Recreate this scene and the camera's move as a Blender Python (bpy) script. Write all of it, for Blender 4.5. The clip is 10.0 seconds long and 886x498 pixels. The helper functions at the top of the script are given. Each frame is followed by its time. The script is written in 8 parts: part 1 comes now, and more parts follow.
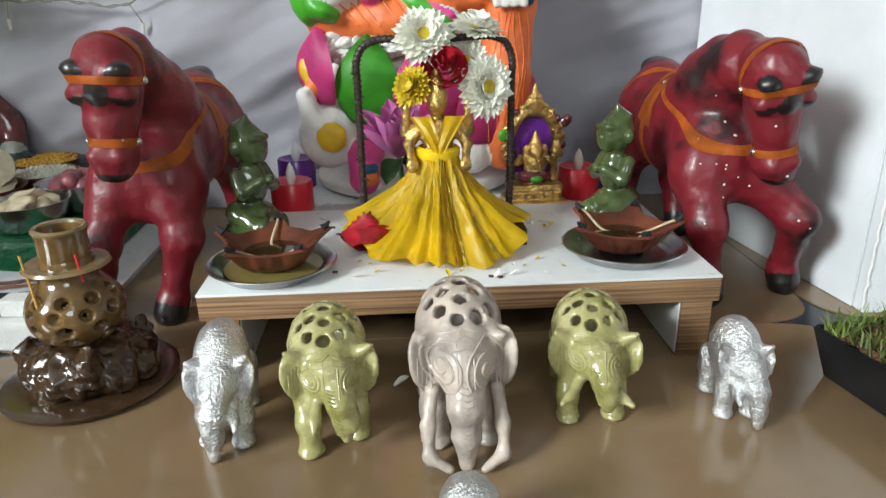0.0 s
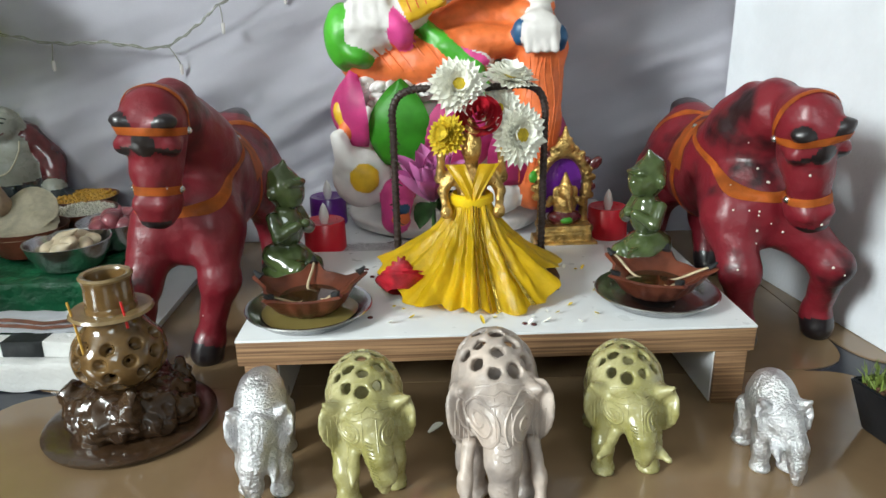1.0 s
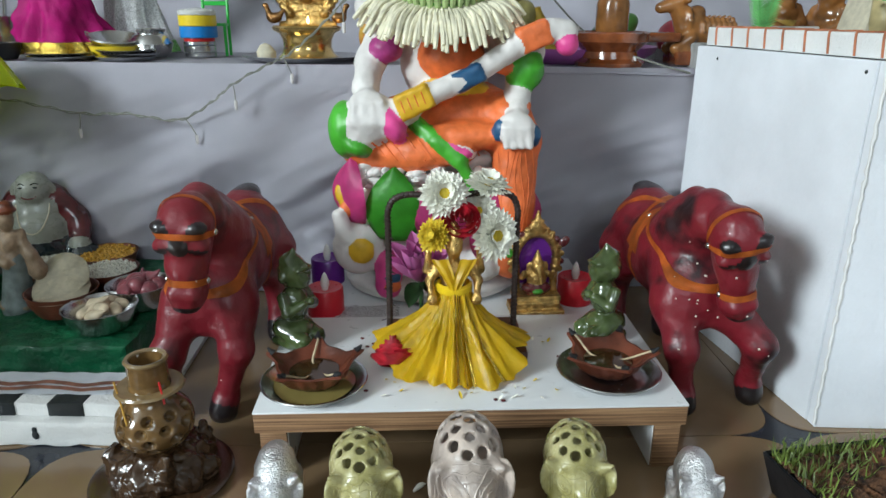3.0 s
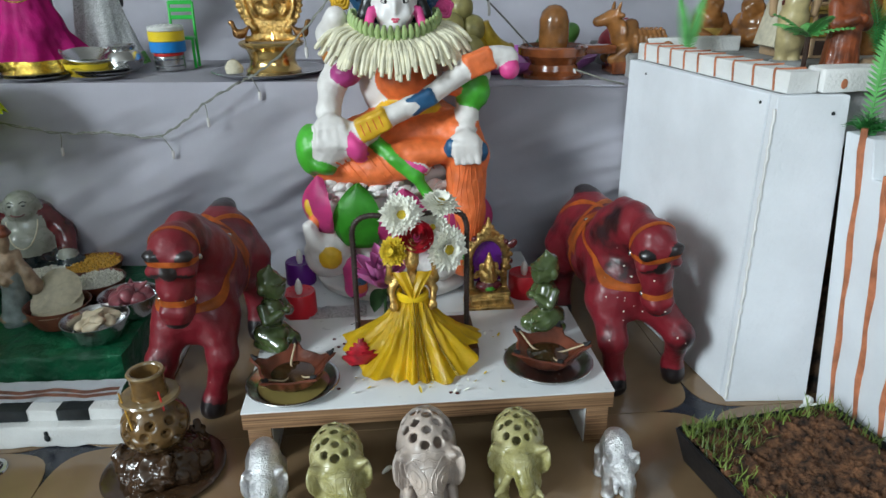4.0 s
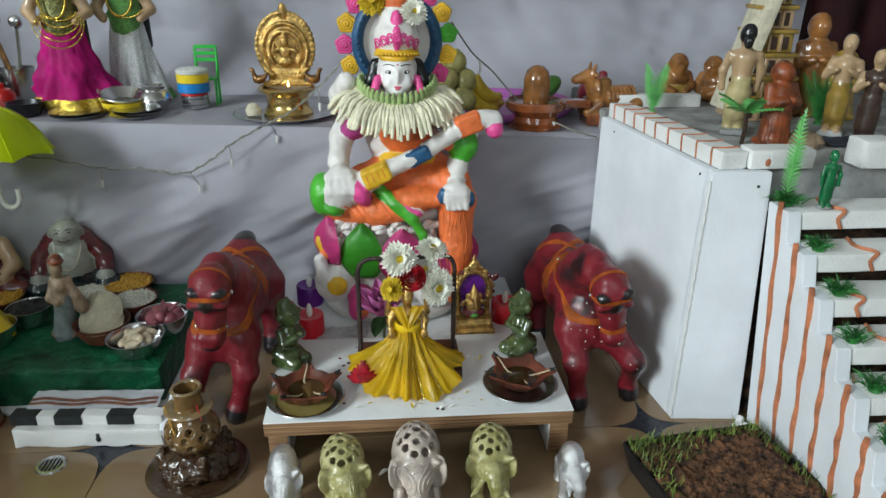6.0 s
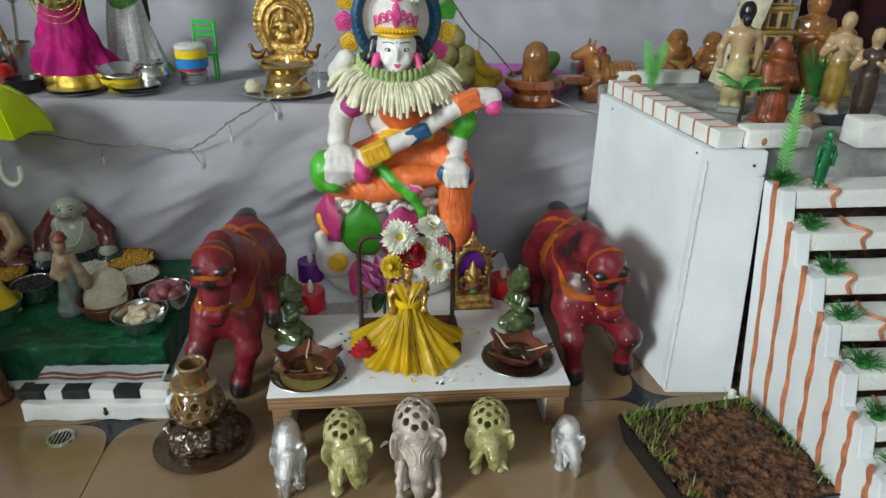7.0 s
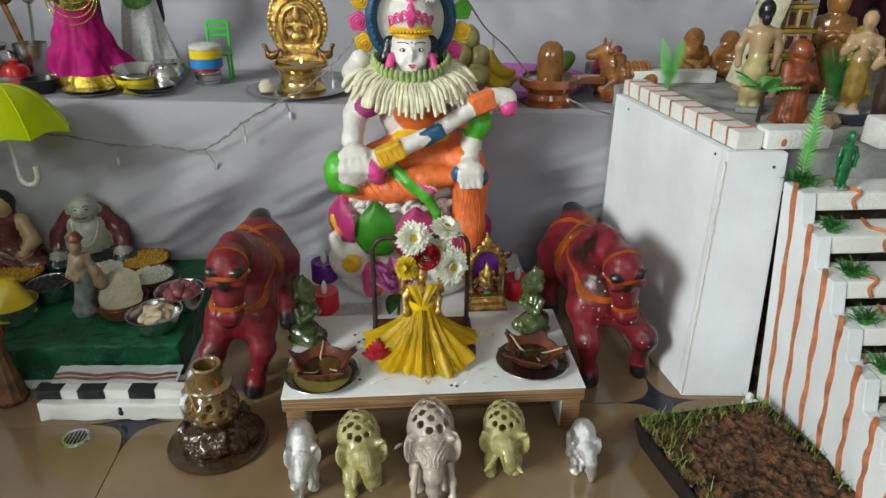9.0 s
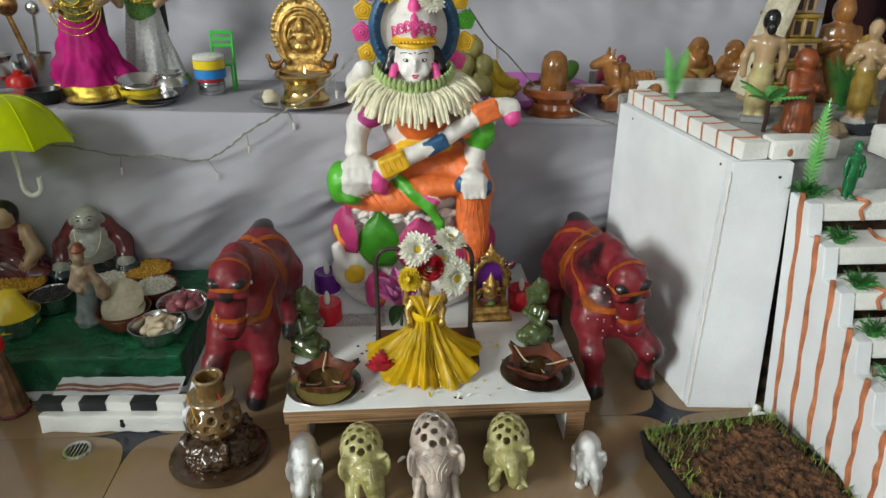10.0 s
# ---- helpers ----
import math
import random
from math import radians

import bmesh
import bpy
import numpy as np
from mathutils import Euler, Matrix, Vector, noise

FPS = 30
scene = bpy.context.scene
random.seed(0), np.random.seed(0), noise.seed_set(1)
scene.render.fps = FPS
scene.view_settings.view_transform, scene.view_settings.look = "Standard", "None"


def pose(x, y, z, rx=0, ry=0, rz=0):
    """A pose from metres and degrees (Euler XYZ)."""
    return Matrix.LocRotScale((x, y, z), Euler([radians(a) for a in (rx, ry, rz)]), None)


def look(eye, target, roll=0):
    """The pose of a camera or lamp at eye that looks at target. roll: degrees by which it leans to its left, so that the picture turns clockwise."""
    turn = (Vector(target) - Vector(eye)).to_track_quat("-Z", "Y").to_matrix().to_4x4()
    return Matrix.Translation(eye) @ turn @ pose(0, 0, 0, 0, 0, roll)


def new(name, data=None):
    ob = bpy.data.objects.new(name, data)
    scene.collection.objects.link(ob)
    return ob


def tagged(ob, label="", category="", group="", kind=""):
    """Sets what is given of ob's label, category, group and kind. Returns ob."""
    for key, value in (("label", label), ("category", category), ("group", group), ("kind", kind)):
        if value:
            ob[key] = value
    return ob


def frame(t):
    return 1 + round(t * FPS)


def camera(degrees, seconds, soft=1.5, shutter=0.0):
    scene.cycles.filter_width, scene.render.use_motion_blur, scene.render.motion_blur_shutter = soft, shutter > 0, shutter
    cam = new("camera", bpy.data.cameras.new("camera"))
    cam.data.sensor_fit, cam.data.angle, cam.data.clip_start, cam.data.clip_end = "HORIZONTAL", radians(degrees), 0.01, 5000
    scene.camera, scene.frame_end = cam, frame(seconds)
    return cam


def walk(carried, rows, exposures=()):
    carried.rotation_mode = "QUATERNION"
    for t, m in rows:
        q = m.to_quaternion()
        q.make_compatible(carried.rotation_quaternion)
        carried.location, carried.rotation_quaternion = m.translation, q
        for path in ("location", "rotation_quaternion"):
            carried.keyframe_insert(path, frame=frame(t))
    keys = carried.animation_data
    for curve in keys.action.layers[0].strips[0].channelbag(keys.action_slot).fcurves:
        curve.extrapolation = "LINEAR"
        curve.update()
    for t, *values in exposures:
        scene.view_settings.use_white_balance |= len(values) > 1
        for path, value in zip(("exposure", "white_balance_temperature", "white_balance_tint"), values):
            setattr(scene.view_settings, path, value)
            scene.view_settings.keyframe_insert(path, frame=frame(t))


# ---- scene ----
cam = camera(66.0, 10.0)
PATH = [
    (0, (-0.038, -0.424, 0.249), (0.067, 1.444, -0.456), -0.9),
    (0.5, (-0.044, -0.422, 0.258), (0.03, 1.453, -0.432), -0.9),
    (1, (-0.048, -0.423, 0.269), (0.001, 1.469, -0.379), -1.1),
    (1.5, (-0.048, -0.428, 0.286), (-0.027, 1.473, -0.336), -1.1),
    (2, (-0.048, -0.432, 0.314), (-0.029, 1.474, -0.292), -0.6),
    (3.5, (-0.043, -0.521, 0.403), (0.081, 1.345, -0.307), -0.1),
    (4, (-0.034, -0.55, 0.445), (0.123, 1.295, -0.311), -0.7),
    (4.5, (-0.036, -0.574, 0.486), (0.162, 1.271, -0.26), 0.9),
    (5, (-0.038, -0.602, 0.513), (0.147, 1.248, -0.224), 1.2),
    (6.5, (-0.036, -0.658, 0.558), (0.127, 1.157, -0.268), 0.6),
    (7, (-0.039, -0.657, 0.561), (0.132, 1.141, -0.298), 0.8),
    (7.5, (-0.039, -0.651, 0.564), (0.112, 1.148, -0.298), 0.7),
    (8, (-0.04, -0.651, 0.563), (0.105, 1.147, -0.301), 0.4),
    (8.5, (-0.042, -0.65, 0.563), (0.101, 1.145, -0.306), 0.4),
    (9, (-0.043, -0.651, 0.562), (0.096, 1.148, -0.301), 0.5),
    (9.5, (-0.043, -0.652, 0.556), (0.087, 1.154, -0.293), 0.6),
    (10, (-0.042, -0.645, 0.563), (0.086, 1.165, -0.279), 0.3),
]
walk(cam, [(t, look(eye, target, roll)) for t, eye, target, roll in PATH], exposures=[(0.0, 0.42, 6250, 6), (2.0, 0.35, 6100, 5), (3.5, -0.02, 5850, 5), (5.0, -0.07, 5850, 5), (6.5, -0.09, 6150, 4), (10.0, -0.06, 6600, 6)])

# ---- world and light: daylight from a window in the left wall of the room, an added fill lamp behind the camera ----
world = bpy.data.worlds.new("world")
scene.world = world
world.use_nodes = True
wn, wl = world.node_tree.nodes, world.node_tree.links
sky = wn.new("ShaderNodeTexSky")
sky.sky_type, sky.sun_disc, sky.sun_elevation, sky.sun_rotation = "NISHITA", False, radians(40), radians(250)
wl.new(sky.outputs[0], wn["Background"].inputs[0])
wn["Background"].inputs[1].default_value = 0.1


def area_light(name, eye, target, sx, sy, power, colour):
    data = bpy.data.lights.new(name, "AREA")
    data.shape, data.size, data.size_y, data.energy, data.color = "RECTANGLE", sx, sy, power, colour
    ob = new(name, data)
    ob.matrix_world = look(eye, target)
    return ob


area_light("window_light", (-3.45, -2.45, 1.95), (0.0, 0.1, 0.25), 1.15, 1.05, 202, (0.95, 0.99, 0.965))
# fill lamp added to lift the front faces, no window known there
area_light("window_light", (0.4, -3.75, 1.95), (0.0, 0.2, 0.3), 1.3, 1.2, 27, (0.93, 0.99, 0.99))


# ---- materials ----
def paint(name, col, rough=0.5, metal=0.0, var=0.15, scale=30.0, bump=0.15, bscale=150.0, coat=0.0, col2=None, detail=4.0, depth=0.002, spec=0.5):
    """A surface with two-scale colour variation and fine relief."""
    m = bpy.data.materials.new(name)
    m.use_nodes = True
    nt = m.node_tree
    n, l = nt.nodes, nt.links
    b = n["Principled BSDF"]
    tc = n.new("ShaderNodeTexCoord")
    no = n.new("ShaderNodeTexNoise")
    no.inputs["Scale"].default_value, no.inputs["Detail"].default_value = scale, detail
    l.new(tc.outputs["Object"], no.inputs["Vector"])
    ramp = n.new("ShaderNodeValToRGB")
    other = col2 or tuple(c * (1 - 2 * var) for c in col)
    ramp.color_ramp.elements[0].position, ramp.color_ramp.elements[1].position = 0.32, 0.66
    ramp.color_ramp.elements[0].color = (*other, 1)
    ramp.color_ramp.elements[1].color = (*[min(1, c * (1 + 0.3 * var)) for c in col], 1)
    l.new(no.outputs["Fac"], ramp.inputs["Fac"])
    fine = n.new("ShaderNodeTexNoise")
    fine.inputs["Scale"].default_value, fine.inputs["Detail"].default_value = bscale, 6.0
    l.new(tc.outputs["Object"], fine.inputs["Vector"])
    mix = n.new("ShaderNodeMix")
    mix.data_type, mix.blend_type = "RGBA", "MULTIPLY"
    mix.inputs["Factor"].default_value = min(1.0, var)
    l.new(ramp.outputs["Color"], mix.inputs["A"])
    l.new(fine.outputs["Color"], mix.inputs["B"])
    hue = n.new("ShaderNodeRGBToBW")
    l.new(fine.outputs["Color"], hue.inputs[0])
    l.new(hue.outputs[0], mix.inputs["B"])
    l.new(mix.outputs["Result"], b.inputs["Base Color"])
    rr = n.new("ShaderNodeMapRange")
    rr.inputs["To Min"].default_value, rr.inputs["To Max"].default_value = max(0.02, rough - 0.1), min(1.0, rough + 0.12)
    l.new(fine.outputs["Fac"], rr.inputs["Value"])
    l.new(rr.outputs["Result"], b.inputs["Roughness"])
    b.inputs["Metallic"].default_value = metal
    b.inputs["Coat Weight"].default_value = coat
    b.inputs["Coat Roughness"].default_value = 0.08
    b.inputs["Specular IOR Level"].default_value = spec
    if bump:
        bp = n.new("ShaderNodeBump")
        bp.inputs["Strength"].default_value, bp.inputs["Distance"].default_value = bump, depth
        l.new(fine.outputs["Fac"], bp.inputs["Height"])
        l.new(bp.outputs["Normal"], b.inputs["Normal"])
    return m


CLOTH = paint("grey_cotton", (0.70, 0.68, 0.75), 0.9, var=0.08, scale=6, bump=0.5, bscale=900, depth=0.0006)


def crease(m, scale, depth):
    """Adds long soft creases under the weave of a cloth."""
    nt = m.node_tree
    n, l = nt.nodes, nt.links
    b = n["Principled BSDF"]
    weave = [k for k in n if k.type == "BUMP"][0]
    tc = [k for k in n if k.type == "TEX_COORD"][0]
    mp = n.new("ShaderNodeMapping")
    mp.inputs["Scale"].default_value, mp.inputs["Rotation"].default_value = (1.0, 1.0, 0.45), (0, radians(38), 0)
    l.new(tc.outputs["Object"], mp.inputs["Vector"])
    no = n.new("ShaderNodeTexNoise")
    no.noise_type = "RIDGED_MULTIFRACTAL"
    no.inputs["Scale"].default_value, no.inputs["Detail"].default_value, no.inputs["Distortion"].default_value = scale, 2.0, 0.5
    l.new(mp.outputs["Vector"], no.inputs["Vector"])
    bp = n.new("ShaderNodeBump")
    bp.inputs["Strength"].default_value, bp.inputs["Distance"].default_value = 0.6, depth
    l.new(no.outputs["Fac"], bp.inputs["Height"])
    l.new(bp.outputs["Normal"], weave.inputs["Normal"])


crease(CLOTH, 5.0, 0.010)
WALLP = paint("wall_plaster", (0.34, 0.34, 0.32), 0.9, var=0.06, scale=3, bump=0.2)
CEIL = paint("ceiling_white", (0.62, 0.62, 0.60), 0.9, var=0.04, scale=3, bump=0.1)
TILE = paint("beige_tile", (0.270, 0.182, 0.102), 0.14, var=0.16, scale=5, bump=0.04, bscale=60, coat=0.3, col2=(0.180, 0.116, 0.062), depth=0.001)
INSET = paint("dark_inset", (0.03, 0.033, 0.045), 0.2, var=0.2, scale=40, bump=0.04)
GROUT = paint("grout", (0.16, 0.13, 0.10), 0.9, var=0.2, scale=60, bump=0.2)
LAMI = paint("white_laminate", (0.78, 0.79, 0.80), 0.3, var=0.05, scale=12, bump=0.03, bscale=60)
FOAM = paint("white_foam", (0.78, 0.80, 0.84), 0.75, var=0.05, scale=14, bump=0.5, bscale=260, depth=0.0012)
FOAMCUT = paint("cut_foam", (0.77, 0.765, 0.75), 0.8, var=0.06, scale=20, bump=0.7, bscale=330, depth=0.0016)
ORANGE_LINE = paint("orange_line_paint", (0.62, 0.22, 0.10), 0.6, var=0.25, scale=60, bump=0.3)
BLACKP = paint("black_paint", (0.010, 0.015, 0.018), 0.45, var=0.3, scale=60, bump=0.3)
BROWNP = paint("brown_paint", (0.25, 0.10, 0.06), 0.55, var=0.3, scale=80, bump=0.3)
HORSE = paint("red_lacquer", (0.185, 0.011, 0.020), 0.40, var=0.4, scale=24, bump=0.6, bscale=85, coat=0.08, col2=(0.022, 0.006, 0.008), depth=0.0025)
for e, q in zip([k for k in HORSE.node_tree.nodes if k.type == "VALTORGB"][0].color_ramp.elements, (0.31, 0.44)):
    e.position = q
HBLACK = paint("horse_black", (0.018, 0.012, 0.014), 0.35, var=0.3, scale=40, bump=0.3, coat=0.3)
STRAP = paint("orange_strap_paint", (0.78, 0.20, 0.03), 0.45, var=0.2, scale=60, bump=0.2)
SPECK = paint("white_speck", (0.8, 0.75, 0.65), 0.5, var=0.1, scale=60, bump=0.1)
JADE = paint("yellow_green_soapstone", (0.52, 0.475, 0.25), 0.26, var=0.35, scale=35, bump=0.4, bscale=170, coat=0.3, col2=(0.33, 0.30, 0.09))
GREYSTONE = paint("grey_soapstone", (0.60, 0.495, 0.42), 0.32, var=0.3, scale=40, bump=0.35, bscale=240, coat=0.2, col2=(0.34, 0.29, 0.265))
SILVER = paint("silver_foil", (0.90, 0.90, 0.92), 0.36, metal=1.0, var=0.15, scale=60, bump=1.0, bscale=620, depth=0.0018)
GREENG = paint("green_glazed_stone", (0.085, 0.120, 0.040), 0.14, var=0.3, scale=40, bump=0.25, bscale=120, coat=0.6)
TERRA = paint("terracotta", (0.17, 0.045, 0.022), 0.36, var=0.3, scale=40, bump=0.3, coat=0.1)
TERRAG = paint("glazed_terracotta", (0.30, 0.085, 0.025), 0.15, var=0.3, scale=40, bump=0.2, coat=0.6)
TERRA_L = paint("tan_glaze", (0.36, 0.15, 0.04), 0.2, var=0.3, scale=40, bump=0.2, coat=0.5)
STEEL = paint("steel", (0.62, 0.62, 0.62), 0.22, metal=1.0, var=0.08, scale=30, bump=0.05)
DARKOIL = paint("dark_lamp_oil", (0.050, 0.022, 0.008), 0.04, var=0.1, scale=20, bump=0.0, coat=0.5)
OIL = paint("lamp_oil", (0.24, 0.19, 0.06), 0.05, var=0.1, scale=20, bump=0.0, coat=0.5)
WICK = paint("cotton_wick", (0.62, 0.5, 0.32), 0.9, var=0.2, scale=100, bump=0.4, bscale=600)
SOOT = paint("soot", (0.012, 0.012, 0.014), 0.7, var=0.3, scale=80, bump=0.3)
BRASS = paint("brass", (0.86, 0.58, 0.17), 0.25, metal=1.0, var=0.3, scale=60, bump=0.5, bscale=260)
BRASSP = paint("polished_brass", (0.88, 0.62, 0.24), 0.18, metal=1.0, var=0.15, scale=30, bump=0.1, bscale=200)
GOLD = paint("antique_gold", (0.85, 0.55, 0.18), 0.3, metal=0.9, var=0.32, scale=90, bump=0.8, bscale=330)
BRONZE = paint("copper_bronze", (0.42, 0.22, 0.08), 0.3, metal=0.9, var=0.4, scale=90, bump=0.5, bscale=300)
YSATIN = paint("yellow_satin", (0.97, 0.66, 0.010), 0.34, metal=0.0, var=0.16, scale=26, bump=0.25, bscale=500, depth=0.001, spec=0.6)
GTRIM = paint("gold_trim", (0.85, 0.60, 0.10), 0.22, metal=0.8, var=0.3, scale=200, bump=0.6, bscale=500)
DWOOD = paint("dark_wood", (0.10, 0.035, 0.02), 0.5, var=0.3, scale=30, bump=0.2)
WIRE = paint("brown_wire", (0.05, 0.03, 0.025), 0.45, var=0.3, scale=200, bump=0.3)
PLASTER = paint("white_plaster", (0.78, 0.74, 0.71), 0.5, var=0.08, scale=30, bump=0.35, bscale=120)
PORANGE = paint("bright_orange_paint", (0.90, 0.20, 0.05), 0.5, var=0.16, scale=50, bump=0.5, bscale=110)
PPINK = paint("hot_pink_paint", (0.82, 0.08, 0.33), 0.45, var=0.12, scale=40, bump=0.2)
PGREEN = paint("bright_green_paint", (0.09, 0.45, 0.03), 0.4, var=0.15, scale=40, bump=0.2)
PYELLOW = paint("yellow_paint", (0.85, 0.50, 0.02), 0.45, var=0.15, scale=40, bump=0.2)
PBLUE = paint("blue_paint", (0.025, 0.10, 0.22), 0.4, var=0.2, scale=60, bump=0.3)
PMAG = paint("magenta_paint", (0.45, 0.05, 0.25), 0.45, var=0.2, scale=60, bump=0.3)
SKINW = paint("painted_white_face", (0.80, 0.77, 0.76), 0.35, var=0.03, scale=20, bump=0.03)
HAIR = paint("black_hair_paint", (0.012, 0.012, 0.014), 0.3, var=0.2, scale=40, bump=0.3)
LIPS = paint("pink_lip_paint", (0.70, 0.10, 0.18), 0.4, var=0.1, scale=40, bump=0.0)
PETALW = paint("cream_petal", (0.97, 0.96, 0.86), 0.6, var=0.05, scale=120, bump=0.15)
PETALC = paint("flower_centre", (0.85, 0.62, 0.03), 0.7, var=0.2, scale=200, bump=0.4)


def translucent(m, share, tint=(1.0, 1.0, 1.0)):
    """Lets light through a thin petal or cloth."""
    n, l = m.node_tree.nodes, m.node_tree.links
    b = n["Principled BSDF"]
    col = b.inputs["Base Color"].links[0].from_socket
    tr, mx = n.new("ShaderNodeBsdfTranslucent"), n.new("ShaderNodeMixShader")
    tn = n.new("ShaderNodeMix")
    tn.data_type, tn.blend_type = "RGBA", "MULTIPLY"
    tn.inputs["Factor"].default_value = 1.0
    tn.inputs["B"].default_value = (*tint, 1)
    l.new(col, tn.inputs["A"])
    l.new(tn.outputs["Result"], tr.inputs["Color"])
    mx.inputs["Fac"].default_value = share
    l.new(b.outputs["BSDF"], mx.inputs[1])
    l.new(tr.outputs["BSDF"], mx.inputs[2])
    l.new(mx.outputs["Shader"], n["Material Output"].inputs["Surface"])


translucent(PETALW, 0.15)
translucent(PETALC, 0.15)
translucent(YSATIN, 0.12)
ROSE = paint("red_rose_petal", (0.60, 0.012, 0.03), 0.55, var=0.3, scale=80, bump=0.2)
LOTUS = paint("pink_foam_petal", (0.85, 0.30, 0.66), 0.6, var=0.1, scale=40, bump=0.1)
LEAF = paint("dark_leaf", (0.05, 0.12, 0.035), 0.4, var=0.3, scale=60, bump=0.2)
TUBE = paint("tuberose_cream", (0.86, 0.81, 0.60), 0.6, var=0.15, scale=80, bump=0.15)
TUBEG = paint("pale_green_bud", (0.42, 0.55, 0.22), 0.5, var=0.2, scale=80, bump=0.15)
CRED = paint("red_candle_plastic", (0.62, 0.015, 0.03), 0.3, var=0.08, scale=30, bump=0.03, coat=0.2)
CPUR = paint("purple_candle_plastic", (0.13, 0.015, 0.25), 0.3, var=0.1, scale=30, bump=0.03, coat=0.2)
FLAMEP = paint("white_flame_plastic", (0.82, 0.80, 0.76), 0.4, var=0.03, scale=30, bump=0.0)
GLAZE = paint("brown_glaze", (0.20, 0.115, 0.040), 0.12, var=0.35, scale=45, bump=0.2, bscale=90, coat=0.5, col2=(0.085, 0.045, 0.015))
GLAZED = paint("dark_brown_glaze", (0.040, 0.020, 0.010), 0.20, var=0.4, scale=50, bump=0.25, bscale=60, coat=0.35, col2=(0.065, 0.035, 0.016), depth=0.004)
RUST = paint("tan_glaze_rim", (0.27, 0.185, 0.085), 0.2, var=0.2, scale=50, bump=0.2, coat=0.4)
VELVET = paint("green_crushed_paper", (0.010, 0.140, 0.055), 0.45, var=0.55, scale=22, bump=0.9, bscale=70, col2=(0.004, 0.045, 0.018), depth=0.006)
SOIL = paint("dark_soil", (0.19, 0.085, 0.036), 0.95, var=0.5, scale=90, bump=1.0, bscale=240, depth=0.004)
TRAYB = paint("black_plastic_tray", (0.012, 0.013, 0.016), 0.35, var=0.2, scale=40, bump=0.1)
GRASSG = paint("grass_green", (0.24, 0.33, 0.06), 0.5, var=0.35, scale=30, bump=0.1)
PLASTG = paint("plastic_green", (0.05, 0.26, 0.05), 0.35, var=0.3, scale=60, bump=0.05)
PLASTL = paint("plastic_light_green", (0.16, 0.50, 0.13), 0.35, var=0.2, scale=60, bump=0.05)
FIGG = paint("toy_green", (0.01, 0.16, 0.05), 0.3, var=0.2, scale=60, bump=0.1, coat=0.2)
MAGSILK = paint("magenta_silk", (0.46, 0.005, 0.17), 0.62, var=0.2, scale=30, bump=0.3, bscale=300, spec=0.2)
GLIT = paint("silver_glitter", (0.90, 0.91, 0.92), 0.28, metal=0.5, var=0.25, scale=500, bump=1.0, bscale=900, depth=0.002)
GGLIT = paint("green_glitter", (0.26, 0.62, 0.16), 0.3, metal=0.4, var=0.4, scale=500, bump=1.0, bscale=900, depth=0.002)
YELPL = paint("neon_yellow_plastic", (0.80, 0.90, 0.01), 0.22, var=0.05, scale=20, bump=0.02, coat=0.2)
translucent(YELPL, 0.35)
WHITEPL = paint("clear_white_plastic", (0.62, 0.62, 0.58), 0.25, var=0.05, scale=20, bump=0.02)
PLBLUE = paint("blue_plastic", (0.02, 0.20, 0.55), 0.3, var=0.05, scale=20, bump=0.02)
PLYEL = paint("yellow_plastic", (0.75, 0.55, 0.02), 0.3, var=0.05, scale=20, bump=0.02)
PLGRN = paint("green_plastic", (0.05, 0.50, 0.06), 0.3, var=0.05, scale=20, bump=0.02)
PLRED = paint("red_plastic", (0.55, 0.015, 0.012), 0.3, var=0.05, scale=20, bump=0.02)
MAROON = paint("maroon_curtain", (0.055, 0.008, 0.012), 0.85, var=0.3, scale=10, bump=0.4, bscale=600)
SKIN = paint("cream_doll_paint", (0.48, 0.32, 0.18), 0.3, var=0.12, scale=40, bump=0.15, coat=0.4)
DOLLY = paint("ochre_doll_paint", (0.42, 0.27, 0.05), 0.35, var=0.25, scale=60, bump=0.2, coat=0.3)
DOLLB = paint("dark_brown_doll_paint", (0.055, 0.03, 0.022), 0.35, var=0.2, scale=60, bump=0.2, coat=0.3)
DOLLR = paint("brick_red_doll_paint", (0.30, 0.070, 0.018), 0.4, var=0.35, scale=60, bump=0.4, coat=0.2)
CERAM = paint("white_ceramic", (0.33, 0.34, 0.29), 0.28, var=0.12, scale=40, bump=0.08, coat=0.25)
CMAROON = paint("maroon_ceramic", (0.13, 0.018, 0.022), 0.2, var=0.25, scale=60, bump=0.2, coat=0.6)
CNAVY = paint("dark_teal_ceramic", (0.015, 0.028, 0.035), 0.15, var=0.3, scale=60, bump=0.2, coat=0.6)
CTAN = paint("tan_resin", (0.38, 0.27, 0.17), 0.4, var=0.25, scale=60, bump=0.4, coat=0.1)
CBLUEG = paint("blue_grey_resin", (0.22, 0.26, 0.25), 0.4, var=0.25, scale=60, bump=0.3)
DAL = paint("yellow_lentil", (0.62, 0.34, 0.035), 0.5, var=0.2, scale=200, bump=0.2)
RICE = paint("white_rice", (0.70, 0.68, 0.60), 0.6, var=0.1, scale=200, bump=0.2)
PAPAD = paint("pale_papad", (0.66, 0.60, 0.45), 0.6, var=0.12, scale=100, bump=0.4)
ONION = paint("pink_onion_skin", (0.35, 0.10, 0.12), 0.3, var=0.3, scale=60, bump=0.2)
GARLIC = paint("garlic_skin", (0.70, 0.58, 0.40), 0.5, var=0.2, scale=50, bump=0.3)
PEPPER = paint("dark_seed", (0.03, 0.028, 0.03), 0.5, var=0.3, scale=100, bump=0.3)
GUAVA = paint("olive_fruit", (0.42, 0.37, 0.13), 0.4, var=0.25, scale=50, bump=0.1)
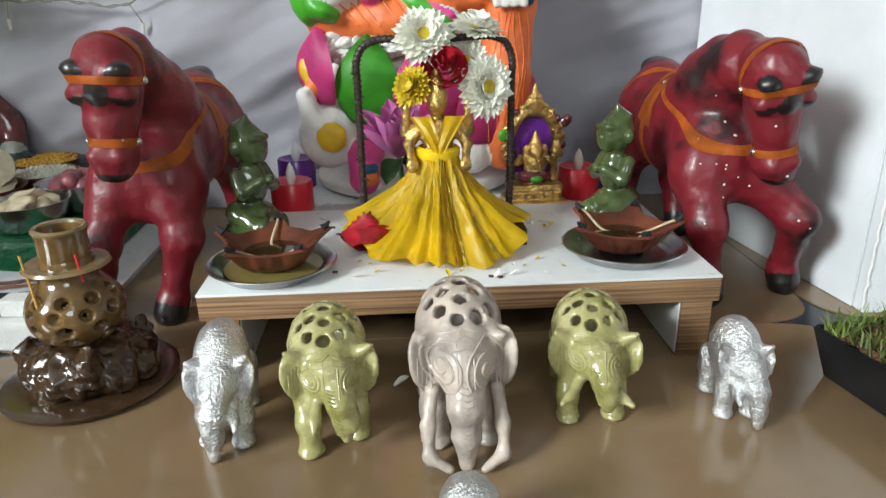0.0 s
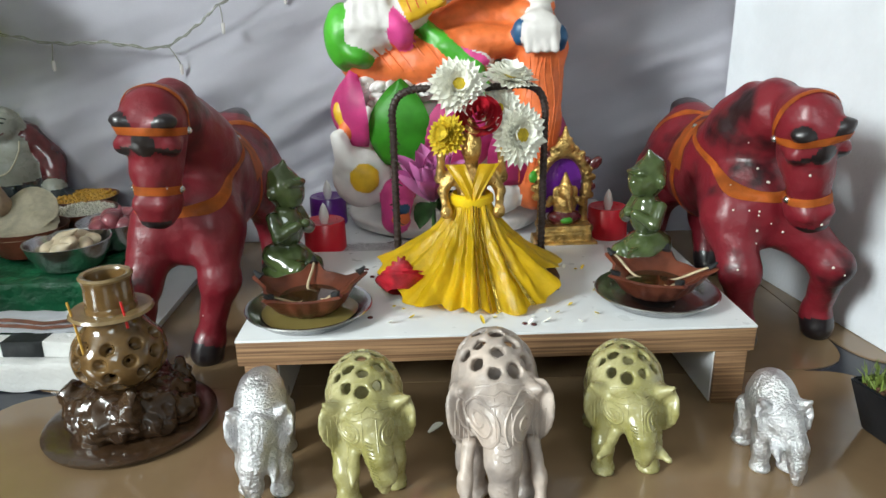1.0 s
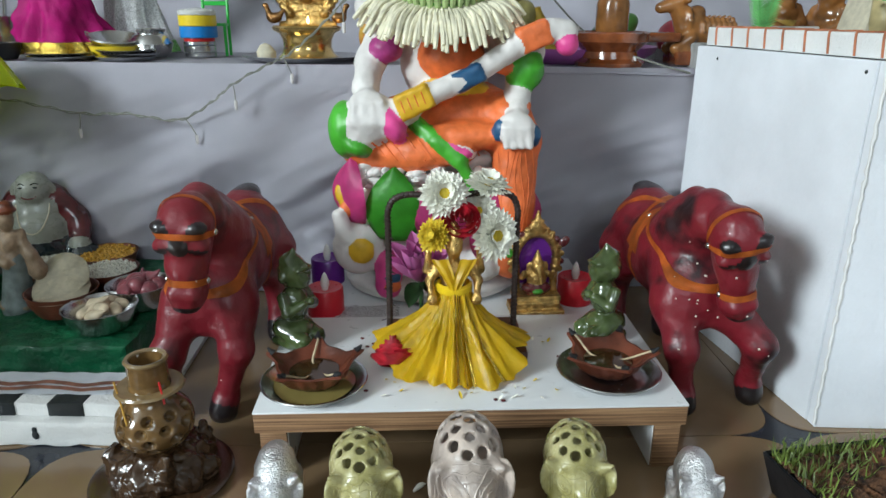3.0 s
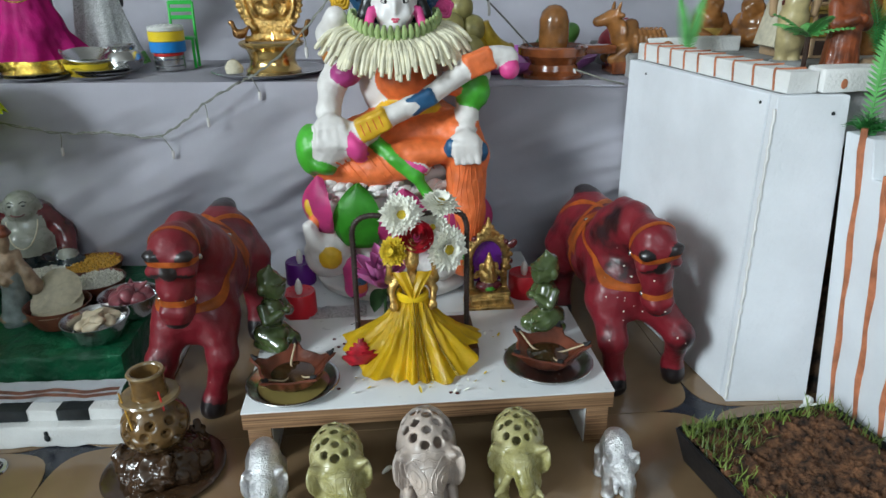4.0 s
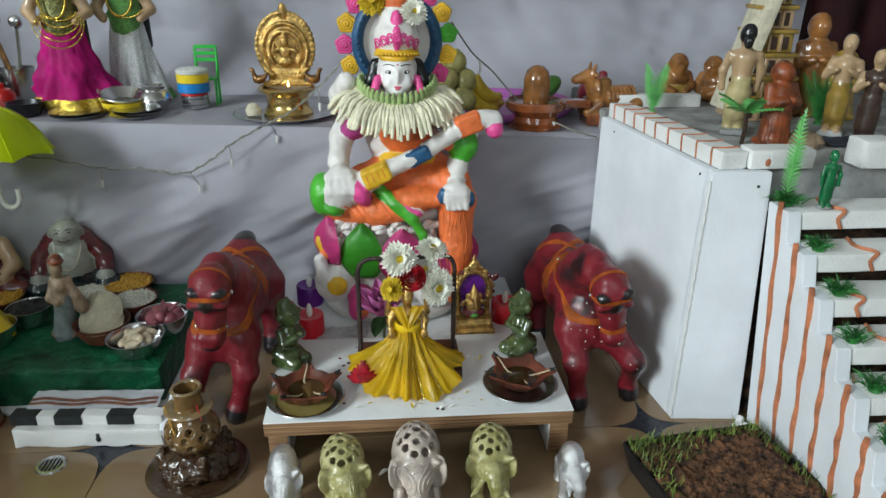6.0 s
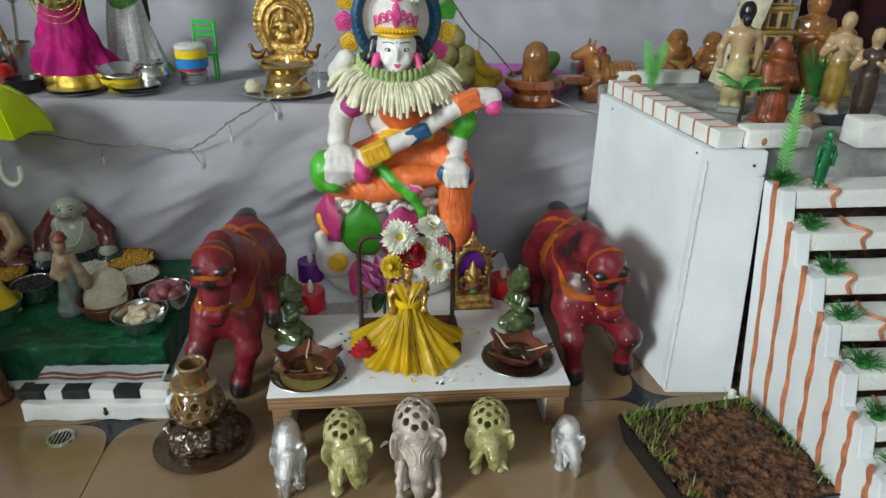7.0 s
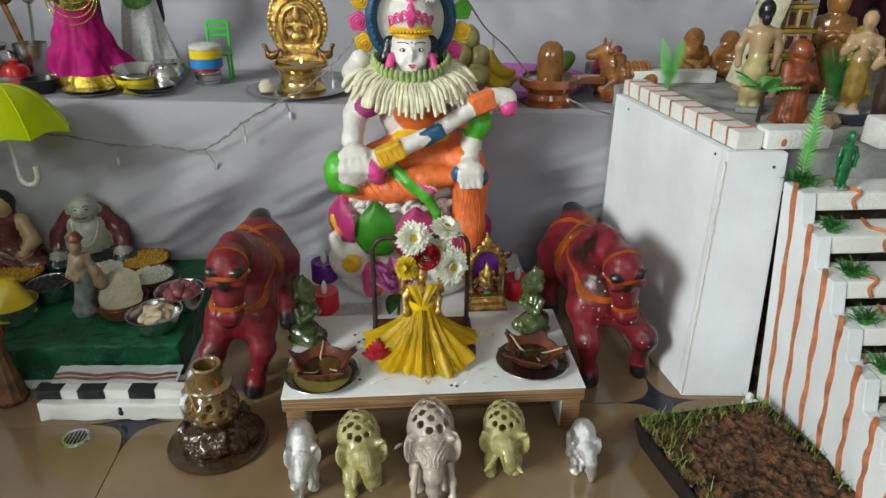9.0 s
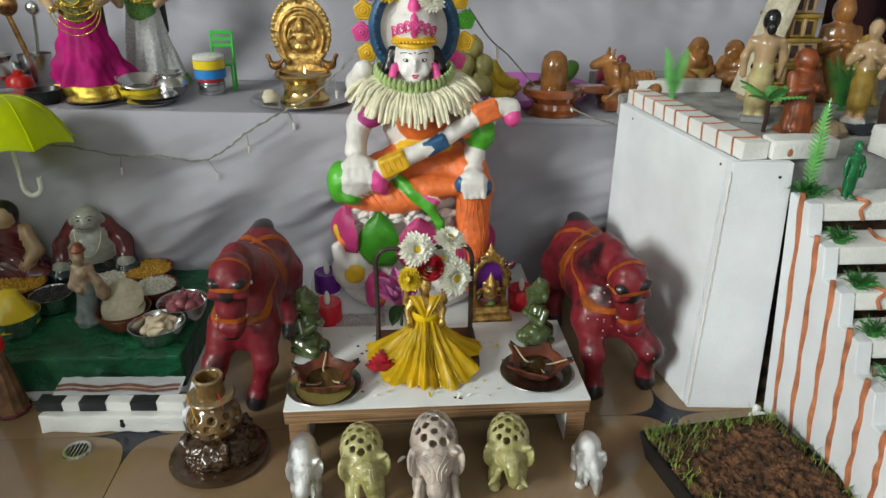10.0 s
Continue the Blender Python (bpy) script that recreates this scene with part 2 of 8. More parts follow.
BANANA = paint("yellow_banana", (0.70, 0.48, 0.04), 0.45, var=0.2, scale=40, bump=0.1)
MANGO = paint("green_mango", (0.10, 0.26, 0.04), 0.35, var=0.25, scale=30, bump=0.1)
BROOM = paint("brown_straw", (0.26, 0.13, 0.06), 0.6, var=0.35, scale=60, bump=0.5, bscale=300)
LEDW = paint("led_bulb", (0.75, 0.72, 0.70), 0.15, var=0.05, scale=60, bump=0.0)
GWIRE = paint("green_grey_wire", (0.26, 0.26, 0.22), 0.4, var=0.2, scale=100, bump=0.1)
STONEF = paint("grey_foam_floor", (0.45, 0.45, 0.44), 0.8, var=0.3, scale=18, bump=0.5)
CHIP = paint("tan_chip", (0.30, 0.19, 0.09), 0.9, var=0.5, scale=120, bump=0.8, bscale=260)
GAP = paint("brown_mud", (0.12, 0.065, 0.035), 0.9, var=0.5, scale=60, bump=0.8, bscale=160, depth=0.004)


def ply():
    m = paint("plywood_edge", (0.36, 0.20, 0.10), 0.55, var=0.25, scale=60, bump=0.3)
    nt = m.node_tree
    n, l = nt.nodes, nt.links
    tc = n.new("ShaderNodeTexCoord")
    mp = n.new("ShaderNodeMapping")
    mp.inputs["Scale"].default_value = (6, 6, 520)
    l.new(tc.outputs["Object"], mp.inputs["Vector"])
    no = n.new("ShaderNodeTexNoise")
    no.inputs["Scale"].default_value, no.inputs["Detail"].default_value = 1.0, 3
    l.new(mp.outputs["Vector"], no.inputs["Vector"])
    rp = n.new("ShaderNodeValToRGB")
    e = rp.color_ramp.elements
    e[0].position, e[0].color = 0.40, (0.14, 0.07, 0.035, 1)
    e[1].position, e[1].color = 0.60, (0.34, 0.20, 0.10, 1)
    l.new(no.outputs["Fac"], rp.inputs["Fac"])
    l.new(rp.outputs["Color"], n["Principled BSDF"].inputs["Base Color"])
    return m


PLY = ply()


# ---- building tools ----
def thing(name, label, category, m=None, group="", kind=""):
    ob = new(name)
    ob.empty_display_size = 0.02
    if m is not None:
        ob.matrix_world = m
    return tagged(ob, label, category, group, kind)


def make(name, verts, faces, mats, index=None, smooth=True, parent=None, m=None):
    me = bpy.data.meshes.new(name)
    me.from_pydata([tuple(v) for v in verts], [], [tuple(int(i) for i in f) for f in faces])
    for mt in mats:
        me.materials.append(mt)
    if index is not None:
        me.polygons.foreach_set("material_index", np.asarray(index, dtype=np.int32))
    me.polygons.foreach_set("use_smooth", np.full(len(me.polygons), smooth))
    me.set_sharp_from_angle(angle=radians(70))
    me.update()
    ob = new(name, me)
    if parent:
        ob.parent = parent
    if m is not None:
        ob.matrix_local = m
    return ob


def part(name, bm, material, parent=None, label="", smooth=True, m=None):
    me = bpy.data.meshes.new(name)
    bm.normal_update()
    bm.to_mesh(me)
    bm.free()
    for mt in (material if isinstance(material, (list, tuple)) else [material]):
        me.materials.append(mt)
    me.polygons.foreach_set("use_smooth", np.full(len(me.polygons), smooth))
    if smooth:
        me.set_sharp_from_angle(angle=radians(38))
    ob = new(name, me)
    if parent:
        ob.parent = parent
    if m is not None:
        ob.matrix_local = m
    if label:
        ob["label"] = label
    return ob


def rbox(x0, x1, y0, y1, z0, z1, bevel=0.001, seg=2, rough=0.0, cuts=0, seed=0):
    """A box with rounded edges, its faces uneven by rough."""
    bm = bmesh.new()
    bmesh.ops.create_cube(bm, size=1)
    for v in bm.verts:
        v.co = Vector(((x0 + x1) / 2 + v.co.x * (x1 - x0), (y0 + y1) / 2 + v.co.y * (y1 - y0), (z0 + z1) / 2 + v.co.z * (z1 - z0)))
    if bevel:
        bmesh.ops.bevel(bm, geom=bm.edges[:], offset=bevel, segments=seg, affect="EDGES", profile=0.6)
    if cuts:
        bmesh.ops.subdivide_edges(bm, edges=[e for e in bm.edges if e.calc_length() > 4 * bevel], cuts=cuts, use_grid_fill=True)
    if rough:
        for v in bm.verts:
            v.co += noise.noise_vector(v.co * 45 + Vector((seed, 0, 0))) * rough
    return bm


def lathe(profile, seg=32, wob=None):
    """A surface turned round z from (radius, height) pairs; wob(angle, i) scales the radius."""
    bm = bmesh.new()
    rings = []
    for i, (r, z) in enumerate(profile):
        if r < 1e-6:
            rings.append([bm.verts.new((0, 0, z))])
        else:
            rings.append([bm.verts.new((r * (wob(2 * math.pi * k / seg, i) if wob else 1) * math.cos(2 * math.pi * k / seg),
                                        r * (wob(2 * math.pi * k / seg, i) if wob else 1) * math.sin(2 * math.pi * k / seg), z)) for k in range(seg)])
    for a, b in zip(rings, rings[1:]):
        for k in range(seg):
            j = (k + 1) % seg
            if len(a) == 1 and len(b) == 1:
                continue
            if len(a) == 1:
                bm.faces.new((a[0], b[j], b[k]))
            elif len(b) == 1:
                bm.faces.new((a[k], a[j], b[0]))
            else:
                bm.faces.new((a[k], a[j], b[j], b[k]))
    bmesh.ops.recalc_face_normals(bm, faces=bm.faces)
    return bm


def tube(points, radius, seg=8, bm=None, taper=None):
    """A round rod along points."""
    bm = bm or bmesh.new()
    pts = [Vector(p) for p in points]
    rings = []
    side = None
    for i, p in enumerate(pts):
        d = (pts[min(i + 1, len(pts) - 1)] - pts[max(i - 1, 0)]).normalized()
        if side is None:
            side = d.orthogonal().normalized()
        side = (side - d * side.dot(d)).normalized()
        up = d.cross(side)
        r = radius * (taper(i / (len(pts) - 1)) if taper else 1)
        rings.append([bm.verts.new(p + r * (math.cos(2 * math.pi * k / seg) * side + math.sin(2 * math.pi * k / seg) * up)) for k in range(seg)])
    for a, b in zip(rings, rings[1:]):
        for k in range(seg):
            bm.faces.new((a[k], a[(k + 1) % seg], b[(k + 1) % seg], b[k]))
    bm.faces.new(rings[0][::-1])
    bm.faces.new(rings[-1])
    return bm


def spline(ctrl, n=8):
    """Points on a smooth line through ctrl."""
    c = [Vector(p) for p in ctrl]
    c = [2 * c[0] - c[1]] + c + [2 * c[-1] - c[-2]]
    out = []
    for i in range(1, len(c) - 2):
        for k in range(n):
            t = k / n
            out.append(0.5 * ((2 * c[i]) + (c[i + 1] - c[i - 1]) * t + (2 * c[i - 1] - 5 * c[i] + 4 * c[i + 1] - c[i + 2]) * t * t
                              + (3 * c[i] - c[i - 1] - 3 * c[i + 1] + c[i + 2]) * t ** 3))
    out.append(c[-2])
    return out


def sheet(nu, nv, fn, bm=None, thick=0.0):
    """A grid surface from fn(u, v), u and v from 0 to 1."""
    bm = bm or bmesh.new()
    g = [[bm.verts.new(fn(i / nu, j / nv)) for j in range(nv + 1)] for i in range(nu + 1)]
    faces = [bm.faces.new((g[i][j], g[i + 1][j], g[i + 1][j + 1], g[i][j + 1])) for i in range(nu) for j in range(nv)]
    if thick:
        bmesh.ops.solidify(bm, geom=faces, thickness=thick)
    return bm


def rot3(rx, ry, rz):
    return np.array(Euler([radians(a) for a in (rx, ry, rz)]).to_matrix())


def ball(c, r, mat=0, rot=(0, 0, 0)):
    r = (r, r, r) if isinstance(r, (int, float)) else r
    return ("e", np.array(c, float), np.array(r, float), rot3(*rot), mat)


def limb(a, b, ra, rb, mat=0):
    return ("c", np.array(a, float), np.array(b, float), (ra, rb), mat)


def slab(c, half, mat=0, rot=(0, 0, 0), rnd=0.002):
    return ("b", np.array(c, float), np.array(half, float), rot3(*rot), mat, rnd)


def limbs(pts, radii, mat=0):
    return [limb(a, b, ra, rb, mat) for a, b, ra, rb in zip(pts, pts[1:], radii, radii[1:])]


def mirrored(prims):
    """The same forms on the other side of the plane x = 0."""
    out = []
    f = np.diag([-1.0, 1, 1])
    for p in prims:
        if p[0] == "c":
            out.append(("c", f @ p[1], f @ p[2], *p[3:]))
        else:
            out.append((p[0], f @ p[1], p[2], f @ p[3] @ f, *p[4:]))
    return out


def reach(p):
    if p[0] == "c":
        r = max(p[3])
        return np.minimum(p[1], p[2]) - r, np.maximum(p[1], p[2]) + r
    e = np.abs(p[3]) @ p[2]
    return p[1] - e, p[1] + e


def away(p, q):
    """The distance from points q (n, 3) to one form."""
    if p[0] == "c":
        ba = p[2] - p[1]
        h = np.clip((q - p[1]) @ ba / max(ba @ ba, 1e-12), 0, 1)
        return np.linalg.norm(q - p[1] - h[:, None] * ba, axis=1) - (p[3][0] + (p[3][1] - p[3][0]) * h)
    l = (q - p[1]) @ p[3]
    if p[0] == "e":
        k0 = np.linalg.norm(l / p[2], axis=1)
        k1 = np.linalg.norm(l / p[2] ** 2, axis=1)
        return k0 * (k0 - 1) / np.maximum(k1, 1e-9)
    d = np.abs(l) - (p[2] - p[5])
    return np.linalg.norm(np.maximum(d, 0), axis=1) + np.minimum(d.max(axis=1), 0) - p[5]


def carve(prims, cell, blend=0.006, cuts=(), lump=0.0, lump_scale=60.0):
    """Melts simple forms into one skin: vertices, quads and the material of each quad."""
    lo = np.min([reach(p)[0] for p in prims], axis=0) - 3 * cell
    hi = np.max([reach(p)[1] for p in prims], axis=0) + 3 * cell
    n = np.ceil((hi - lo) / cell).astype(int) + 1
    f = np.full(n, 1.0, dtype=np.float64)
    ax = [lo[i] + cell * np.arange(n[i]) for i in range(3)]

    def window(p, extra):
        a, b = reach(p)
        i0 = np.clip(np.floor((a - extra - lo) / cell).astype(int), 0, n - 1)
        i1 = np.clip(np.ceil((b + extra - lo) / cell).astype(int) + 1, 1, n)
        sl = tuple(slice(i0[k], i1[k]) for k in range(3))
        g = np.stack(np.meshgrid(*[ax[k][sl[k]] for k in range(3)], indexing="ij"), -1)
        return sl, g.reshape(-1, 3), g.shape[:3]

    for p in prims:
        sl, q, sh = window(p, blend + 2 * cell)
        d = away(p, q).reshape(sh)
        o = f[sl]
        h = np.maximum(blend - np.abs(o - d), 0) / blend
        f[sl] = np.minimum(o, d) - h * h * blend / 4
    for p in cuts:
        sl, q, sh = window(p, 2 * cell)
        f[sl] = np.maximum(f[sl], -away(p, q).reshape(sh))
    s = f < 0
    cs = n - 1
    acc, cnt = np.zeros((*cs, 3)), np.zeros(cs)
    for a in range(3):
        b, c = (a + 1) % 3, (a + 2) % 3
        for ob in (0, 1):
            for oc in (0, 1):
                i0 = [None] * 3
                i1 = [None] * 3
                i0[a], i1[a] = slice(0, cs[a]), slice(1, n[a])
                for k, o in ((b, ob), (c, oc)):
                    i0[k] = i1[k] = slice(o, o + cs[k])
                v0, v1 = f[tuple(i0)], f[tuple(i1)]
                m = (v0 < 0) != (v1 < 0)
                t = np.where(m, v0 / np.where(m, v0 - v1, 1), 0)
                acc[..., a] += t
                acc[..., b] += m * ob
                acc[..., c] += m * oc
                cnt += m
    act = np.argwhere(cnt > 0)
    idx = np.full(cs, -1)
    idx[tuple(act.T)] = np.arange(len(act))
    verts = lo + cell * (act + acc[tuple(act.T)] / cnt[tuple(act.T)][:, None])
    quads = []
    for a in range(3):
        b, c = (a + 1) % 3, (a + 2) % 3
        i0, i1 = [slice(None)] * 3, [slice(None)] * 3
        i0[a], i1[a] = slice(0, n[a] - 1), slice(1, n[a])
        e = np.argwhere(s[tuple(i0)] != s[tuple(i1)])
        ins = s[tuple(e.T)]
        eb, ec = np.eye(3, dtype=int)[b], np.eye(3, dtype=int)[c]
        q = np.stack([idx[tuple((e - eb - ec).T)], idx[tuple((e - ec).T)], idx[tuple(e.T)], idx[tuple((e - eb).T)]], 1)
        q[~ins] = q[~ins][:, ::-1]
        quads.append(q)
    quads = np.concatenate(quads)
    mid = verts[quads].mean(axis=1)
    best, which = np.full(len(mid), 9.0), np.zeros(len(mid), int)
    for p in prims:
        d = away(p, mid)
        take = d < best - 1e-5
        best[take], which[take] = d[take], p[4]
    if lump:
        verts = np.array([Vector(v) + noise.noise_vector(Vector(v) * lump_scale) * lump for v in verts])
    return verts, quads, which


class Body:
    """Several skins and plain meshes gathered into one mesh with material slots."""

    def __init__(self):
        self.v, self.f, self.m, self.n = [], [], [], 0

    def add(self, v, f, m):
        self.v.extend(Vector(p) for p in v)
        self.f.extend(tuple(int(i) + self.n for i in q) for q in f)
        self.m.extend(int(k) for k in (m if hasattr(m, "__len__") else [m] * len(f)))
        self.n += len(v)
        return self

    def bm(self, bm, mat, m=None):
        bm.verts.index_update()
        self.add([m @ v.co if m is not None else v.co.copy() for v in bm.verts], [[v.index for v in f.verts] for f in bm.faces], mat)
        bm.free()
        return self

    def tree(self):
        from mathutils.bvhtree import BVHTree
        return BVHTree.FromPolygons(self.v, self.f)

    def done(self, name, mats, label, category, m, group=""):
        return tagged(make(name, self.v, self.f, mats, self.m, True, None, m), label, category, group)


def band(tree, centre, axis, width, thick=0.0012, a0=0, a1=360, n=48, start=None, reach_to=0.12):
    """A flat strap laid round a body, in the plane through centre across axis."""
    c, d = Vector(centre), Vector(axis).normalized()
    u = (Vector(start) if start else d.orthogonal()).normalized()
    u = (u - d * u.dot(d)).normalized()
    w = d.cross(u)
    bm = bmesh.new()
    rows = []
    far = 0.02
    for k in range(n + 1):
        a = radians(a0 + (a1 - a0) * k / n)
        way = math.cos(a) * u + math.sin(a) * w
        row = []
        for s in (-0.5, 0, 0.5):
            o = c + d * width * s
            hit = tree.ray_cast(o, way, reach_to)
            far = hit[3] if hit[0] else far
            p = o + way * far
            row.append(p + way * (thick if s == 0 else thick * 0.55))
        rows.append([bm.verts.new(p) for p in row])
    for a, b in zip(rows, rows[1:]):
        bm.faces.new((a[0], a[1], b[1], b[0]))
        bm.faces.new((a[1], a[2], b[2], b[1]))
    bmesh.ops.solidify(bm, geom=bm.faces[:], thickness=-thick)
    return bm


def petal(length, width, curl=0.3, cup=0.2, nu=5, nv=4, bm=None, m=None, tip=0.8):
    """A pointed leaf lying along +y, curled upwards."""
    bm = bm or bmesh.new()
    m = m or Matrix()

    def at(u, v):
        w = width * (math.sin(math.pi * min(1, v * tip + 0.12)) ** 0.8 if v < 1 else 0.02)
        x = (u - 0.5) * w
        return m @ Vector((x, v * length * math.cos(curl * v), v * length * math.sin(curl * v) + cup * 4 * (u - 0.5) ** 2 * width * math.sin(math.pi * v)))
    return sheet(nu, nv, at, bm)


# ---- the setting ----
SHELF_Z, STOOL_Z, BOARD_Z, GREEN_Z, TOP_Z = 0.305, 0.062, 0.05, 0.058, 0.335


def edge_y(x):
    """The front edge of the cloth-covered shelf."""
    return 0.395 - 0.125 * x


tagged(part("floor", rbox(-3.5, 2.6, -3.8, 1.2, -0.1, -0.004, 0), GROUT, smooth=False), "glossy beige tiled floor with dark corner insets", "floor", kind="structure")
FLOOR = bpy.data.objects["floor"]
for a, b, c, d in ((-3.8, 1.2, 0, 1.3), (-3.8, -3.25, 1.3, 2.6), (-1.65, 1.2, 1.3, 2.6), (-3.8, 1.2, 2.6, 2.7)):
    tagged(part("wall_left", rbox(-3.7, -3.5, a, b, c, d, 0), WALLP, smooth=False), "plain plastered wall beside an opening", "wall", kind="structure")
tagged(part("wall_right", rbox(2.6, 2.8, -3.8, 1.2, 0, 2.7, 0), WALLP, smooth=False), "plain plastered wall", "wall", kind="structure")
tagged(part("wall_back", rbox(-3.7, 2.8, 1.2, 1.4, 0, 2.7, 0), WALLP, smooth=False), "plain plastered wall behind the cloth", "wall", kind="structure")
# front wall, its opening made for the added fill lamp
for a, b, c, d in ((-3.7, -0.25, 0, 2.7), (1.05, 2.8, 0, 2.7), (-0.25, 1.05, 0, 1.35), (-0.25, 1.05, 2.55, 2.7)):
    tagged(part("wall_front", rbox(a, b, -4.0, -3.8, c, d, 0), WALLP, smooth=False), "plain plastered wall beside an opening", "wall", kind="structure")
tagged(part("ceiling", rbox(-3.7, 2.8, -4.0, 1.4, 2.7, 2.8, 0), CEIL, smooth=False), "plain white ceiling", "ceiling", kind="structure")


# unseen low wall, added to keep window light off the lower left
tagged(part("wall_side", rbox(-1.25, -1.12, -0.52, 1.2, 0, 0.58, 0), WALLP, smooth=False), "unseen low wall added to shade the left of the display", "wall", kind="structure")


def drape(u, v):
    """The cloth hanging from the shelf's edge to the floor, in slack diagonal folds."""
    x = -1.1 + 2.5 * u
    top, low = edge_y(x) - 0.004, 0.405 - 0.03 * (x < -0.3) * min(1, (-0.3 - x) / 0.15)
    y = top + (low - top) * v
    s = math.sin(math.pi * min(1, v * 1.05))
    f = 0.010 * math.sin(9 * x + 4 * v) + 0.007 * math.sin(23 * x - 9 * v + 1.3) + 0.005 * math.sin(15 * v + 6 * x) + 0.004 * math.sin(41 * x + 13 * v)
    sag = 0.006 * noise.noise(Vector((x * 9, v * 4, 3))) + 0.0024 * noise.noise(Vector((x * 24 + v * 14, v * 9, 7)))
    return Vector((x, y + (f + sag * 2) * s - 0.012 * s, SHELF_Z * (1 - v) + 0.002))


tagged(part("shelf_drape", sheet(400, 120, drape, thick=0.0015), CLOTH), "pale grey cotton cloth hanging in loose folds from the shelf", "cloth", kind="structure")


def shelf_top(u, v):
    x = -1.1 + 2.5 * u
    y = edge_y(x) - 0.006 + 0.42 * v
    return Vector((x, y, SHELF_Z - 0.006 * max(0, 1 - v * 40) + 0.0012 * noise.noise(Vector((x * 20, y * 20, 0)))))


tagged(part("shelf", sheet(160, 60, shelf_top, thick=0.012), CLOTH), "shelf covered with pale grey cotton cloth", "shelf", kind="structure")


def back_cloth(u, v):
    """The cloth behind the shelf, which runs down into the shelf's cover in a slack curve."""
    x, h = -1.2 + 2.7 * u, 1.1 * v ** 1.3
    y = edge_y(x) + 0.385 - 0.13 * max(0.0, 1 - h / 0.12) ** 2
    f = 0.012 * math.sin(7 * x + 3 * v) + 0.006 * math.sin(19 * x - 8 * v) + 0.014 * noise.noise(Vector((x * 6, v * 7, 1))) + 0.009 * noise.noise(Vector((x * 22, v * 16, 5)))
    f += 0.007 * abs(noise.noise(Vector((x * 11 + v * 9, v * 14, 2))))
    return Vector((x, y + f * min(1.0, 0.15 + h * 8), SHELF_Z + 0.0018 + h))


tagged(part("backdrop_cloth", sheet(240, 120, back_cloth, thick=0.0015), CLOTH), "pale grey cotton cloth hung behind the shelf", "cloth", kind="structure")


def curtain(u, v):
    x = 0.72 + 0.65 * u
    return Vector((x, 0.60 - 0.02 * u + 0.018 * math.sin(x * 60) + 0.008 * math.sin(x * 23 + v), 0.0 + 1.3 * v))


tagged(part("maroon_curtain", sheet(90, 20, curtain, thick=0.002), MAROON), "dark maroon curtain hanging in folds", "curtain", kind="structure")

# the low board under the large statue
tagged(part("low_board", rbox(-0.185, 0.165, 0.184, 0.395, 0, BOARD_Z, 0.002), LAMI), "low white board covered with clear plastic", "board")

# the white stool
stool = thing("low_stool", "low plywood stool with a white laminate top", "stool")
part("top", rbox(-0.18, 0.18, 0, 0.182, 0.0425, 0.0602, 0.0008), PLY, stool, "bare plywood edges")
part("laminate", rbox(-0.1802, 0.1802, -0.0003, 0.1823, 0.0602, 0.0622, 0.0005), LAMI, stool, "white laminate sheet")
for x in (-0.176, 0.154):
    leg = part("leg", rbox(x, x + 0.022, 0.001, 0.181, 0, 0.0423, 0.0008), PLY, stool, "plywood side panel")
    xi = x + 0.0222 if x < 0 else x - 0.0012
    part("leg_facing", rbox(xi, xi + 0.001, 0.003, 0.181, 0.001, 0.0418, 0.0002, 1), LAMI, leg, "white laminate facing")

tagged(part("base_board", rbox(-1.0, -0.296, 0.122, 0.398, 0, 0.006, 0.0008), LAMI), "thin white board under the green-covered box", "board")

# the green-covered box
bm = rbox(-1.0, -0.332, 0.132, 0.385, 0.0062, GREEN_Z, 0.004, 2, 0, 24)
for v in bm.verts:
    if v.co.z > 0.012:
        v.co += noise.noise_vector(v.co * 28) * 0.003 + noise.noise_vector(v.co * 70) * 0.0014
tagged(part("green_covered_box", bm, VELVET), "low box wrapped in crumpled dark green paper", "box")

# the tall white foam block and its top
BLOCK = thing("foam_platform", "tall white foam platform with a pinned side panel", "platform")


def prism(pts, z0, z1, bevel=0.0015):
    b = bmesh.new()
    lo = [b.verts.new((x, y, z0)) for x, y in pts]
    hi = [b.verts.new((x, y, z1)) for x, y in pts]
    b.faces.new(lo[::-1])
    b.faces.new(hi)
    for i in range(len(pts)):
        j = (i + 1) % len(pts)
        b.faces.new((lo[i], lo[j], hi[j], hi[i]))
    bmesh.ops.recalc_face_normals(b, faces=b.faces)
    if bevel:
        bmesh.ops.bevel(b, geom=b.edges[:], offset=bevel, segments=2, affect="EDGES")
    return b


part("side_panel", prism([(0.291, 0.345), (0.3275, 0.0672), (0.3395, 0.0685), (0.303, 0.347)], 0, 0.334, 0.0008), FOAM, BLOCK)
front = prism([(0.3290, 0.0545), (0.417, 0.0475), (0.417, 0.0595), (0.3285, 0.0668)], 0, 0.3345, 0.0008)
for v in front.verts:                                    # cut aslant towards the top
    if v.co.x > 0.38:
        v.co.x -= 0.066 * v.co.z + 0.0020 * noise.noise(Vector((3, 1, v.co.z * 70)))
part("front_panel", front, FOAM, BLOCK)
part("deck", prism([(0.345, 0.075), (0.90, 0.055), (0.90, 0.60), (0.312, 0.60), (0.305, 0.35)], 0.29, TOP_Z), STONEF, BLOCK, "grey scuffed foam deck")
part("mud_wall", prism([(0.390, 0.060), (0.44, 0.058), (0.44, 0.074), (0.390, 0.074)], 0, 0.28), GAP, BLOCK, "dark brown mud in the gap")
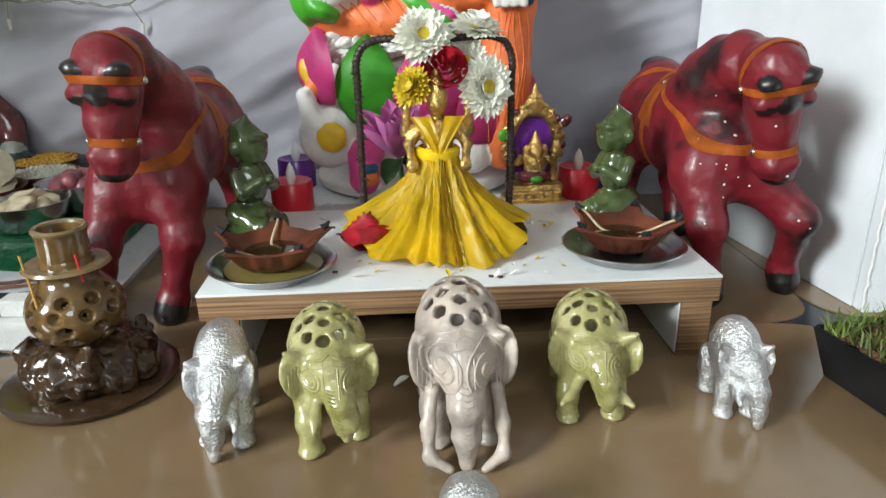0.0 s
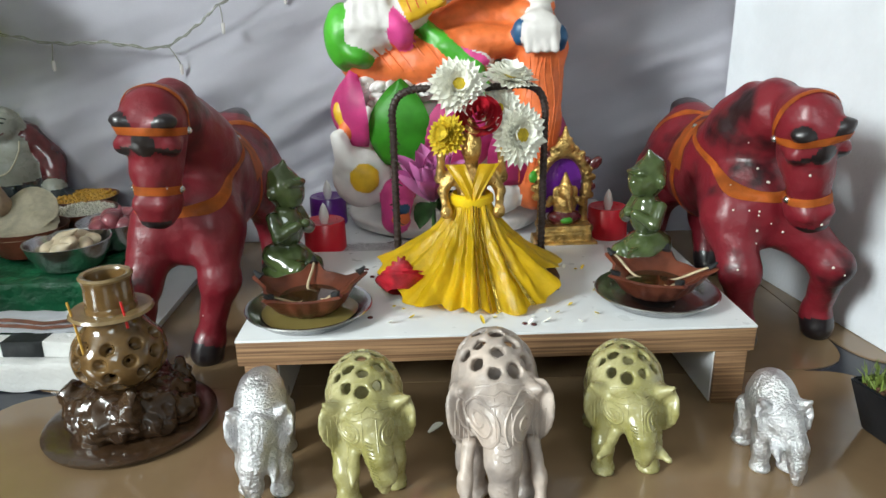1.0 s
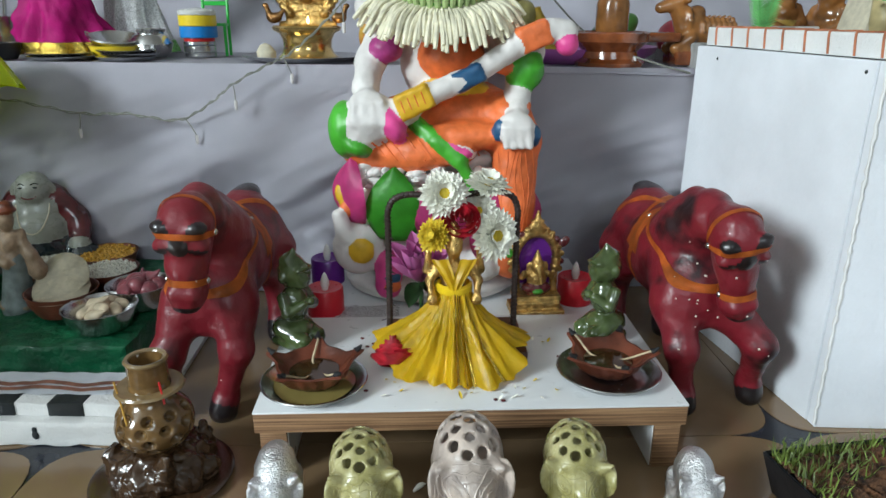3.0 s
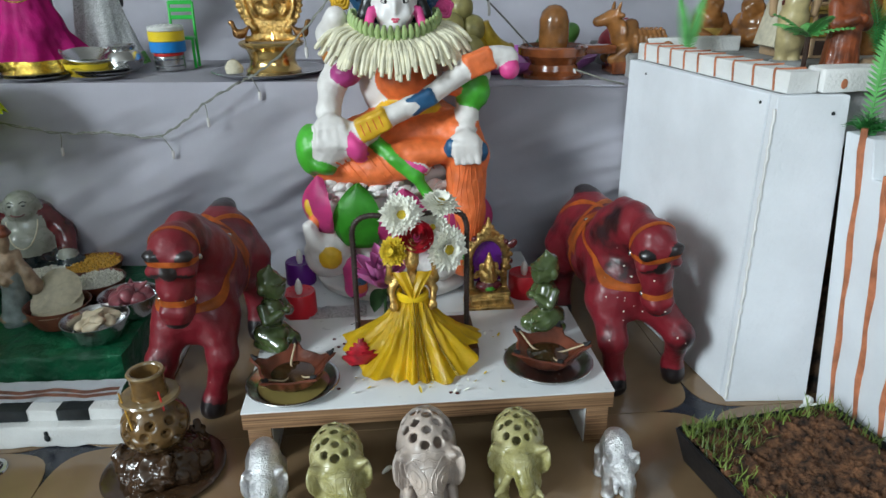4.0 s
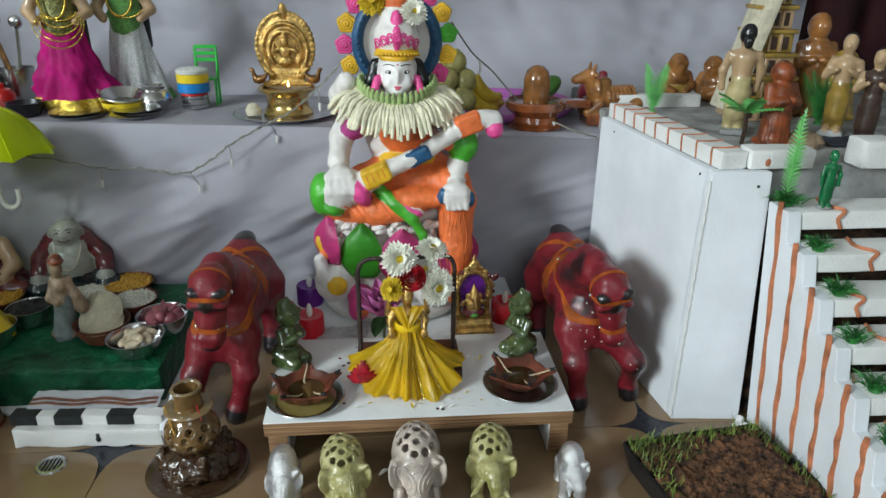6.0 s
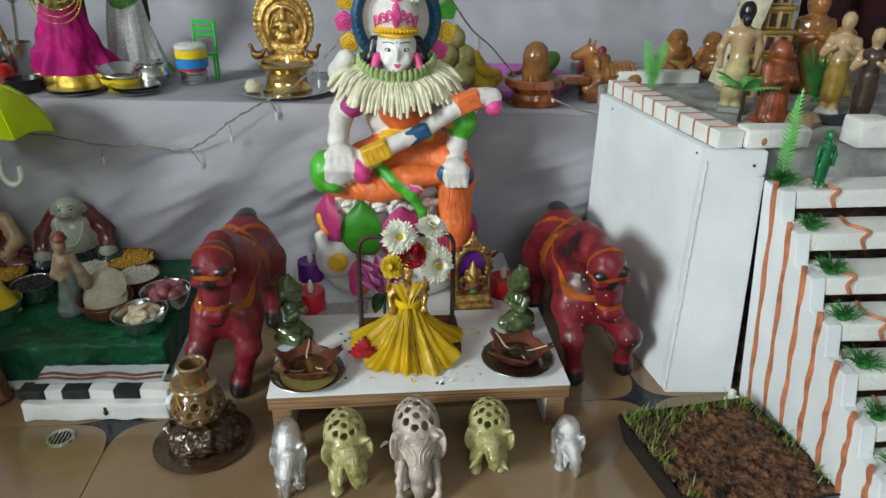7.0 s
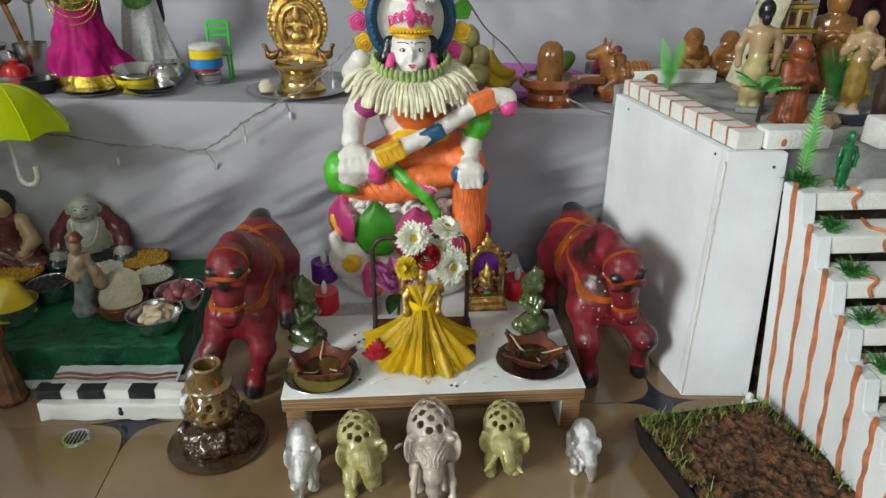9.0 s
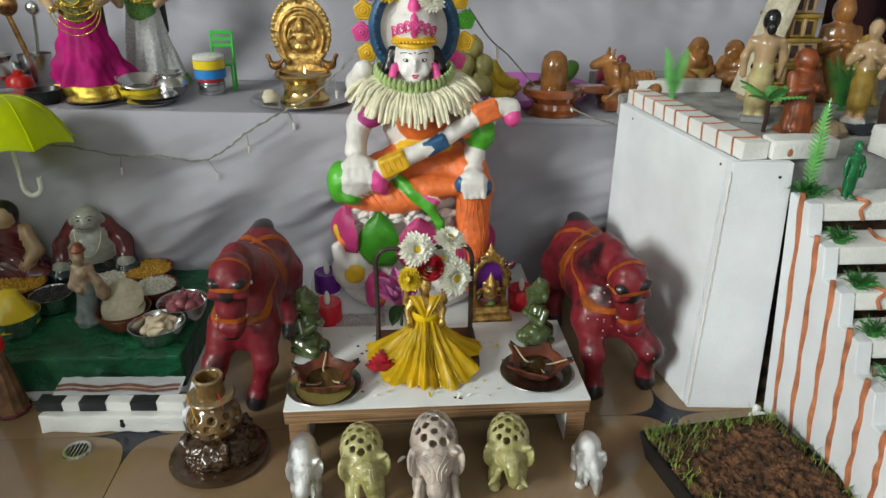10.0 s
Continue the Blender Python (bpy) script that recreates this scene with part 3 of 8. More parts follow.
for x, y, z in ((0.2975, 0.30, 0.322), (0.3265, 0.078, 0.325), (0.382, 0.0488, 0.318)):
    bm = bmesh.new()
    bmesh.ops.create_uvsphere(bm, u_segments=10, v_segments=6, radius=0.0018)
    part("pin", bm, BLACKP, BLOCK, "black pin head", m=pose(x, y, z))


seam = [(0.3282 + 0.0006 * math.sin(k * 1.9), 0.0548 + 0.0005 * math.sin(k * 2.7), 0.004 + 0.0054 * k) for k in range(60)]
part("glue_seam", tube(seam, 0.0016, 7, taper=lambda q: 1.0 + 0.9 * noise.noise(Vector((q * 60, 1, 2)))), FOAMCUT, BLOCK, "lumpy white glue seam")
for k in range(7):
    crumb = bmesh.new()
    bmesh.ops.create_icosphere(crumb, subdivisions=2, radius=random.uniform(0.004, 0.009))
    for v in crumb.verts:
        v.co += noise.noise_vector(v.co * 200 + Vector((k * 5, 0, 0))) * 0.003
    tagged(part("foam_crumb", crumb, FOAMCUT, m=pose(0.404 + random.uniform(-0.006, 0.012), 0.030 + random.uniform(-0.022, 0.010), 0.005)), "broken white foam crumb at the staircase foot", "foam crumb", "foam crumbs")


# the parapet of cut foam on the platform
def parapet():
    p = thing("parapet", "white cut-foam parapet with painted orange lines", "parapet")
    a, b = Vector((0.301, 0.345, 0)), Vector((0.339, 0.058, 0))
    d = (b - a).normalized()
    side = Vector((-d.y, d.x, 0))
    bmk = rbox(0, (b - a).length, 0, 0.032, 0, 0.020, 0.0015, 2, 0.0006, 6)
    m = Matrix(((d.x, side.x, 0, a.x), (d.y, side.y, 0, a.y), (0, 0, 1, TOP_Z), (0, 0, 0, 1)))
    for v in bmk.verts:
        v.co = m @ v.co
    part("beam", bmk, FOAMCUT, p)
    for k in range(9):
        s = 0.018 + k * 0.031 + random.uniform(-0.003, 0.003)
        line = spline([(s + 0.002, -0.0008, 0.001), (s, -0.0008, 0.0195), (s + 0.001, 0.004, 0.0204), (s + 0.003, 0.017, 0.0206), (s + 0.002, 0.031, 0.0206)], 5)
        part("painted_line", tube([m @ q for q in line], 0.0011, 6), ORANGE_LINE, p, "orange painted line")
    return p


parapet()
front_parapet = tagged(part("parapet_end_block", rbox(0.372, 0.447, 0.056, 0.085, 0.3355, 0.358, 0.003, 2, 0.001, 5), FOAMCUT), "cut white foam block at the platform's edge", "foam block")
bm = bmesh.new()
bmesh.ops.create_uvsphere(bm, u_segments=12, v_segments=8, radius=1)
tagged(part("orange_daub", bm, ORANGE_LINE, m=pose(0.392, 0.0558, 0.344) @ Matrix.Diagonal((0.0035, 0.0006, 0.005, 1))), "small orange paint daub on the foam block", "paint daub")
tagged(part("rear_parapet", rbox(0.335, 0.47, 0.405, 0.425, 0.3355, 0.355, 0.002, 2, 0.0008, 5), FOAMCUT), "cut white foam strip with a painted end", "foam strip")
tagged(part("foam_cube", rbox(0.500, 0.543, 0.05, 0.085, 0.3355, 0.368, 0.004, 2, 0.001, 4), FOAMCUT), "small white foam cube", "foam cube")


# the foam staircase
def staircase():
    s = thing("foam_staircase", "white foam staircase with hand-painted orange stripes", "staircase")
    x0, n, rise, run = 0.421, 8, 0.0345, 0.0365
    pts = [(0.045, 0.0), (0.045, 0.302)]
    for k in range(n):
        z = 0.302 - rise * k
        pts += [(0.006 - run * k, z), (0.006 - run * k - 0.004, z - rise)]
    pts += [(0.006 - run * n, 0.0)]
    b = bmesh.new()
    lo = [b.verts.new((x0, q[0], q[1])) for q in pts]
    hi = [b.verts.new((x0 + 0.016, q[0], q[1])) for q in pts]
    b.faces.new(lo)
    b.faces.new(hi[::-1])
    for i in range(len(pts)):
        j = (i + 1) % len(pts)
        b.faces.new((lo[j], lo[i], hi[i], hi[j]))
    bmesh.ops.recalc_face_normals(b, faces=b.faces)
    bmesh.ops.bevel(b, geom=b.edges[:], offset=0.0009, segments=2, affect="EDGES")
    part("stringer", b, FOAM, s)
    for k in range(n):
        z, yf = 0.302 - rise * k, 0.006 - run * k
        t = part("tread", rbox(x0 + 0.0162, 0.80, yf + 0.0005, yf + 0.046, z - 0.021, z, 0.003, 2, 0.0012, 8, k), FOAMCUT, s)
        xm = 0.475 + 0.02 * math.sin(k * 2.1)
        line = spline([(xm + 0.006, yf + 0.044, z + 0.0006), (xm, yf + 0.02, z + 0.001), (xm + 0.012, yf + 0.002, z + 0.0008), (xm + 0.004, yf - 0.0004, z - 0.008), (xm + 0.008, yf - 0.0004, z - 0.019)], 5)
        part("painted_line", tube(line, 0.0022, 6), ORANGE_LINE, t, "orange painted line")
    for k in range(n):
        z, yf = 0.302 - rise * k, 0.006 - run * k
        yy = yf + 0.013
        line = [(x0 - 0.0006, yy + 0.0012 * math.sin(j * 1.7 + k), (z - 0.004) * (1 - j / 14) + 0.012) for j in range(15)]
        part("painted_line", tube(line, 0.0030, 6, taper=lambda a: 1 + 0.25 * math.sin(a * 19)), ORANGE_LINE, s, "orange painted stripe")
    # dark sheet put behind the treads, so the gaps between them are dark
    part("dark_back", rbox(x0 + 0.0165, 0.80, 0.0535, 0.056, 0, 0.27, 0), GAP, s, "dark brown sheet behind the treads")
    rng = random.Random(12)
    for k in range(13):
        c = (x0 - 0.0006, 0.036 - 0.15 * rng.random() ** 1.3, 0.0)
        top = 0.302 - 0.0345 * max(0, (0.006 - c[1]) / 0.0365)
        c = (c[0], c[1], top * rng.uniform(0.35, 0.9))
        b = bmesh.new()
        bmesh.ops.create_uvsphere(b, u_segments=18, v_segments=10, radius=1)
        sy, sz = rng.uniform(0.0020, 0.0072), rng.uniform(0.003, 0.011)
        for v in b.verts:
            q = 1 + 0.9 * noise.noise(v.co * 2.6 + Vector((k * 3.1, 0, 0)))
            v.co = Vector((v.co.x * 0.0006 - 0.104 * v.co.z * sz * q, v.co.y * sy * q, v.co.z * sz * q))
        part("chipped_patch", b, CHIP, s, "brown chipped patch", m=pose(*c))
    for ob in s.children_recursive:                       # the flight leans over towards the platform
        if ob.matrix_local.translation.length < 1e-6:
            for v in ob.data.vertices:
                v.co.x += 0.006 - 0.104 * v.co.z
        else:
            ob.location.x += 0.006 - 0.104 * ob.location.z
    return s


staircase()


# the tray of sprouts
def tray():
    t = thing("seedling_tray", "black plastic tray of dark soil with short grass sprouts", "tray")
    a, b, c = Vector((0.232, -0.028, 0)), Vector((0.405, -0.006, 0)), Vector((0.262, -0.19, 0))
    ux, uy = b - a, c - a
    q = [a, b, b + uy, c]
    out = lambda z, k: [((a + ux / 2 + uy / 2) + (p - (a + ux / 2 + uy / 2)) * k + Vector((0, 0, z))) for p in q]
    bm = bmesh.new()
    rings = [[bm.verts.new(p) for p in r] for r in (out(0, 0.90), out(0.036, 1.0), out(0.036, 0.97), out(0.02, 0.95))]
    bm.faces.new(rings[0][::-1])
    for r, s in zip(rings, rings[1:]):
        for i in range(4):
            bm.faces.new((r[i], r[(i + 1) % 4], s[(i + 1) % 4], s[i]))
    bm.faces.new(rings[-1])
    bmesh.ops.recalc_face_normals(bm, faces=bm.faces)
    bmesh.ops.bevel(bm, geom=bm.edges[:], offset=0.0012, segments=2, affect="EDGES")
    part("tray_body", bm, TRAYB, t)

    def ground(u, v):
        p = a + ux * (0.025 + 0.95 * u) + uy * (0.025 + 0.95 * v)
        e = min(u, 1 - u, v, 1 - v)
        h = 0.033 + 0.006 * min(1, e * 8) + 0.005 * noise.noise(p * 60) + 0.0045 * noise.noise(p * 150) + 0.002 * noise.noise(p * 340)
        return Vector((p.x, p.y, h))
    part("soil", sheet(110, 110, ground), SOIL, t, "crumbly dark soil")
    clods = Body()
    for k in range(420):
        u, v = random.random(), random.random()
        p = ground(u, v)
        b = bmesh.new()
        bmesh.ops.create_icosphere(b, subdivisions=1, radius=random.uniform(0.0012, 0.0034))
        clods.bm(b, 0, Matrix.Translation(p) @ pose(0, 0, 0, random.uniform(0, 90), random.uniform(0, 90), 0) @ Matrix.Diagonal((1, random.uniform(0.6, 1), random.uniform(0.6, 1), 1)))
    tagged(make("clods", clods.v, clods.f, [SOIL], None, True, t), kind="stuff")
    blades = bmesh.new()
    for k in range(560):
        edge = random.random()
        if edge < 0.42:
            u, v = random.random(), abs(random.gauss(0, 0.07))
        elif edge < 0.62:
            u, v = abs(random.gauss(0, 0.06)), random.random() ** 1.6
        elif edge < 0.8:
            u, v = 1 - abs(random.gauss(0, 0.06)), random.random()
        else:
            u, v = random.random() * 0.35, random.random() * 0.3
        p = ground(min(1, u), min(1, v))
        h, w = random.uniform(0.008, 0.021), 0.0007
        d = Vector((random.gauss(0, 0.35), random.gauss(0, 0.35), 1)).normalized() * h
        s = Vector((random.uniform(-1, 1), random.uniform(-1, 1), 0)).normalized() * w
        bend = Vector((random.gauss(0, 0.2), random.gauss(0, 0.2), -0.05)) * h
        vs = [blades.verts.new(p - s), blades.verts.new(p + s), blades.verts.new(p + d * 0.55 + s * 0.7), blades.verts.new(p + d * 0.55 - s * 0.7), blades.verts.new(p + d + bend)]
        blades.faces.new(vs[:4])
        blades.faces.new((vs[3], vs[2], vs[4]))
    tagged(part("sprouts", blades, GRASSG, t, "short green grass sprouts"), kind="stuff")
    return t


tray()


# ---- the painted horses ----
def horse(bx, poll, brow, nose, fore, label, flecks, seed):
    """A horse along y with its middle line at bx. poll, brow, nose: points of the head; fore: shoulder, knee, fetlock and hoof of each foreleg, all in the room."""
    def loc(p):
        return (p[0] - bx, p[1], p[2])
    poll, brow, nose = loc(poll), loc(brow), loc(nose)
    fore = [[loc(p) for p in leg] for leg in fore]
    bw, nw = 0.0222, 0.0138
    B, N = Vector(brow), Vector(nose)
    hd = (N - B).normalized()                                                # down the face
    fw = Vector((0, -1, 0)) - hd * hd.dot(Vector((0, -1, 0)))
    fw.normalize()                                                           # out of the face
    sd = fw.cross(hd).normalized()
    at = lambda c, d, f, x=0.0: tuple(c + hd * d + fw * f + sd * x)
    P = [
        ball((0, 0.198, 0.128), (0.041, 0.088, 0.047)),                       # barrel
        ball((0, 0.258, 0.130), (0.042, 0.046, 0.051)),                       # rump
        ball((0, 0.132, 0.122), (0.039, 0.042, 0.046)),                       # chest
        ball((0, 0.106, 0.112), (0.029, 0.020, 0.032)),
    ]
    for d in (-1, 1):
        P += [ball((d * 0.024, 0.114, 0.110), (0.019, 0.024, 0.032)), ball((d * 0.025, 0.258, 0.118), (0.021, 0.034, 0.042))]
    mid = ((poll[0]) * 0.5, 0.138, 0.172)
    P += limbs([(0, 0.168, 0.144), mid, (poll[0], poll[1] + 0.016, poll[2] - 0.026)], (0.041, 0.0345, 0.0235))
    P += limbs([(0, 0.175, 0.172), (mid[0], 0.142, 0.200), (poll[0], poll[1] + 0.018, poll[2] - 0.012), (poll[0] * 0.5 + brow[0] * 0.5, poll[1] - 0.008, poll[2] - 0.014)], (0.010, 0.0115, 0.0120, 0.0115))
    P += [ball(brow, (bw, 0.023, 0.025)), ball(at(B, -0.010, -0.004), (bw * 0.86, 0.020, 0.016))]
    P += limbs([brow, at(B, 0.034, 0.001), nose], (0.0195, 0.0158, nw))
    P += [ball(at(N, 0.006, 0.0005), (nw * 1.14, 0.0150, 0.0130)), ball(at(B, 0.020, -0.010), (0.0165, 0.017, 0.019))]    # muzzle, jaw
    P += limbs([at(N, 0.010, -0.002), at(N, 0.000, -0.010)], (0.0105, 0.0100))
    P += [ball(at(N, 0.0165, 0.006), (0.0095, 0.006, 0.004), 1)]                                     # mouth
    for d in (-1, 1):
        P += limbs([at(B, 0.0005, 0.0185, d * 0.0090), at(B, -0.0015, 0.0205, d * 0.0150), at(B, -0.003, 0.0195, d * 0.0205)], (0.0040, 0.0038, 0.0016), 1)    # ears
        P += [ball(at(B, 0.0165, 0.0135, d * 0.0150), (0.0058, 0.0048, 0.0028), 1, (0, d * 22, 0))]                          # eyes
        P += [ball(at(B, 0.0115, 0.0140, d * 0.0150), (0.0075, 0.0055, 0.0035), 0, (0, d * 22, 0))]                          # brows
        P += [ball(at(N, 0.004, 0.0125, d * 0.0085), (0.0034, 0.0040, 0.0042), 0)]                                          # nostrils
    P += [ball(at(B, 0.010, 0.0180), (0.0062, 0.0050, 0.0100), 1)]                                    # forelock
    for leg in fore:
        sh, kn, ft, hf = leg
        P += limbs([sh, kn, ft], (0.0225, 0.0138, 0.0100)) + [limb(ft, hf, 0.0104, 0.0112), limb((ft[0] * 0.4 + hf[0] * 0.6, ft[1] * 0.4 + hf[1] * 0.6, ft[2] * 0.4 + hf[2] * 0.6), hf, 0.0110, 0.0116, 1), ball(kn, (0.0140, 0.0140, 0.0155))]
    for d in (-1, 1):
        P += limbs([(d * 0.026, 0.262, 0.110), (d * 0.030, 0.278, 0.062), (d * 0.030, 0.264, 0.020)], (0.030, 0.017, 0.0118))
        P += [limb((d * 0.030, 0.264, 0.020), (d * 0.030, 0.260, 0.009), 0.0125, 0.0142, 1)]
    P += limbs([(0, 0.292, 0.168), (0, 0.318, 0.135), (0, 0.324, 0.075)], (0.013, 0.014, 0.006), 1)
    P += [ball((0, 0.278, 0.176), (0.015, 0.022, 0.008), 1)]
    v, f, w = carve(P, 0.0022, 0.008, lump=0.0011, lump_scale=75)
    body = Body().add(v, f, w)
    tr = body.tree()
    body.bm(band(tr, at(N, -0.006, 0), hd, 0.0062), 2)                                                # noseband
    body.bm(band(tr, at(B, 0.0045, 0), hd, 0.0055, a0=-115, a1=115, start=fw), 2)                      # brow band
    body.bm(band(tr, at(B, -0.004, -0.004), -fw * 0.93 - hd * 0.36, 0.0048, a0=-112, a1=112, start=-hd, reach_to=0.05), 2)   # crown strap
    body.bm(band(tr, (poll[0] * 0.3, 0.132, 0.150), (0, -0.42, 0.91), 0.0062, a0=-150, a1=150, start=(0, -0.91, -0.42), reach_to=0.060), 2)                # neck strap
    body.bm(band(tr, (0, 0.196, 0.125), (0, 1, 0.12), 0.036, a0=-78, a1=78, start=(0, 0, 1)), 2)             # saddle cloth
    body.bm(band(tr, (0, 0.196, 0.125), (0, 1, 0.12), 0.010, a0=78, a1=282, start=(0, 0, 1)), 2)             # girth
    for d in (-1, 1):
        body.bm(band(tr, (0, 0.232, 0.13), (0.62 * d, 0.78, 0), 0.0065, a0=-62, a1=62, start=(0, 0, 1)), 2)   # back straps
    for o, way in [((at(B, 0.0045, 0)), d * sd - 0.1 * fw) for d in (-1, 1)] + [((at(N, -0.006, 0)), d * sd) for d in (-1, 1)] + [((0, 0.196, 0.12), Vector((d * 0.5, 0, 1)).normalized()) for d in (-1, 1)]:
        hit = tr.ray_cast(Vector(o), way, 0.1)
        if hit[0]:
            b = bmesh.new()
            bmesh.ops.create_uvsphere(b, u_segments=12, v_segments=8, radius=0.0030)
            body.bm(b, 4, Matrix.Translation(hit[0] + way * 0.0004))
    rng = random.Random(seed)
    for k in range(flecks):
        o = Vector((rng.uniform(-0.03, 0.07), -0.05, rng.uniform(0.02, 0.17)))
        hit = tr.ray_cast(o, Vector((0, 1, 0)), 0.2)
        if hit[0]:
            b = bmesh.new()
            bmesh.ops.create_icosphere(b, subdivisions=1, radius=rng.uniform(0.0007, 0.0014))
            body.bm(b, 3, Matrix.Translation(hit[0]))
    return body.done("horse_figure", [HORSE, HBLACK, STRAP, SPECK, STEEL], label, "horse figure", pose(bx, 0, 0), "pair of painted horses")


horse(-0.239, (-0.237, 0.088, 0.226), (-0.237, 0.066, 0.201), (-0.240, 0.061, 0.149),
      [((-0.218, 0.108, 0.110), (-0.215, 0.096, 0.070), (-0.229, 0.096, 0.020), (-0.232, 0.092, 0.008)),
       ((-0.262, 0.108, 0.112), (-0.276, 0.088, 0.070), (-0.284, 0.092, 0.020), (-0.285, 0.088, 0.008))],
      "dark red painted wooden horse with orange straps, head bowed", 4, 4)
horse(0.225, (0.226, 0.090, 0.217), (0.230, 0.062, 0.188), (0.241, 0.067, 0.130),
      [((0.203, 0.108, 0.108), (0.206, 0.088, 0.068), (0.213, 0.092, 0.020), (0.213, 0.088, 0.008)),
       ((0.250, 0.106, 0.106), (0.279, 0.083, 0.072), (0.287, 0.108, 0.022), (0.288, 0.104, 0.009))],
      "dark red painted wooden horse stepping forward, flecked with white", 30, 6)


# ---- the elephants ----
def elephant(w, h, length, mats, m, label, holes=True, cell=0.0016, sway=0.0, trunk=0.05, step=0.0, tusk=0.0, bow=0.0):
    """Faces -y. w, h, length: over all; trunk: how low its end hangs; step: how far one foreleg is set forward; tusk: how far the tusks stand out; bow: long tusks that bend outward and down to the feet."""
    s = h / 0.1
    g = w / 2
    P = [
        ball((0, length * 0.50, h * 0.66), (g * 0.95, length * 0.42, h * 0.33)),
        ball((0, length * 0.20, h * 0.60), (g * 0.70, length * 0.18, h * 0.24)),
        ball((0, length * 0.08, h * 0.62), (g * 0.56, length * 0.12, h * 0.17)),
        ball((0, length * 0.04, h * 0.72), (g * 0.34, length * 0.08, h * 0.06)),
    ]
    P += limbs([(sway * 0.3, length * 0.04, h * 0.60), (sway * 0.8, -0.008 * s, h * (0.40 + trunk * 0.3)), (sway, -0.011 * s, h * (0.20 + trunk * 0.6)), (sway * 1.1, -0.012 * s, h * trunk)], (0.0135 * s, 0.0105 * s, 0.0080 * s, 0.0050 * s))
    for d in (-1, 1):
        fwd = step * s if d * sway < 0 or (sway == 0 and d < 0) else 0.0
        P += [ball((d * g * 0.80, length * 0.20, h * 0.60), (g * 0.13, length * 0.15, h * 0.20), 0, (0, d * 12, d * 38)),
              limb((d * g * 0.66, length * 0.18, h * 0.74), (d * g * (0.80 if bow else 0.96), length * 0.12, h * (0.78 if bow else 0.82)), 0.006 * s, 0.0022 * s)]
        if bow:
            P += limbs([(d * g * 0.66, length * 0.05, h * 0.46), (d * g * (0.66 + bow), -0.004 * s, h * 0.26), (d * g * 0.74, -0.012 * s, h * 0.10), (d * g * 0.34, -0.018 * s, h * 0.045)], (0.0042 * s, 0.0040 * s, 0.0036 * s, 0.0026 * s))
        else:
            P += limbs([(d * g * 0.36, length * 0.05, h * 0.44), (d * g * (0.42 + tusk * 0.5), -0.008 * s, h * 0.36), (d * g * (0.46 + tusk), -0.017 * s, h * (0.31 + tusk * 0.1))], (0.0050 * s, 0.0040 * s, 0.0022 * s))
        P += limbs([(d * g * 0.52, length * 0.26, h * 0.46), (d * g * 0.58, length * 0.20 - fwd * 0.7, h * 0.24), (d * g * 0.56, length * 0.20 - fwd, h * 0.05)], (0.0125 * s, 0.0092 * s, 0.0085 * s))
        P += limbs([(d * g * 0.55, length * 0.76, h * 0.46), (d * g * 0.58, length * 0.80, h * 0.05)], (0.013 * s, 0.0088 * s))
        P += [ball((d * g * 0.56, length * 0.185 - fwd, h * 0.028), (0.0100 * s, 0.0115 * s, h * 0.03)), ball((d * g * 0.58, length * 0.79, h * 0.028), (0.0105 * s, 0.012 * s, h * 0.03))]
    cuts = []
    o, rad = np.array((0, length * 0.50, h * 0.66)), np.array((g * 0.95, length * 0.42, h * 0.33))
    if holes:                                             # a pierced net over the hollow upper dome
        rng = random.Random(round(w * 1e4))
        cuts.append(ball(o + np.array((0, 0.04 * length, 0.03 * h)), rad * 0.80))
        for i, (el, n) in enumerate(((88, 1), (64, 6), (41, 11), (20, 14))):
            for k in range(n):
                a = 2 * math.pi * (k + 0.5 * (i % 2) + rng.uniform(-0.08, 0.08)) / n
                e = radians(el + rng.uniform(-3, 3))
                if i == 3 and math.sin(a) < 0.2:
                    continue
                d = np.array((math.cos(a) * math.cos(e), math.sin(a) * math.cos(e), math.sin(e))) * rad
                r = 0.0047 * s * rng.uniform(0.86, 1.1)
                cuts.append(limb(o + d * 0.6, o + d * 1.25, r * 0.9, r * 1.1))
    v, f, mi = carve(P, cell, 0.005 * s, cuts, lump=0.0006, lump_scale=170)
    body = Body().add(v, f, mi)
    tr = body.tree()

    def front(x, z):
        return tr.ray_cast(Vector((x, -0.1, z)), Vector((0, 1, 0)), 0.3)[0]

    def line(points, r):
        """A raised carved line laid over the front."""
        run = []
        for p in [front(x, z) for x, z in points] + [None]:
            if p is None or (run and (p - run[-1]).length > 0.012 * s):
                if len(run) > 2:
                    body.bm(tube(run, r, 5), 0)
                run = []
            if p is not None:
                run.append(p)
    for d in (-1, 1):
        if holes:                                         # a carved scroll on each cheek
            turn = 0.00074 if bow else 0.00046
            line([(d * g * 0.45 + (0.0012 + turn * a) * s * math.cos(d * a), h * 0.64 + (0.0012 + turn * a) * s * 1.15 * math.sin(d * a)) for a in np.linspace(0, 5.2 * math.pi, 70)], (0.0011 if bow else 0.0008) * s)
        else:
            line([(d * g * 0.45 + 0.0060 * s * math.cos(a), h * 0.64 + 0.0069 * s * math.sin(a)) for a in np.linspace(0, 2 * math.pi, 21)], 0.0007 * s)
        for k in range(4):                                # folds of the ears
            line([(d * g * (0.66 + 0.09 * k), h * (0.74 - 0.03 * k - 0.05 * q)) for q in range(6)], 0.0006 * s)
        line([(d * (g * 0.10 + 0.002 * s), h * (0.78 - 0.045 * q)) for q in range(6)], 0.0006 * s)
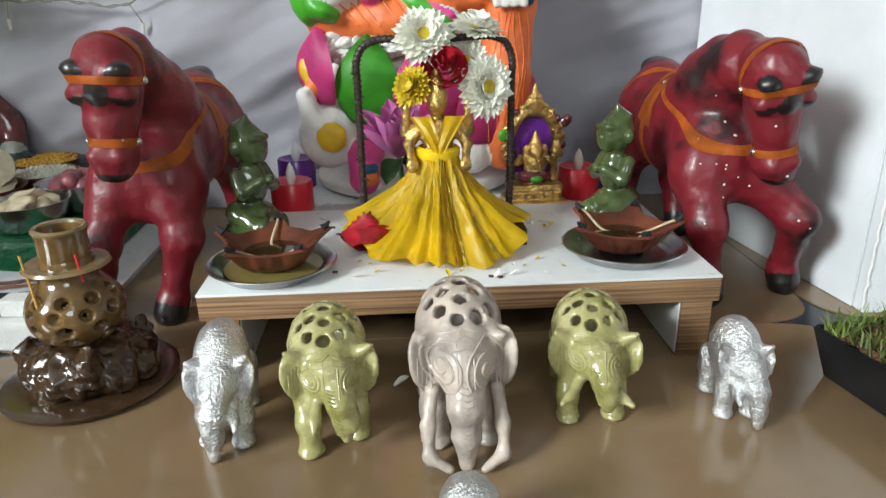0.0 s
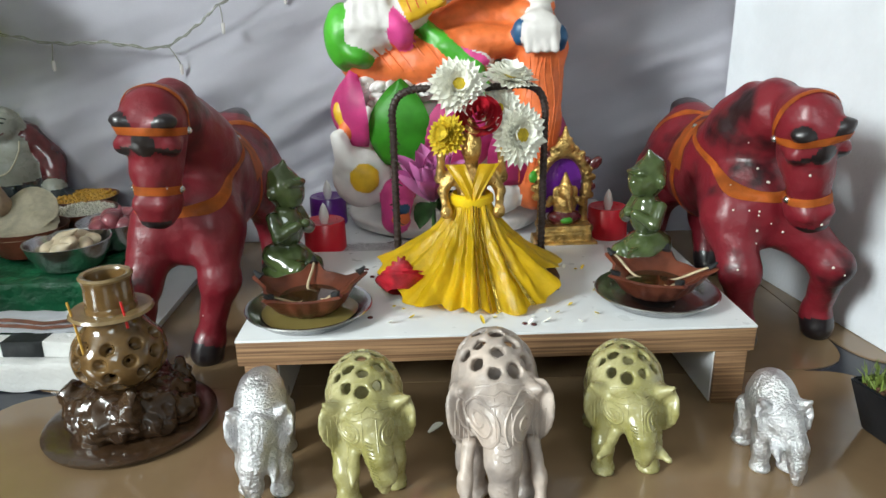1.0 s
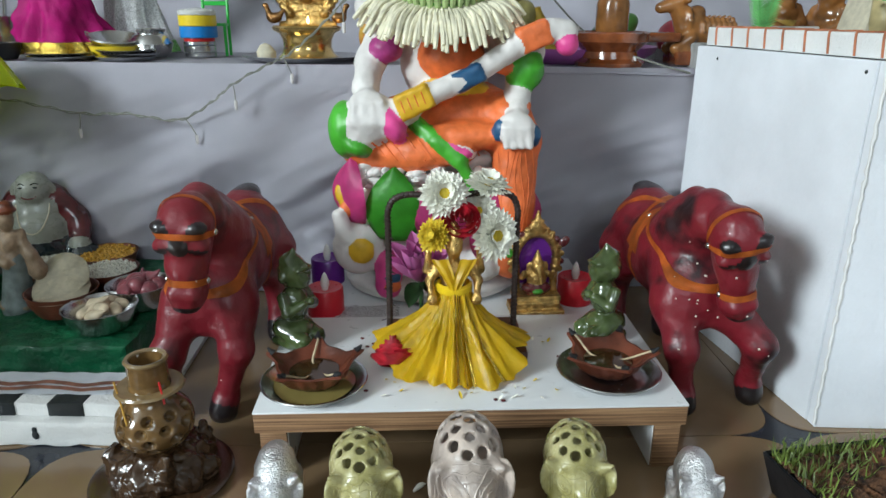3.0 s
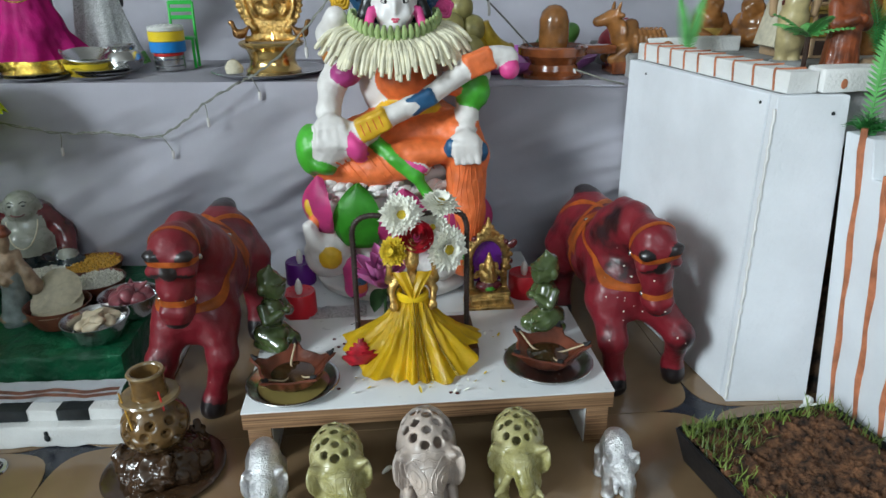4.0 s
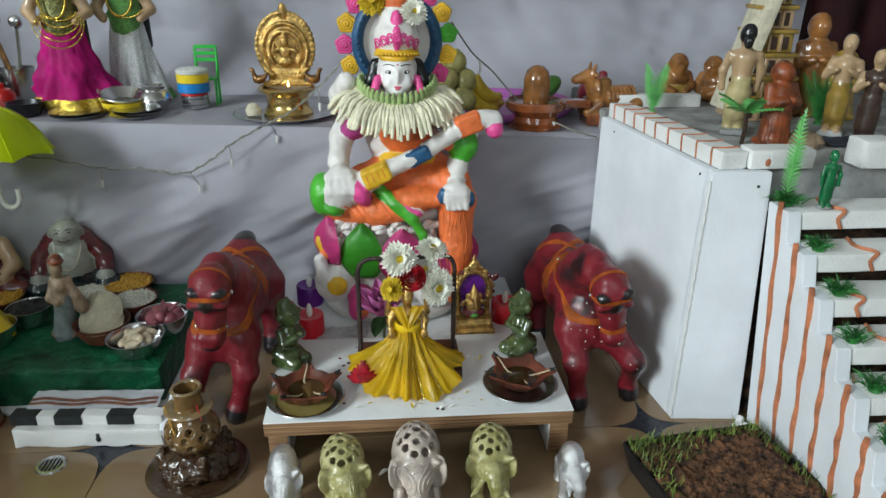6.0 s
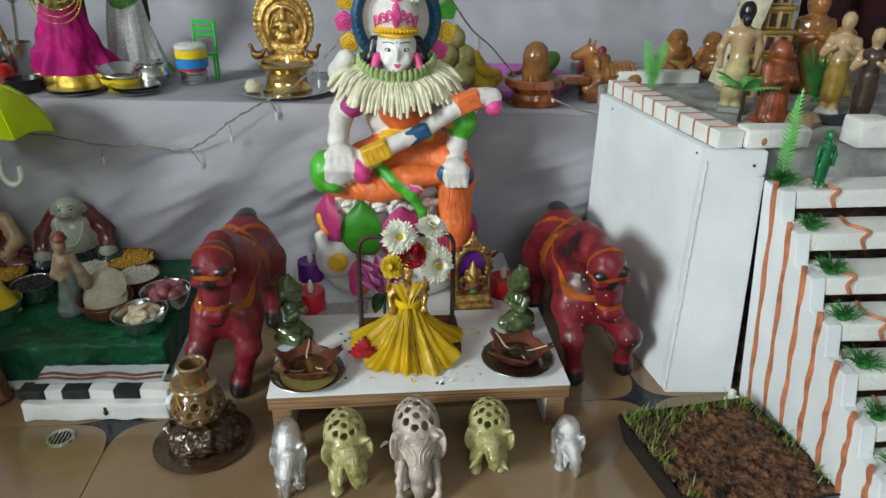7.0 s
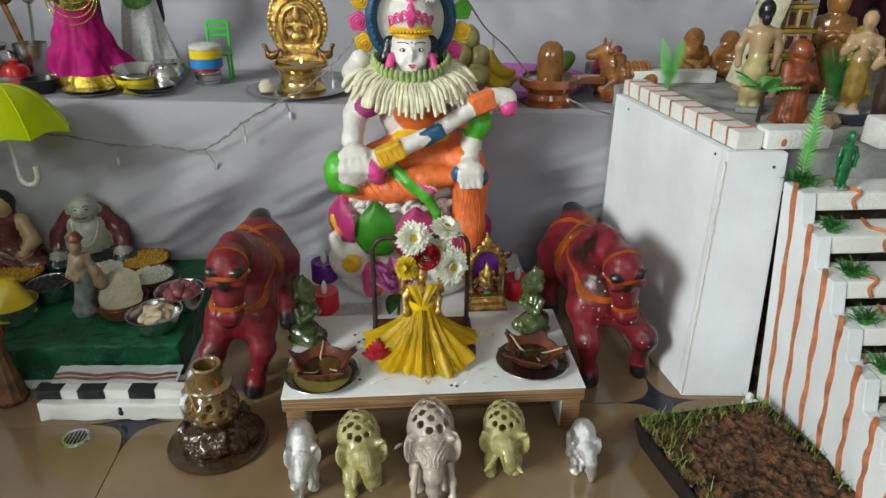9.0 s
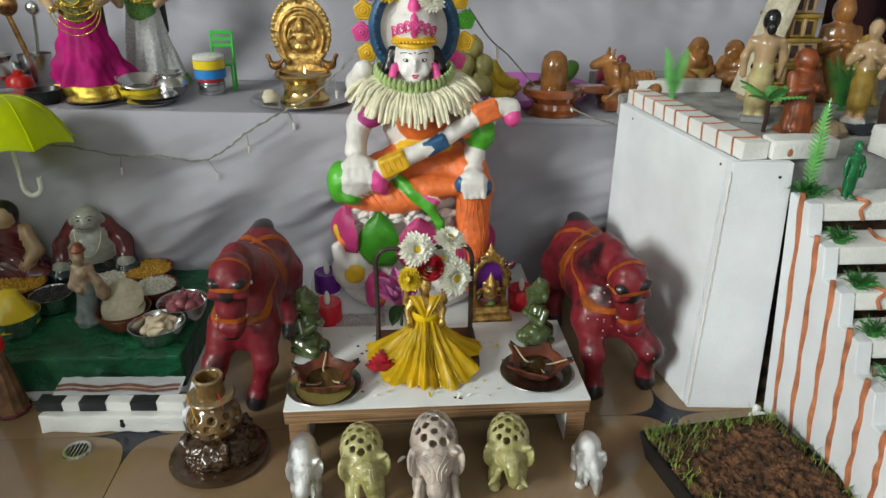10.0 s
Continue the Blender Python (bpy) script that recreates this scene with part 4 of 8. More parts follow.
    for q in range(3):                                    # bands over the brow
        line([(g * 0.5 * x, h * (0.765 + 0.035 * q) - abs(x) * 0.004) for x in np.linspace(-1, 1, 9)], 0.0007 * s)
    for k in range(16):                                   # carved rings down the trunk
        z = h * (0.60 - (0.58 - trunk) * k / 16)
        c = front(sway * min(1.0, (0.62 - z / h) * 2), z)
        if c:
            body.bm(tube([c + Vector((-0.0045 * s, 0.0018 * s, 0.001)), c + Vector((0, -0.0002, 0)), c + Vector((0.0045 * s, 0.0018 * s, 0.001))], 0.0006 * s, 5), 0)
    return body.done("elephant_figure", mats, label, "elephant figure", m, "row of elephant figures")


elephant(0.050, 0.076, 0.078, [JADE], pose(-0.083, -0.092, 0, 0, 0, 8), "yellow-green carved soapstone elephant with pierced back", sway=0.006, trunk=0.22, step=0.016)
elephant(0.055, 0.092, 0.086, [GREYSTONE], pose(-0.009, -0.102, 0, 0, 0, 0), "grey carved soapstone elephant with pierced back", sway=0.0, trunk=0.05, bow=0.10)
elephant(0.050, 0.073, 0.078, [JADE], pose(0.070, -0.082, 0, 0, 0, -8), "pale green carved soapstone elephant with pierced back", sway=0.006, trunk=0.30, step=0.006, tusk=0.35)
elephant(0.034, 0.069, 0.062, [SILVER], pose(-0.147, -0.086, 0, 0, 0, 8), "small silver foil elephant beside the stool leg", holes=False, sway=-0.005, cell=0.0013, step=0.008)
elephant(0.030, 0.060, 0.048, [SILVER], pose(0.162, -0.083, 0, 0, 0, -4), "small silver foil elephant beside the stool leg", holes=False, sway=0.006, cell=0.0013)
elephant(0.030, 0.046, 0.042, [SILVER], pose(-0.012, -0.198, 0, 0, 0, 5), "tiny silver foil elephant standing in front of the row", holes=False, cell=0.0012)


# ---- the large seated statue ----
def goddess():
    W, OR, PK, GR, YE, BL, MG, SK, HA, LI = range(10)
    P = []
    # plinth and lotus seat
    P += [ball((-0.025, 0.315, 0.066), (0.108, 0.088, 0.017), W), ball((-0.025, 0.315, 0.058), (0.104, 0.084, 0.012), W), ball((-0.02, 0.31, 0.10), (0.085, 0.070, 0.04), W)]
    P += [ball((-0.022, 0.318, 0.155), (0.098, 0.078, 0.085), W), ball((-0.022, 0.32, 0.215), (0.100, 0.075, 0.026), W)]
    # legs and skirt
    P += limbs([(-0.005, 0.325, 0.255), (-0.060, 0.285, 0.248), (-0.102, 0.262, 0.230)], (0.045, 0.034, 0.024), OR)
    P += limbs([(-0.102, 0.262, 0.228), (-0.045, 0.246, 0.226), (0.005, 0.240, 0.230)], (0.021, 0.020, 0.014), OR)
    P += limbs([(0.020, 0.325, 0.255), (0.052, 0.275, 0.252), (0.066, 0.250, 0.240)], (0.044, 0.034, 0.026), OR)
    P += limbs([(0.064, 0.250, 0.232), (0.062, 0.246, 0.170), (0.062, 0.248, 0.100)], (0.025, 0.024, 0.020), OR)
    P += [ball((0.006, 0.30, 0.262), (0.060, 0.050, 0.030), OR), ball((0.012, 0.246, 0.245), (0.050, 0.022, 0.016), OR)]
    P += [ball((-0.004, 0.238, 0.236), (0.024, 0.012, 0.010), W, (0, 25, -15)), ball((-0.006, 0.231, 0.237), (0.020, 0.006, 0.0028), PK, (0, 25, -15))]
    P += limbs([(-0.048, 0.250, 0.262), (-0.022, 0.232, 0.240), (0.000, 0.226, 0.222), (0.015, 0.225, 0.198), (0.017, 0.226, 0.175)], (0.008, 0.0075, 0.007, 0.006, 0.005), GR)
    # torso
    P += [ball((-0.010, 0.318, 0.320), (0.052, 0.036, 0.055), W), ball((-0.012, 0.312, 0.362), (0.066, 0.034, 0.030), W), ball((-0.002, 0.292, 0.285), (0.040, 0.026, 0.020), YE),
          ball((-0.005, 0.292, 0.325), (0.036, 0.026, 0.028), OR)]
    # arms
    P += limbs([(-0.070, 0.312, 0.362), (-0.094, 0.300, 0.318), (-0.098, 0.262, 0.293), (-0.094, 0.247, 0.283)], (0.021, 0.0165, 0.0135, 0.0105), W)
    P += limbs([(0.050, 0.312, 0.362), (0.070, 0.300, 0.318), (0.066, 0.262, 0.283), (0.062, 0.240, 0.266)], (0.021, 0.016, 0.0125, 0.010), W)
    P += limbs([(0.052, 0.305, 0.350), (0.078, 0.282, 0.330), (0.062, 0.262, 0.343)], (0.020, 0.017, 0.013), W)
    P += limbs([(-0.068, 0.322, 0.365), (-0.092, 0.310, 0.375), (-0.084, 0.288, 0.396)], (0.020, 0.017, 0.013), W)
    P += [ball((-0.076, 0.290, 0.332), (0.018, 0.014, 0.015), MG), ball((0.063, 0.254, 0.275), (0.016, 0.014, 0.005), OR), ball((0.052, 0.268, 0.315), (0.014, 0.012, 0.008), OR)]
    P += [ball((-0.094, 0.238, 0.278), (0.021, 0.013, 0.016), W), ball((0.060, 0.230, 0.256), (0.020, 0.013, 0.017), W)]
    for k in range(4):
        P += [limb((-0.107 + 0.009 * k, 0.228, 0.280), (-0.108 + 0.0100 * k, 0.223, 0.262), 0.0045, 0.0035, W)]
        P += [limb((0.048 + 0.008 * k, 0.220, 0.256), (0.049 + 0.0085 * k, 0.217, 0.238), 0.0043, 0.0033, W)]
    P += [ball((0.042, 0.226, 0.254), (0.006, 0.006, 0.010), BL), ball((0.081, 0.228, 0.248), (0.006, 0.006, 0.010), BL), ball((-0.094, 0.226, 0.262), (0.018, 0.005, 0.003), PK)]
    # lute
    P += [ball((-0.096, 0.246, 0.258), (0.038, 0.026, 0.026), W, (0, -25, 0)), ball((-0.120, 0.248, 0.252), (0.018, 0.024, 0.030), GR), ball((-0.108, 0.236, 0.236), (0.016, 0.017, 0.010), GR, (0, 25, 0)),
          ball((-0.068, 0.235, 0.258), (0.012, 0.018, 0.020), PK, (0, -25, 0))]
    P += limbs([(-0.066, 0.240, 0.268), (-0.052, 0.236, 0.275)], (0.015, 0.014), W)
    P += [slab((-0.046, 0.233, 0.283), (0.018, 0.012, 0.0125), YE, (0, -24, 0), 0.003), limb((-0.028, 0.236, 0.290), (0.002, 0.240, 0.302), 0.012, 0.011, W), slab((0.010, 0.240, 0.306), (0.016, 0.010, 0.0095), BL, (0, -25, 0), 0.003)]
    P += limbs([(0.024, 0.244, 0.314), (0.062, 0.248, 0.338)], (0.011, 0.012), W)
    P += [slab((0.078, 0.248, 0.347), (0.016, 0.012, 0.013), OR, (0, -22, 0), 0.004), limb((0.096, 0.250, 0.353), (0.112, 0.252, 0.352), 0.0125, 0.012, W), ball((0.113, 0.247, 0.339), (0.012, 0.012, 0.012), PK),
          ball((0.074, 0.268, 0.310), (0.020, 0.016, 0.022), GR, (0, 20, 0))]
    # head, lowered over the chest
    P += limbs([(-0.013, 0.305, 0.360), (-0.015, 0.288, 0.390)], (0.021, 0.016), SK)
    P += [ball((-0.016, 0.276, 0.412), (0.0245, 0.028, 0.034), SK), ball((-0.016, 0.258, 0.390), (0.0120, 0.013, 0.009), SK), ball((-0.016, 0.2475, 0.408), (0.0030, 0.0055, 0.0085), SK), ball((-0.016, 0.2530, 0.3935), (0.0075, 0.0050, 0.0040), SK)]
    for d in (-1, 1):
        P += limbs([(-0.016 + d * 0.028, 0.286, 0.420), (-0.016 + d * 0.034, 0.284, 0.398), (-0.016 + d * 0.040, 0.282, 0.382)], (0.0075, 0.0078, 0.005), HA)
        P += limbs([(-0.016 + d * 0.0265, 0.264, 0.404), (-0.016 + d * 0.030, 0.260, 0.390)], (0.0050, 0.0060), PK)
        P += [ball((-0.016 + d * 0.011, 0.254, 0.400), (0.0075, 0.006, 0.0075), SK)]
    P += [ball((-0.016, 0.278, 0.437), (0.0285, 0.029, 0.008), YE, (14, 0, 0)), ball((-0.016, 0.282, 0.456), (0.0300, 0.0285, 0.024), W), ball((-0.016, 0.285, 0.478), (0.022, 0.020, 0.018), W),
          ball((-0.016, 0.2565, 0.456), (0.0050, 0.006, 0.013), PK), ball((-0.016, 0.264, 0.478), (0.0060, 0.006, 0.010), PK), ball((-0.016, 0.285, 0.498), (0.016, 0.015, 0.012), OR), limb((-0.016, 0.286, 0.50), (-0.016, 0.288, 0.525), 0.011, 0.005, YE)]
    # swan and child-sized bird forms beside the seat
    P += [ball((-0.110, 0.252, 0.118), (0.030, 0.024, 0.032), W), limb((-0.122, 0.240, 0.135), (-0.130, 0.236, 0.160), 0.013, 0.007, W), ball((-0.106, 0.230, 0.120), (0.013, 0.006, 0.013), YE),
          ball((-0.124, 0.246, 0.182), (0.010, 0.009, 0.014), YE), ball((-0.118, 0.242, 0.168), (0.009, 0.008, 0.010), OR), limb((-0.075, 0.240, 0.10), (-0.078, 0.236, 0.076), 0.017, 0.014, PK), ball((0.028, 0.242, 0.098), (0.022, 0.016, 0.020), W),
          ball((-0.072, 0.225, 0.080), (0.009, 0.006, 0.006), OR), ball((-0.072, 0.225, 0.090), (0.008, 0.006, 0.004), BL)]
    v, f, w = carve(P, 0.0017, 0.006, lump=0.0007, lump_scale=120)
    body = Body().add(v, f, w)

    # lotus petals round the seat
    def seat_petal(cx, cy, zb, zt, wd, mat, yaw):
        def at(u, vv):
            s = (u - 0.5) * 2
            hw = wd * 0.66 * max(0.03, math.sin(math.pi * (0.16 + 0.84 * vv)) ** 0.75)
            z = zb + (zt - zb) * vv
            out = 0.010 * math.sin(math.pi * vv) + 0.006 * (1 - s * s)
            x, y = s * hw, -out
            c, sn = math.cos(yaw), math.sin(yaw)
            return Vector((cx + x * c - y * sn, cy + x * sn + y * c, z))
        body.bm(sheet(8, 10, at, thick=0.003), mat)
    seat_petal(-0.112, 0.246, 0.150, 0.222, 0.040, PK, -0.75)
    seat_petal(-0.068, 0.234, 0.132, 0.214, 0.047, GR, -0.20)
    seat_petal(-0.014, 0.230, 0.130, 0.206, 0.052, PK, 0.05)
    seat_petal(0.040, 0.236, 0.110, 0.185, 0.05, PK, 0.35)
    seat_petal(0.075, 0.266, 0.11, 0.19, 0.05, PK, 0.9)
    # rough white rim above the petals
    rng = random.Random(2)
    for k in range(60):
        x = rng.uniform(-0.115, 0.035)
        b = bmesh.new()
        bmesh.ops.create_icosphere(b, subdivisions=2, radius=rng.uniform(0.005, 0.009))
        for q in b.verts:
            q.co += noise.noise_vector(q.co * 160 + Vector((k, 0, 0))) * 0.003
        body.bm(b, W, pose(x, 0.250 - 0.012 * math.sin(math.pi * (x + 0.115) / 0.15), 0.204 + rng.uniform(-0.012, 0.006), rng.uniform(0, 90), 0, rng.uniform(0, 90)) @ Matrix.Diagonal((1.2, 0.6, 1, 1)))
    # skirt pleats in low relief
    tr = body.tree()
    for k in range(7):
        x0 = 0.042 + 0.0065 * k + 0.002 * math.sin(k * 7)
        line = []
        for j in range(9):
            z = 0.232 - 0.015 * j
            hit = tr.ray_cast(Vector((x0 + 0.003 * math.sin(j + k), 0.1, z)), Vector((0, 1, 0)), 0.3)
            if hit[0]:
                line.append(hit[0])
        if len(line) > 3:
            body.bm(tube(line, 0.0007, 5), OR)
    for k in range(12):
        x0 = -0.105 + 0.010 * k
        line = []
        for j in range(6):
            hit = tr.ray_cast(Vector((x0 + 0.004 * j, 0.1, 0.246 - 0.005 * j)), Vector((0, 1, 0)), 0.3)
            if hit[0] and hit[0].y > 0.226:
                line.append(hit[0])
        if len(line) > 3:
            body.bm(tube(line, 0.0011, 5), OR)
    # halo: blue beaded ring, rosettes round it
    hc = Vector((-0.015, 0.308, 0.446))
    ring = [hc + Vector((0.053 * math.cos(a), 0, 0.057 * math.sin(a))) for a in np.linspace(0, 2 * math.pi, 49)]
    body.bm(tube(ring, 0.0085, 10), BL)
    body.bm(tube([p + Vector((0, -0.004, 0)) for p in ring], 0.0055, 8), BL)
    for k in range(44):
        a = 2 * math.pi * k / 44
        b = bmesh.new()
        bmesh.ops.create_icosphere(b, subdivisions=1, radius=0.0026)
        body.bm(b, BL, Matrix.Translation(hc + Vector((0.053 * math.cos(a), -0.0095, 0.057 * math.sin(a)))))
    disc = lathe([(0, -0.004), (0.052, -0.004), (0.052, 0.004), (0, 0.004)], 36)
    body.bm(disc, W, Matrix.Translation(hc + Vector((0, 0.006, 0))) @ pose(0, 0, 0, 90, 0, 0))
    for k, mt in enumerate((YE, PK, YE, PK, GR, PK, YE, PK, YE, GR, YE, PK, GR)):
        a = radians(205 - 18.5 * 1.18 * k)
        c = hc + Vector((0.070 * math.cos(a), 0.002, 0.073 * math.sin(a)))
        for r, t in ((0.0100, 0.0030), (0.0062, 0.0028), (0.0026, 0.0028)):
            loop = [c + Vector((r * math.cos(q) * (1 + 0.12 * math.sin(5 * q)), -0.006 + r * 0.35, r * math.sin(q) * (1 + 0.12 * math.sin(5 * q)))) for q in np.linspace(0, 2 * math.pi, 21)]
            body.bm(tube(loop, t, 6), mt)
    # scrollwork on the crown, laid on its dome
    for k in range(7):
        x, zc = 0.0085 * (k - 3), 0.4565 - 0.0016 * abs(k - 3) ** 1.6
        loop = []
        for q in np.linspace(0, 3.4 * math.pi, 26):
            r = 0.0014 + 0.00036 * q
            hit = tr.ray_cast(Vector((-0.016 + x + r * math.cos(q), 0.1, zc + 1.5 * r * math.sin(q))), Vector((0, 1, 0)), 0.3)[0]
            if hit:
                loop.append(hit)
        if len(loop) > 4:
            body.bm(tube(loop, 0.0013, 6), PK)
    for k in range(17):                                   # beads of the head band
        a = radians(-170 + 160 * k / 16)
        b = bmesh.new()
        bmesh.ops.create_icosphere(b, subdivisions=1, radius=0.0024)
        body.bm(b, YE, Matrix.Translation(Vector((-0.016 + 0.0285 * math.cos(a), 0.277 + 0.0290 * math.sin(a), 0.4335 + 0.003 * abs(math.sin(a))))))
    # painted marks of the face
    def on_face(x, z):
        return tr.ray_cast(Vector((-0.016 + x, 0.1, z)), Vector((0, 1, 0)), 0.3)[0] or Vector((-0.016 + x, 0.25, z))
    for d in (-1, 1):
        body.bm(tube([on_face(d * (0.0038 + 0.0029 * j), 0.4205 + 0.0028 * math.sin(math.pi * (j + 1) / 7)) for j in range(6)], 0.00065, 5), HA)      # brow
        eye = on_face(d * 0.0102, 0.4140)
        for r, mt, out in (((0.0056, 0.0009, 0.0024), HA, 0.0), ((0.0044, 0.0007, 0.0017), SK, -0.0005), ((0.0018, 0.0007, 0.0017), HA, -0.0009)):
            b = bmesh.new()
            bmesh.ops.create_uvsphere(b, u_segments=12, v_segments=8, radius=1)
            body.bm(b, mt, Matrix.Translation(eye + Vector((0, out, 0))) @ pose(0, 0, 0, 0, -d * 6, 0) @ Matrix.Diagonal((*r, 1)))
    for dx in (-0.0020, 0.0020):
        b = bmesh.new()
        bmesh.ops.create_uvsphere(b, u_segments=10, v_segments=6, radius=1)
        body.bm(b, LI, Matrix.Translation(on_face(dx, 0.3955)) @ Matrix.Diagonal((0.0030, 0.0010, 0.0015, 1)))
    b = bmesh.new()
    bmesh.ops.create_uvsphere(b, u_segments=10, v_segments=6, radius=1)
    body.bm(b, LI, Matrix.Translation(on_face(0, 0.3930)) @ Matrix.Diagonal((0.0034, 0.0010, 0.0014, 1)))
    b = bmesh.new()
    bmesh.ops.create_uvsphere(b, u_segments=8, v_segments=6, radius=0.0012)
    body.bm(b, LI, Matrix.Translation(on_face(0, 0.4235)))
    # stripes on the lute's yellow panel
    for k in range(4):
        x = -0.058 + 0.007 * k
        z = 0.2785 + 0.0031 * k
        hits = [tr.ray_cast(Vector((x - dz * 0.4, 0.1, z + dz)), Vector((0, 1, 0)), 0.3)[0] for dz in (-0.006, -0.002, 0.002, 0.006)]
        hits = [q for q in hits if q]
        if len(hits) > 2:
            body.bm(tube(hits, 0.0006, 5), OR)
    return body.done("goddess_statue", [PLASTER, PORANGE, PPINK, PGREEN, PYELLOW, PBLUE, PMAG, SKINW, HAIR, LIPS],
                     "seated white plaster goddess statue with lute, painted orange, pink and green", "statue", None)


goddess()


# ---- on the stool ----
def oil_lamp(x, y, oil, label, turn):
    plate = thing("steel_plate", "shallow round steel plate" + (" with spilled lamp oil" if oil else ""), "plate", pose(x, y, STOOL_Z), "lamp plates")
    part("dish", lathe([(0, 0.0012), (0.030, 0.0012), (0.036, 0.0028), (0.0425, 0.0085), (0.0455, 0.0092), (0.0462, 0.0084), (0.0430, 0.0070), (0.037, 0.0010), (0.030, 0), (0, 0)], 56), STEEL, plate)
    if oil:
        part("oil_pool", lathe([(0, 0.0036), (0.030, 0.0036), (0.0352, 0.0033)], 40, lambda a, i: 1 + 0.03 * math.sin(3 * a)), OIL, plate, "yellow oil")
    lamp = thing("clay_lamp", label, "oil lamp", pose(x, y + 0.004, STOOL_Z + 0.0034, 0, 0, turn) @ Matrix.Diagonal((1, 1, 0.80, 1)), "clay lamps")

    def star(a):
        return max(0.0, math.cos(2.5 * a)) ** 10 if math.cos(2.5 * a) > 0 else max(0.0, -math.cos(2.5 * a)) ** 10
    def wob(a, i):
        k = (0, 0.02, 0.10, 0.22, 0.40, 0.38, 0.20, 0.05, 0, 0)[min(i, 9)]
        return 1 + k * star(a) + 0.03 * math.sin(17 * a) * (i in (1, 2, 3))
    prof = [(0.016, 0), (0.021, 0.002), (0.0275, 0.010), (0.0305, 0.017), (0.0325, 0.0220), (0.0302, 0.0228), (0.0265, 0.018), (0.019, 0.010), (0.008, 0.0068), (0, 0.0065)]
    bm = lathe(prof, 80, wob)
    for v in bm.verts:
        a = math.atan2(v.co.y, v.co.x)
        v.co.z += 0.006 * star(a) * max(0, v.co.z - 0.012) / 0.011
    part("bowl", bm, TERRA, lamp)
    part("oil_pool", lathe([(0, 0.0135), (0.0215, 0.0135)], 30), DARKOIL, lamp, "dark oil")
    for k in range(5):
        a = 2 * math.pi * (k + 0.0) / 5
        c, s = math.cos(a), math.sin(a)
        line = spline([(0.004 * c + 0.002, 0.004 * s, 0.012), (0.016 * c - 0.003 * s, 0.016 * s + 0.003 * c, 0.014), (0.033 * c, 0.033 * s, 0.0258), (0.0400 * c, 0.0400 * s, 0.0295)], 5)
        if k in (1, 3, 4):
            part("wick", tube(line, 0.0011, 8), WICK, lamp, "pale twisted cotton wick")
        part("burnt_tip", tube([(0.0375 * c, 0.0375 * s, 0.0278), (0.0405 * c, 0.0405 * s, 0.0300), (0.0430 * c, 0.0430 * s, 0.0335)], 0.0030, 8, taper=lambda q: 1.2 - q * 0.9), SOOT, lamp, "charred black wick tip")
    return lamp


oil_lamp(-0.135, 0.040, True, "five-pointed terracotta oil lamp with burnt wicks", 20)
oil_lamp(0.125, 0.050, False, "five-pointed terracotta oil lamp with cotton wicks", 60)


def kneeling(m, label):
    """A small kneeling figure that faces +x."""
    P = [ball((0.0, 0, 0.082), (0.0165, 0.015, 0.0175)), ball((0.010, 0, 0.078), (0.009, 0.010, 0.010)), ball((0.016, 0, 0.079), (0.004, 0.004, 0.004)), ball((-0.004, 0, 0.094), (0.011, 0.011, 0.007)),
         ball((-0.002, 0, 0.048), (0.0145, 0.015, 0.020)), ball((-0.006, 0, 0.020), (0.022, 0.018, 0.014)), ball((-0.002, 0, 0.007), (0.024, 0.019, 0.007))]
    P += limbs([(-0.003, 0, 0.094), (0.001, 0, 0.106)], (0.010, 0.0018))                      # pointed hair
    P += [ball((0.010, 0, 0.0715), (0.0065, 0.0065, 0.005)), ball((0.0135, 0, 0.0885), (0.006, 0.011, 0.004)), limb((-0.001, 0, 0.060), (0.0, 0, 0.068), 0.0085, 0.0080)]
    for d in (-1, 1):
        P += [ball((-0.001, d * 0.0155, 0.080), (0.0045, 0.0028, 0.0060)), ball((0.0150, d * 0.0050, 0.0825), (0.0022, 0.0030, 0.0018))]
        P += limbs([(-0.002, d * 0.015, 0.058), (0.006, d * 0.018, 0.044), (0.016, d * 0.005, 0.052)], (0.006, 0.0055, 0.0045))
        P += limbs([(-0.010, d * 0.010, 0.022), (0.016, d * 0.010, 0.012), (-0.018, d * 0.012, 0.007)], (0.011, 0.009, 0.006))
    v, f, w = carve(P, 0.0013, 0.0025, lump=0.0006, lump_scale=150)
    return Body().add(v, f, w).done("kneeling_figure", [GREENG], label, "figurine", m, "pair of green figurines")


kneeling(pose(-0.161, 0.118, STOOL_Z, 0, 0, -35) @ Matrix.Scale(0.94, 4), "dark green glazed kneeling figure on the stool")
kneeling(pose(0.137, 0.124, STOOL_Z, 0, 0, 205) @ Matrix.Scale(0.94, 4), "dark green glazed kneeling figure with hands folded")

# the little swing frame with its plank
swing = thing("swing_frame", "bent brown metal frame on a dark wooden plank", "stand")
part("plank", rbox(-0.076, 0.056, 0.072, 0.150, STOOL_Z + 0.0004, STOOL_Z + 0.013, 0.001), DWOOD, swing)
fx0, fx1, fy, fz0, fz1 = -0.071, 0.047, 0.104, STOOL_Z + 0.012, 0.2165
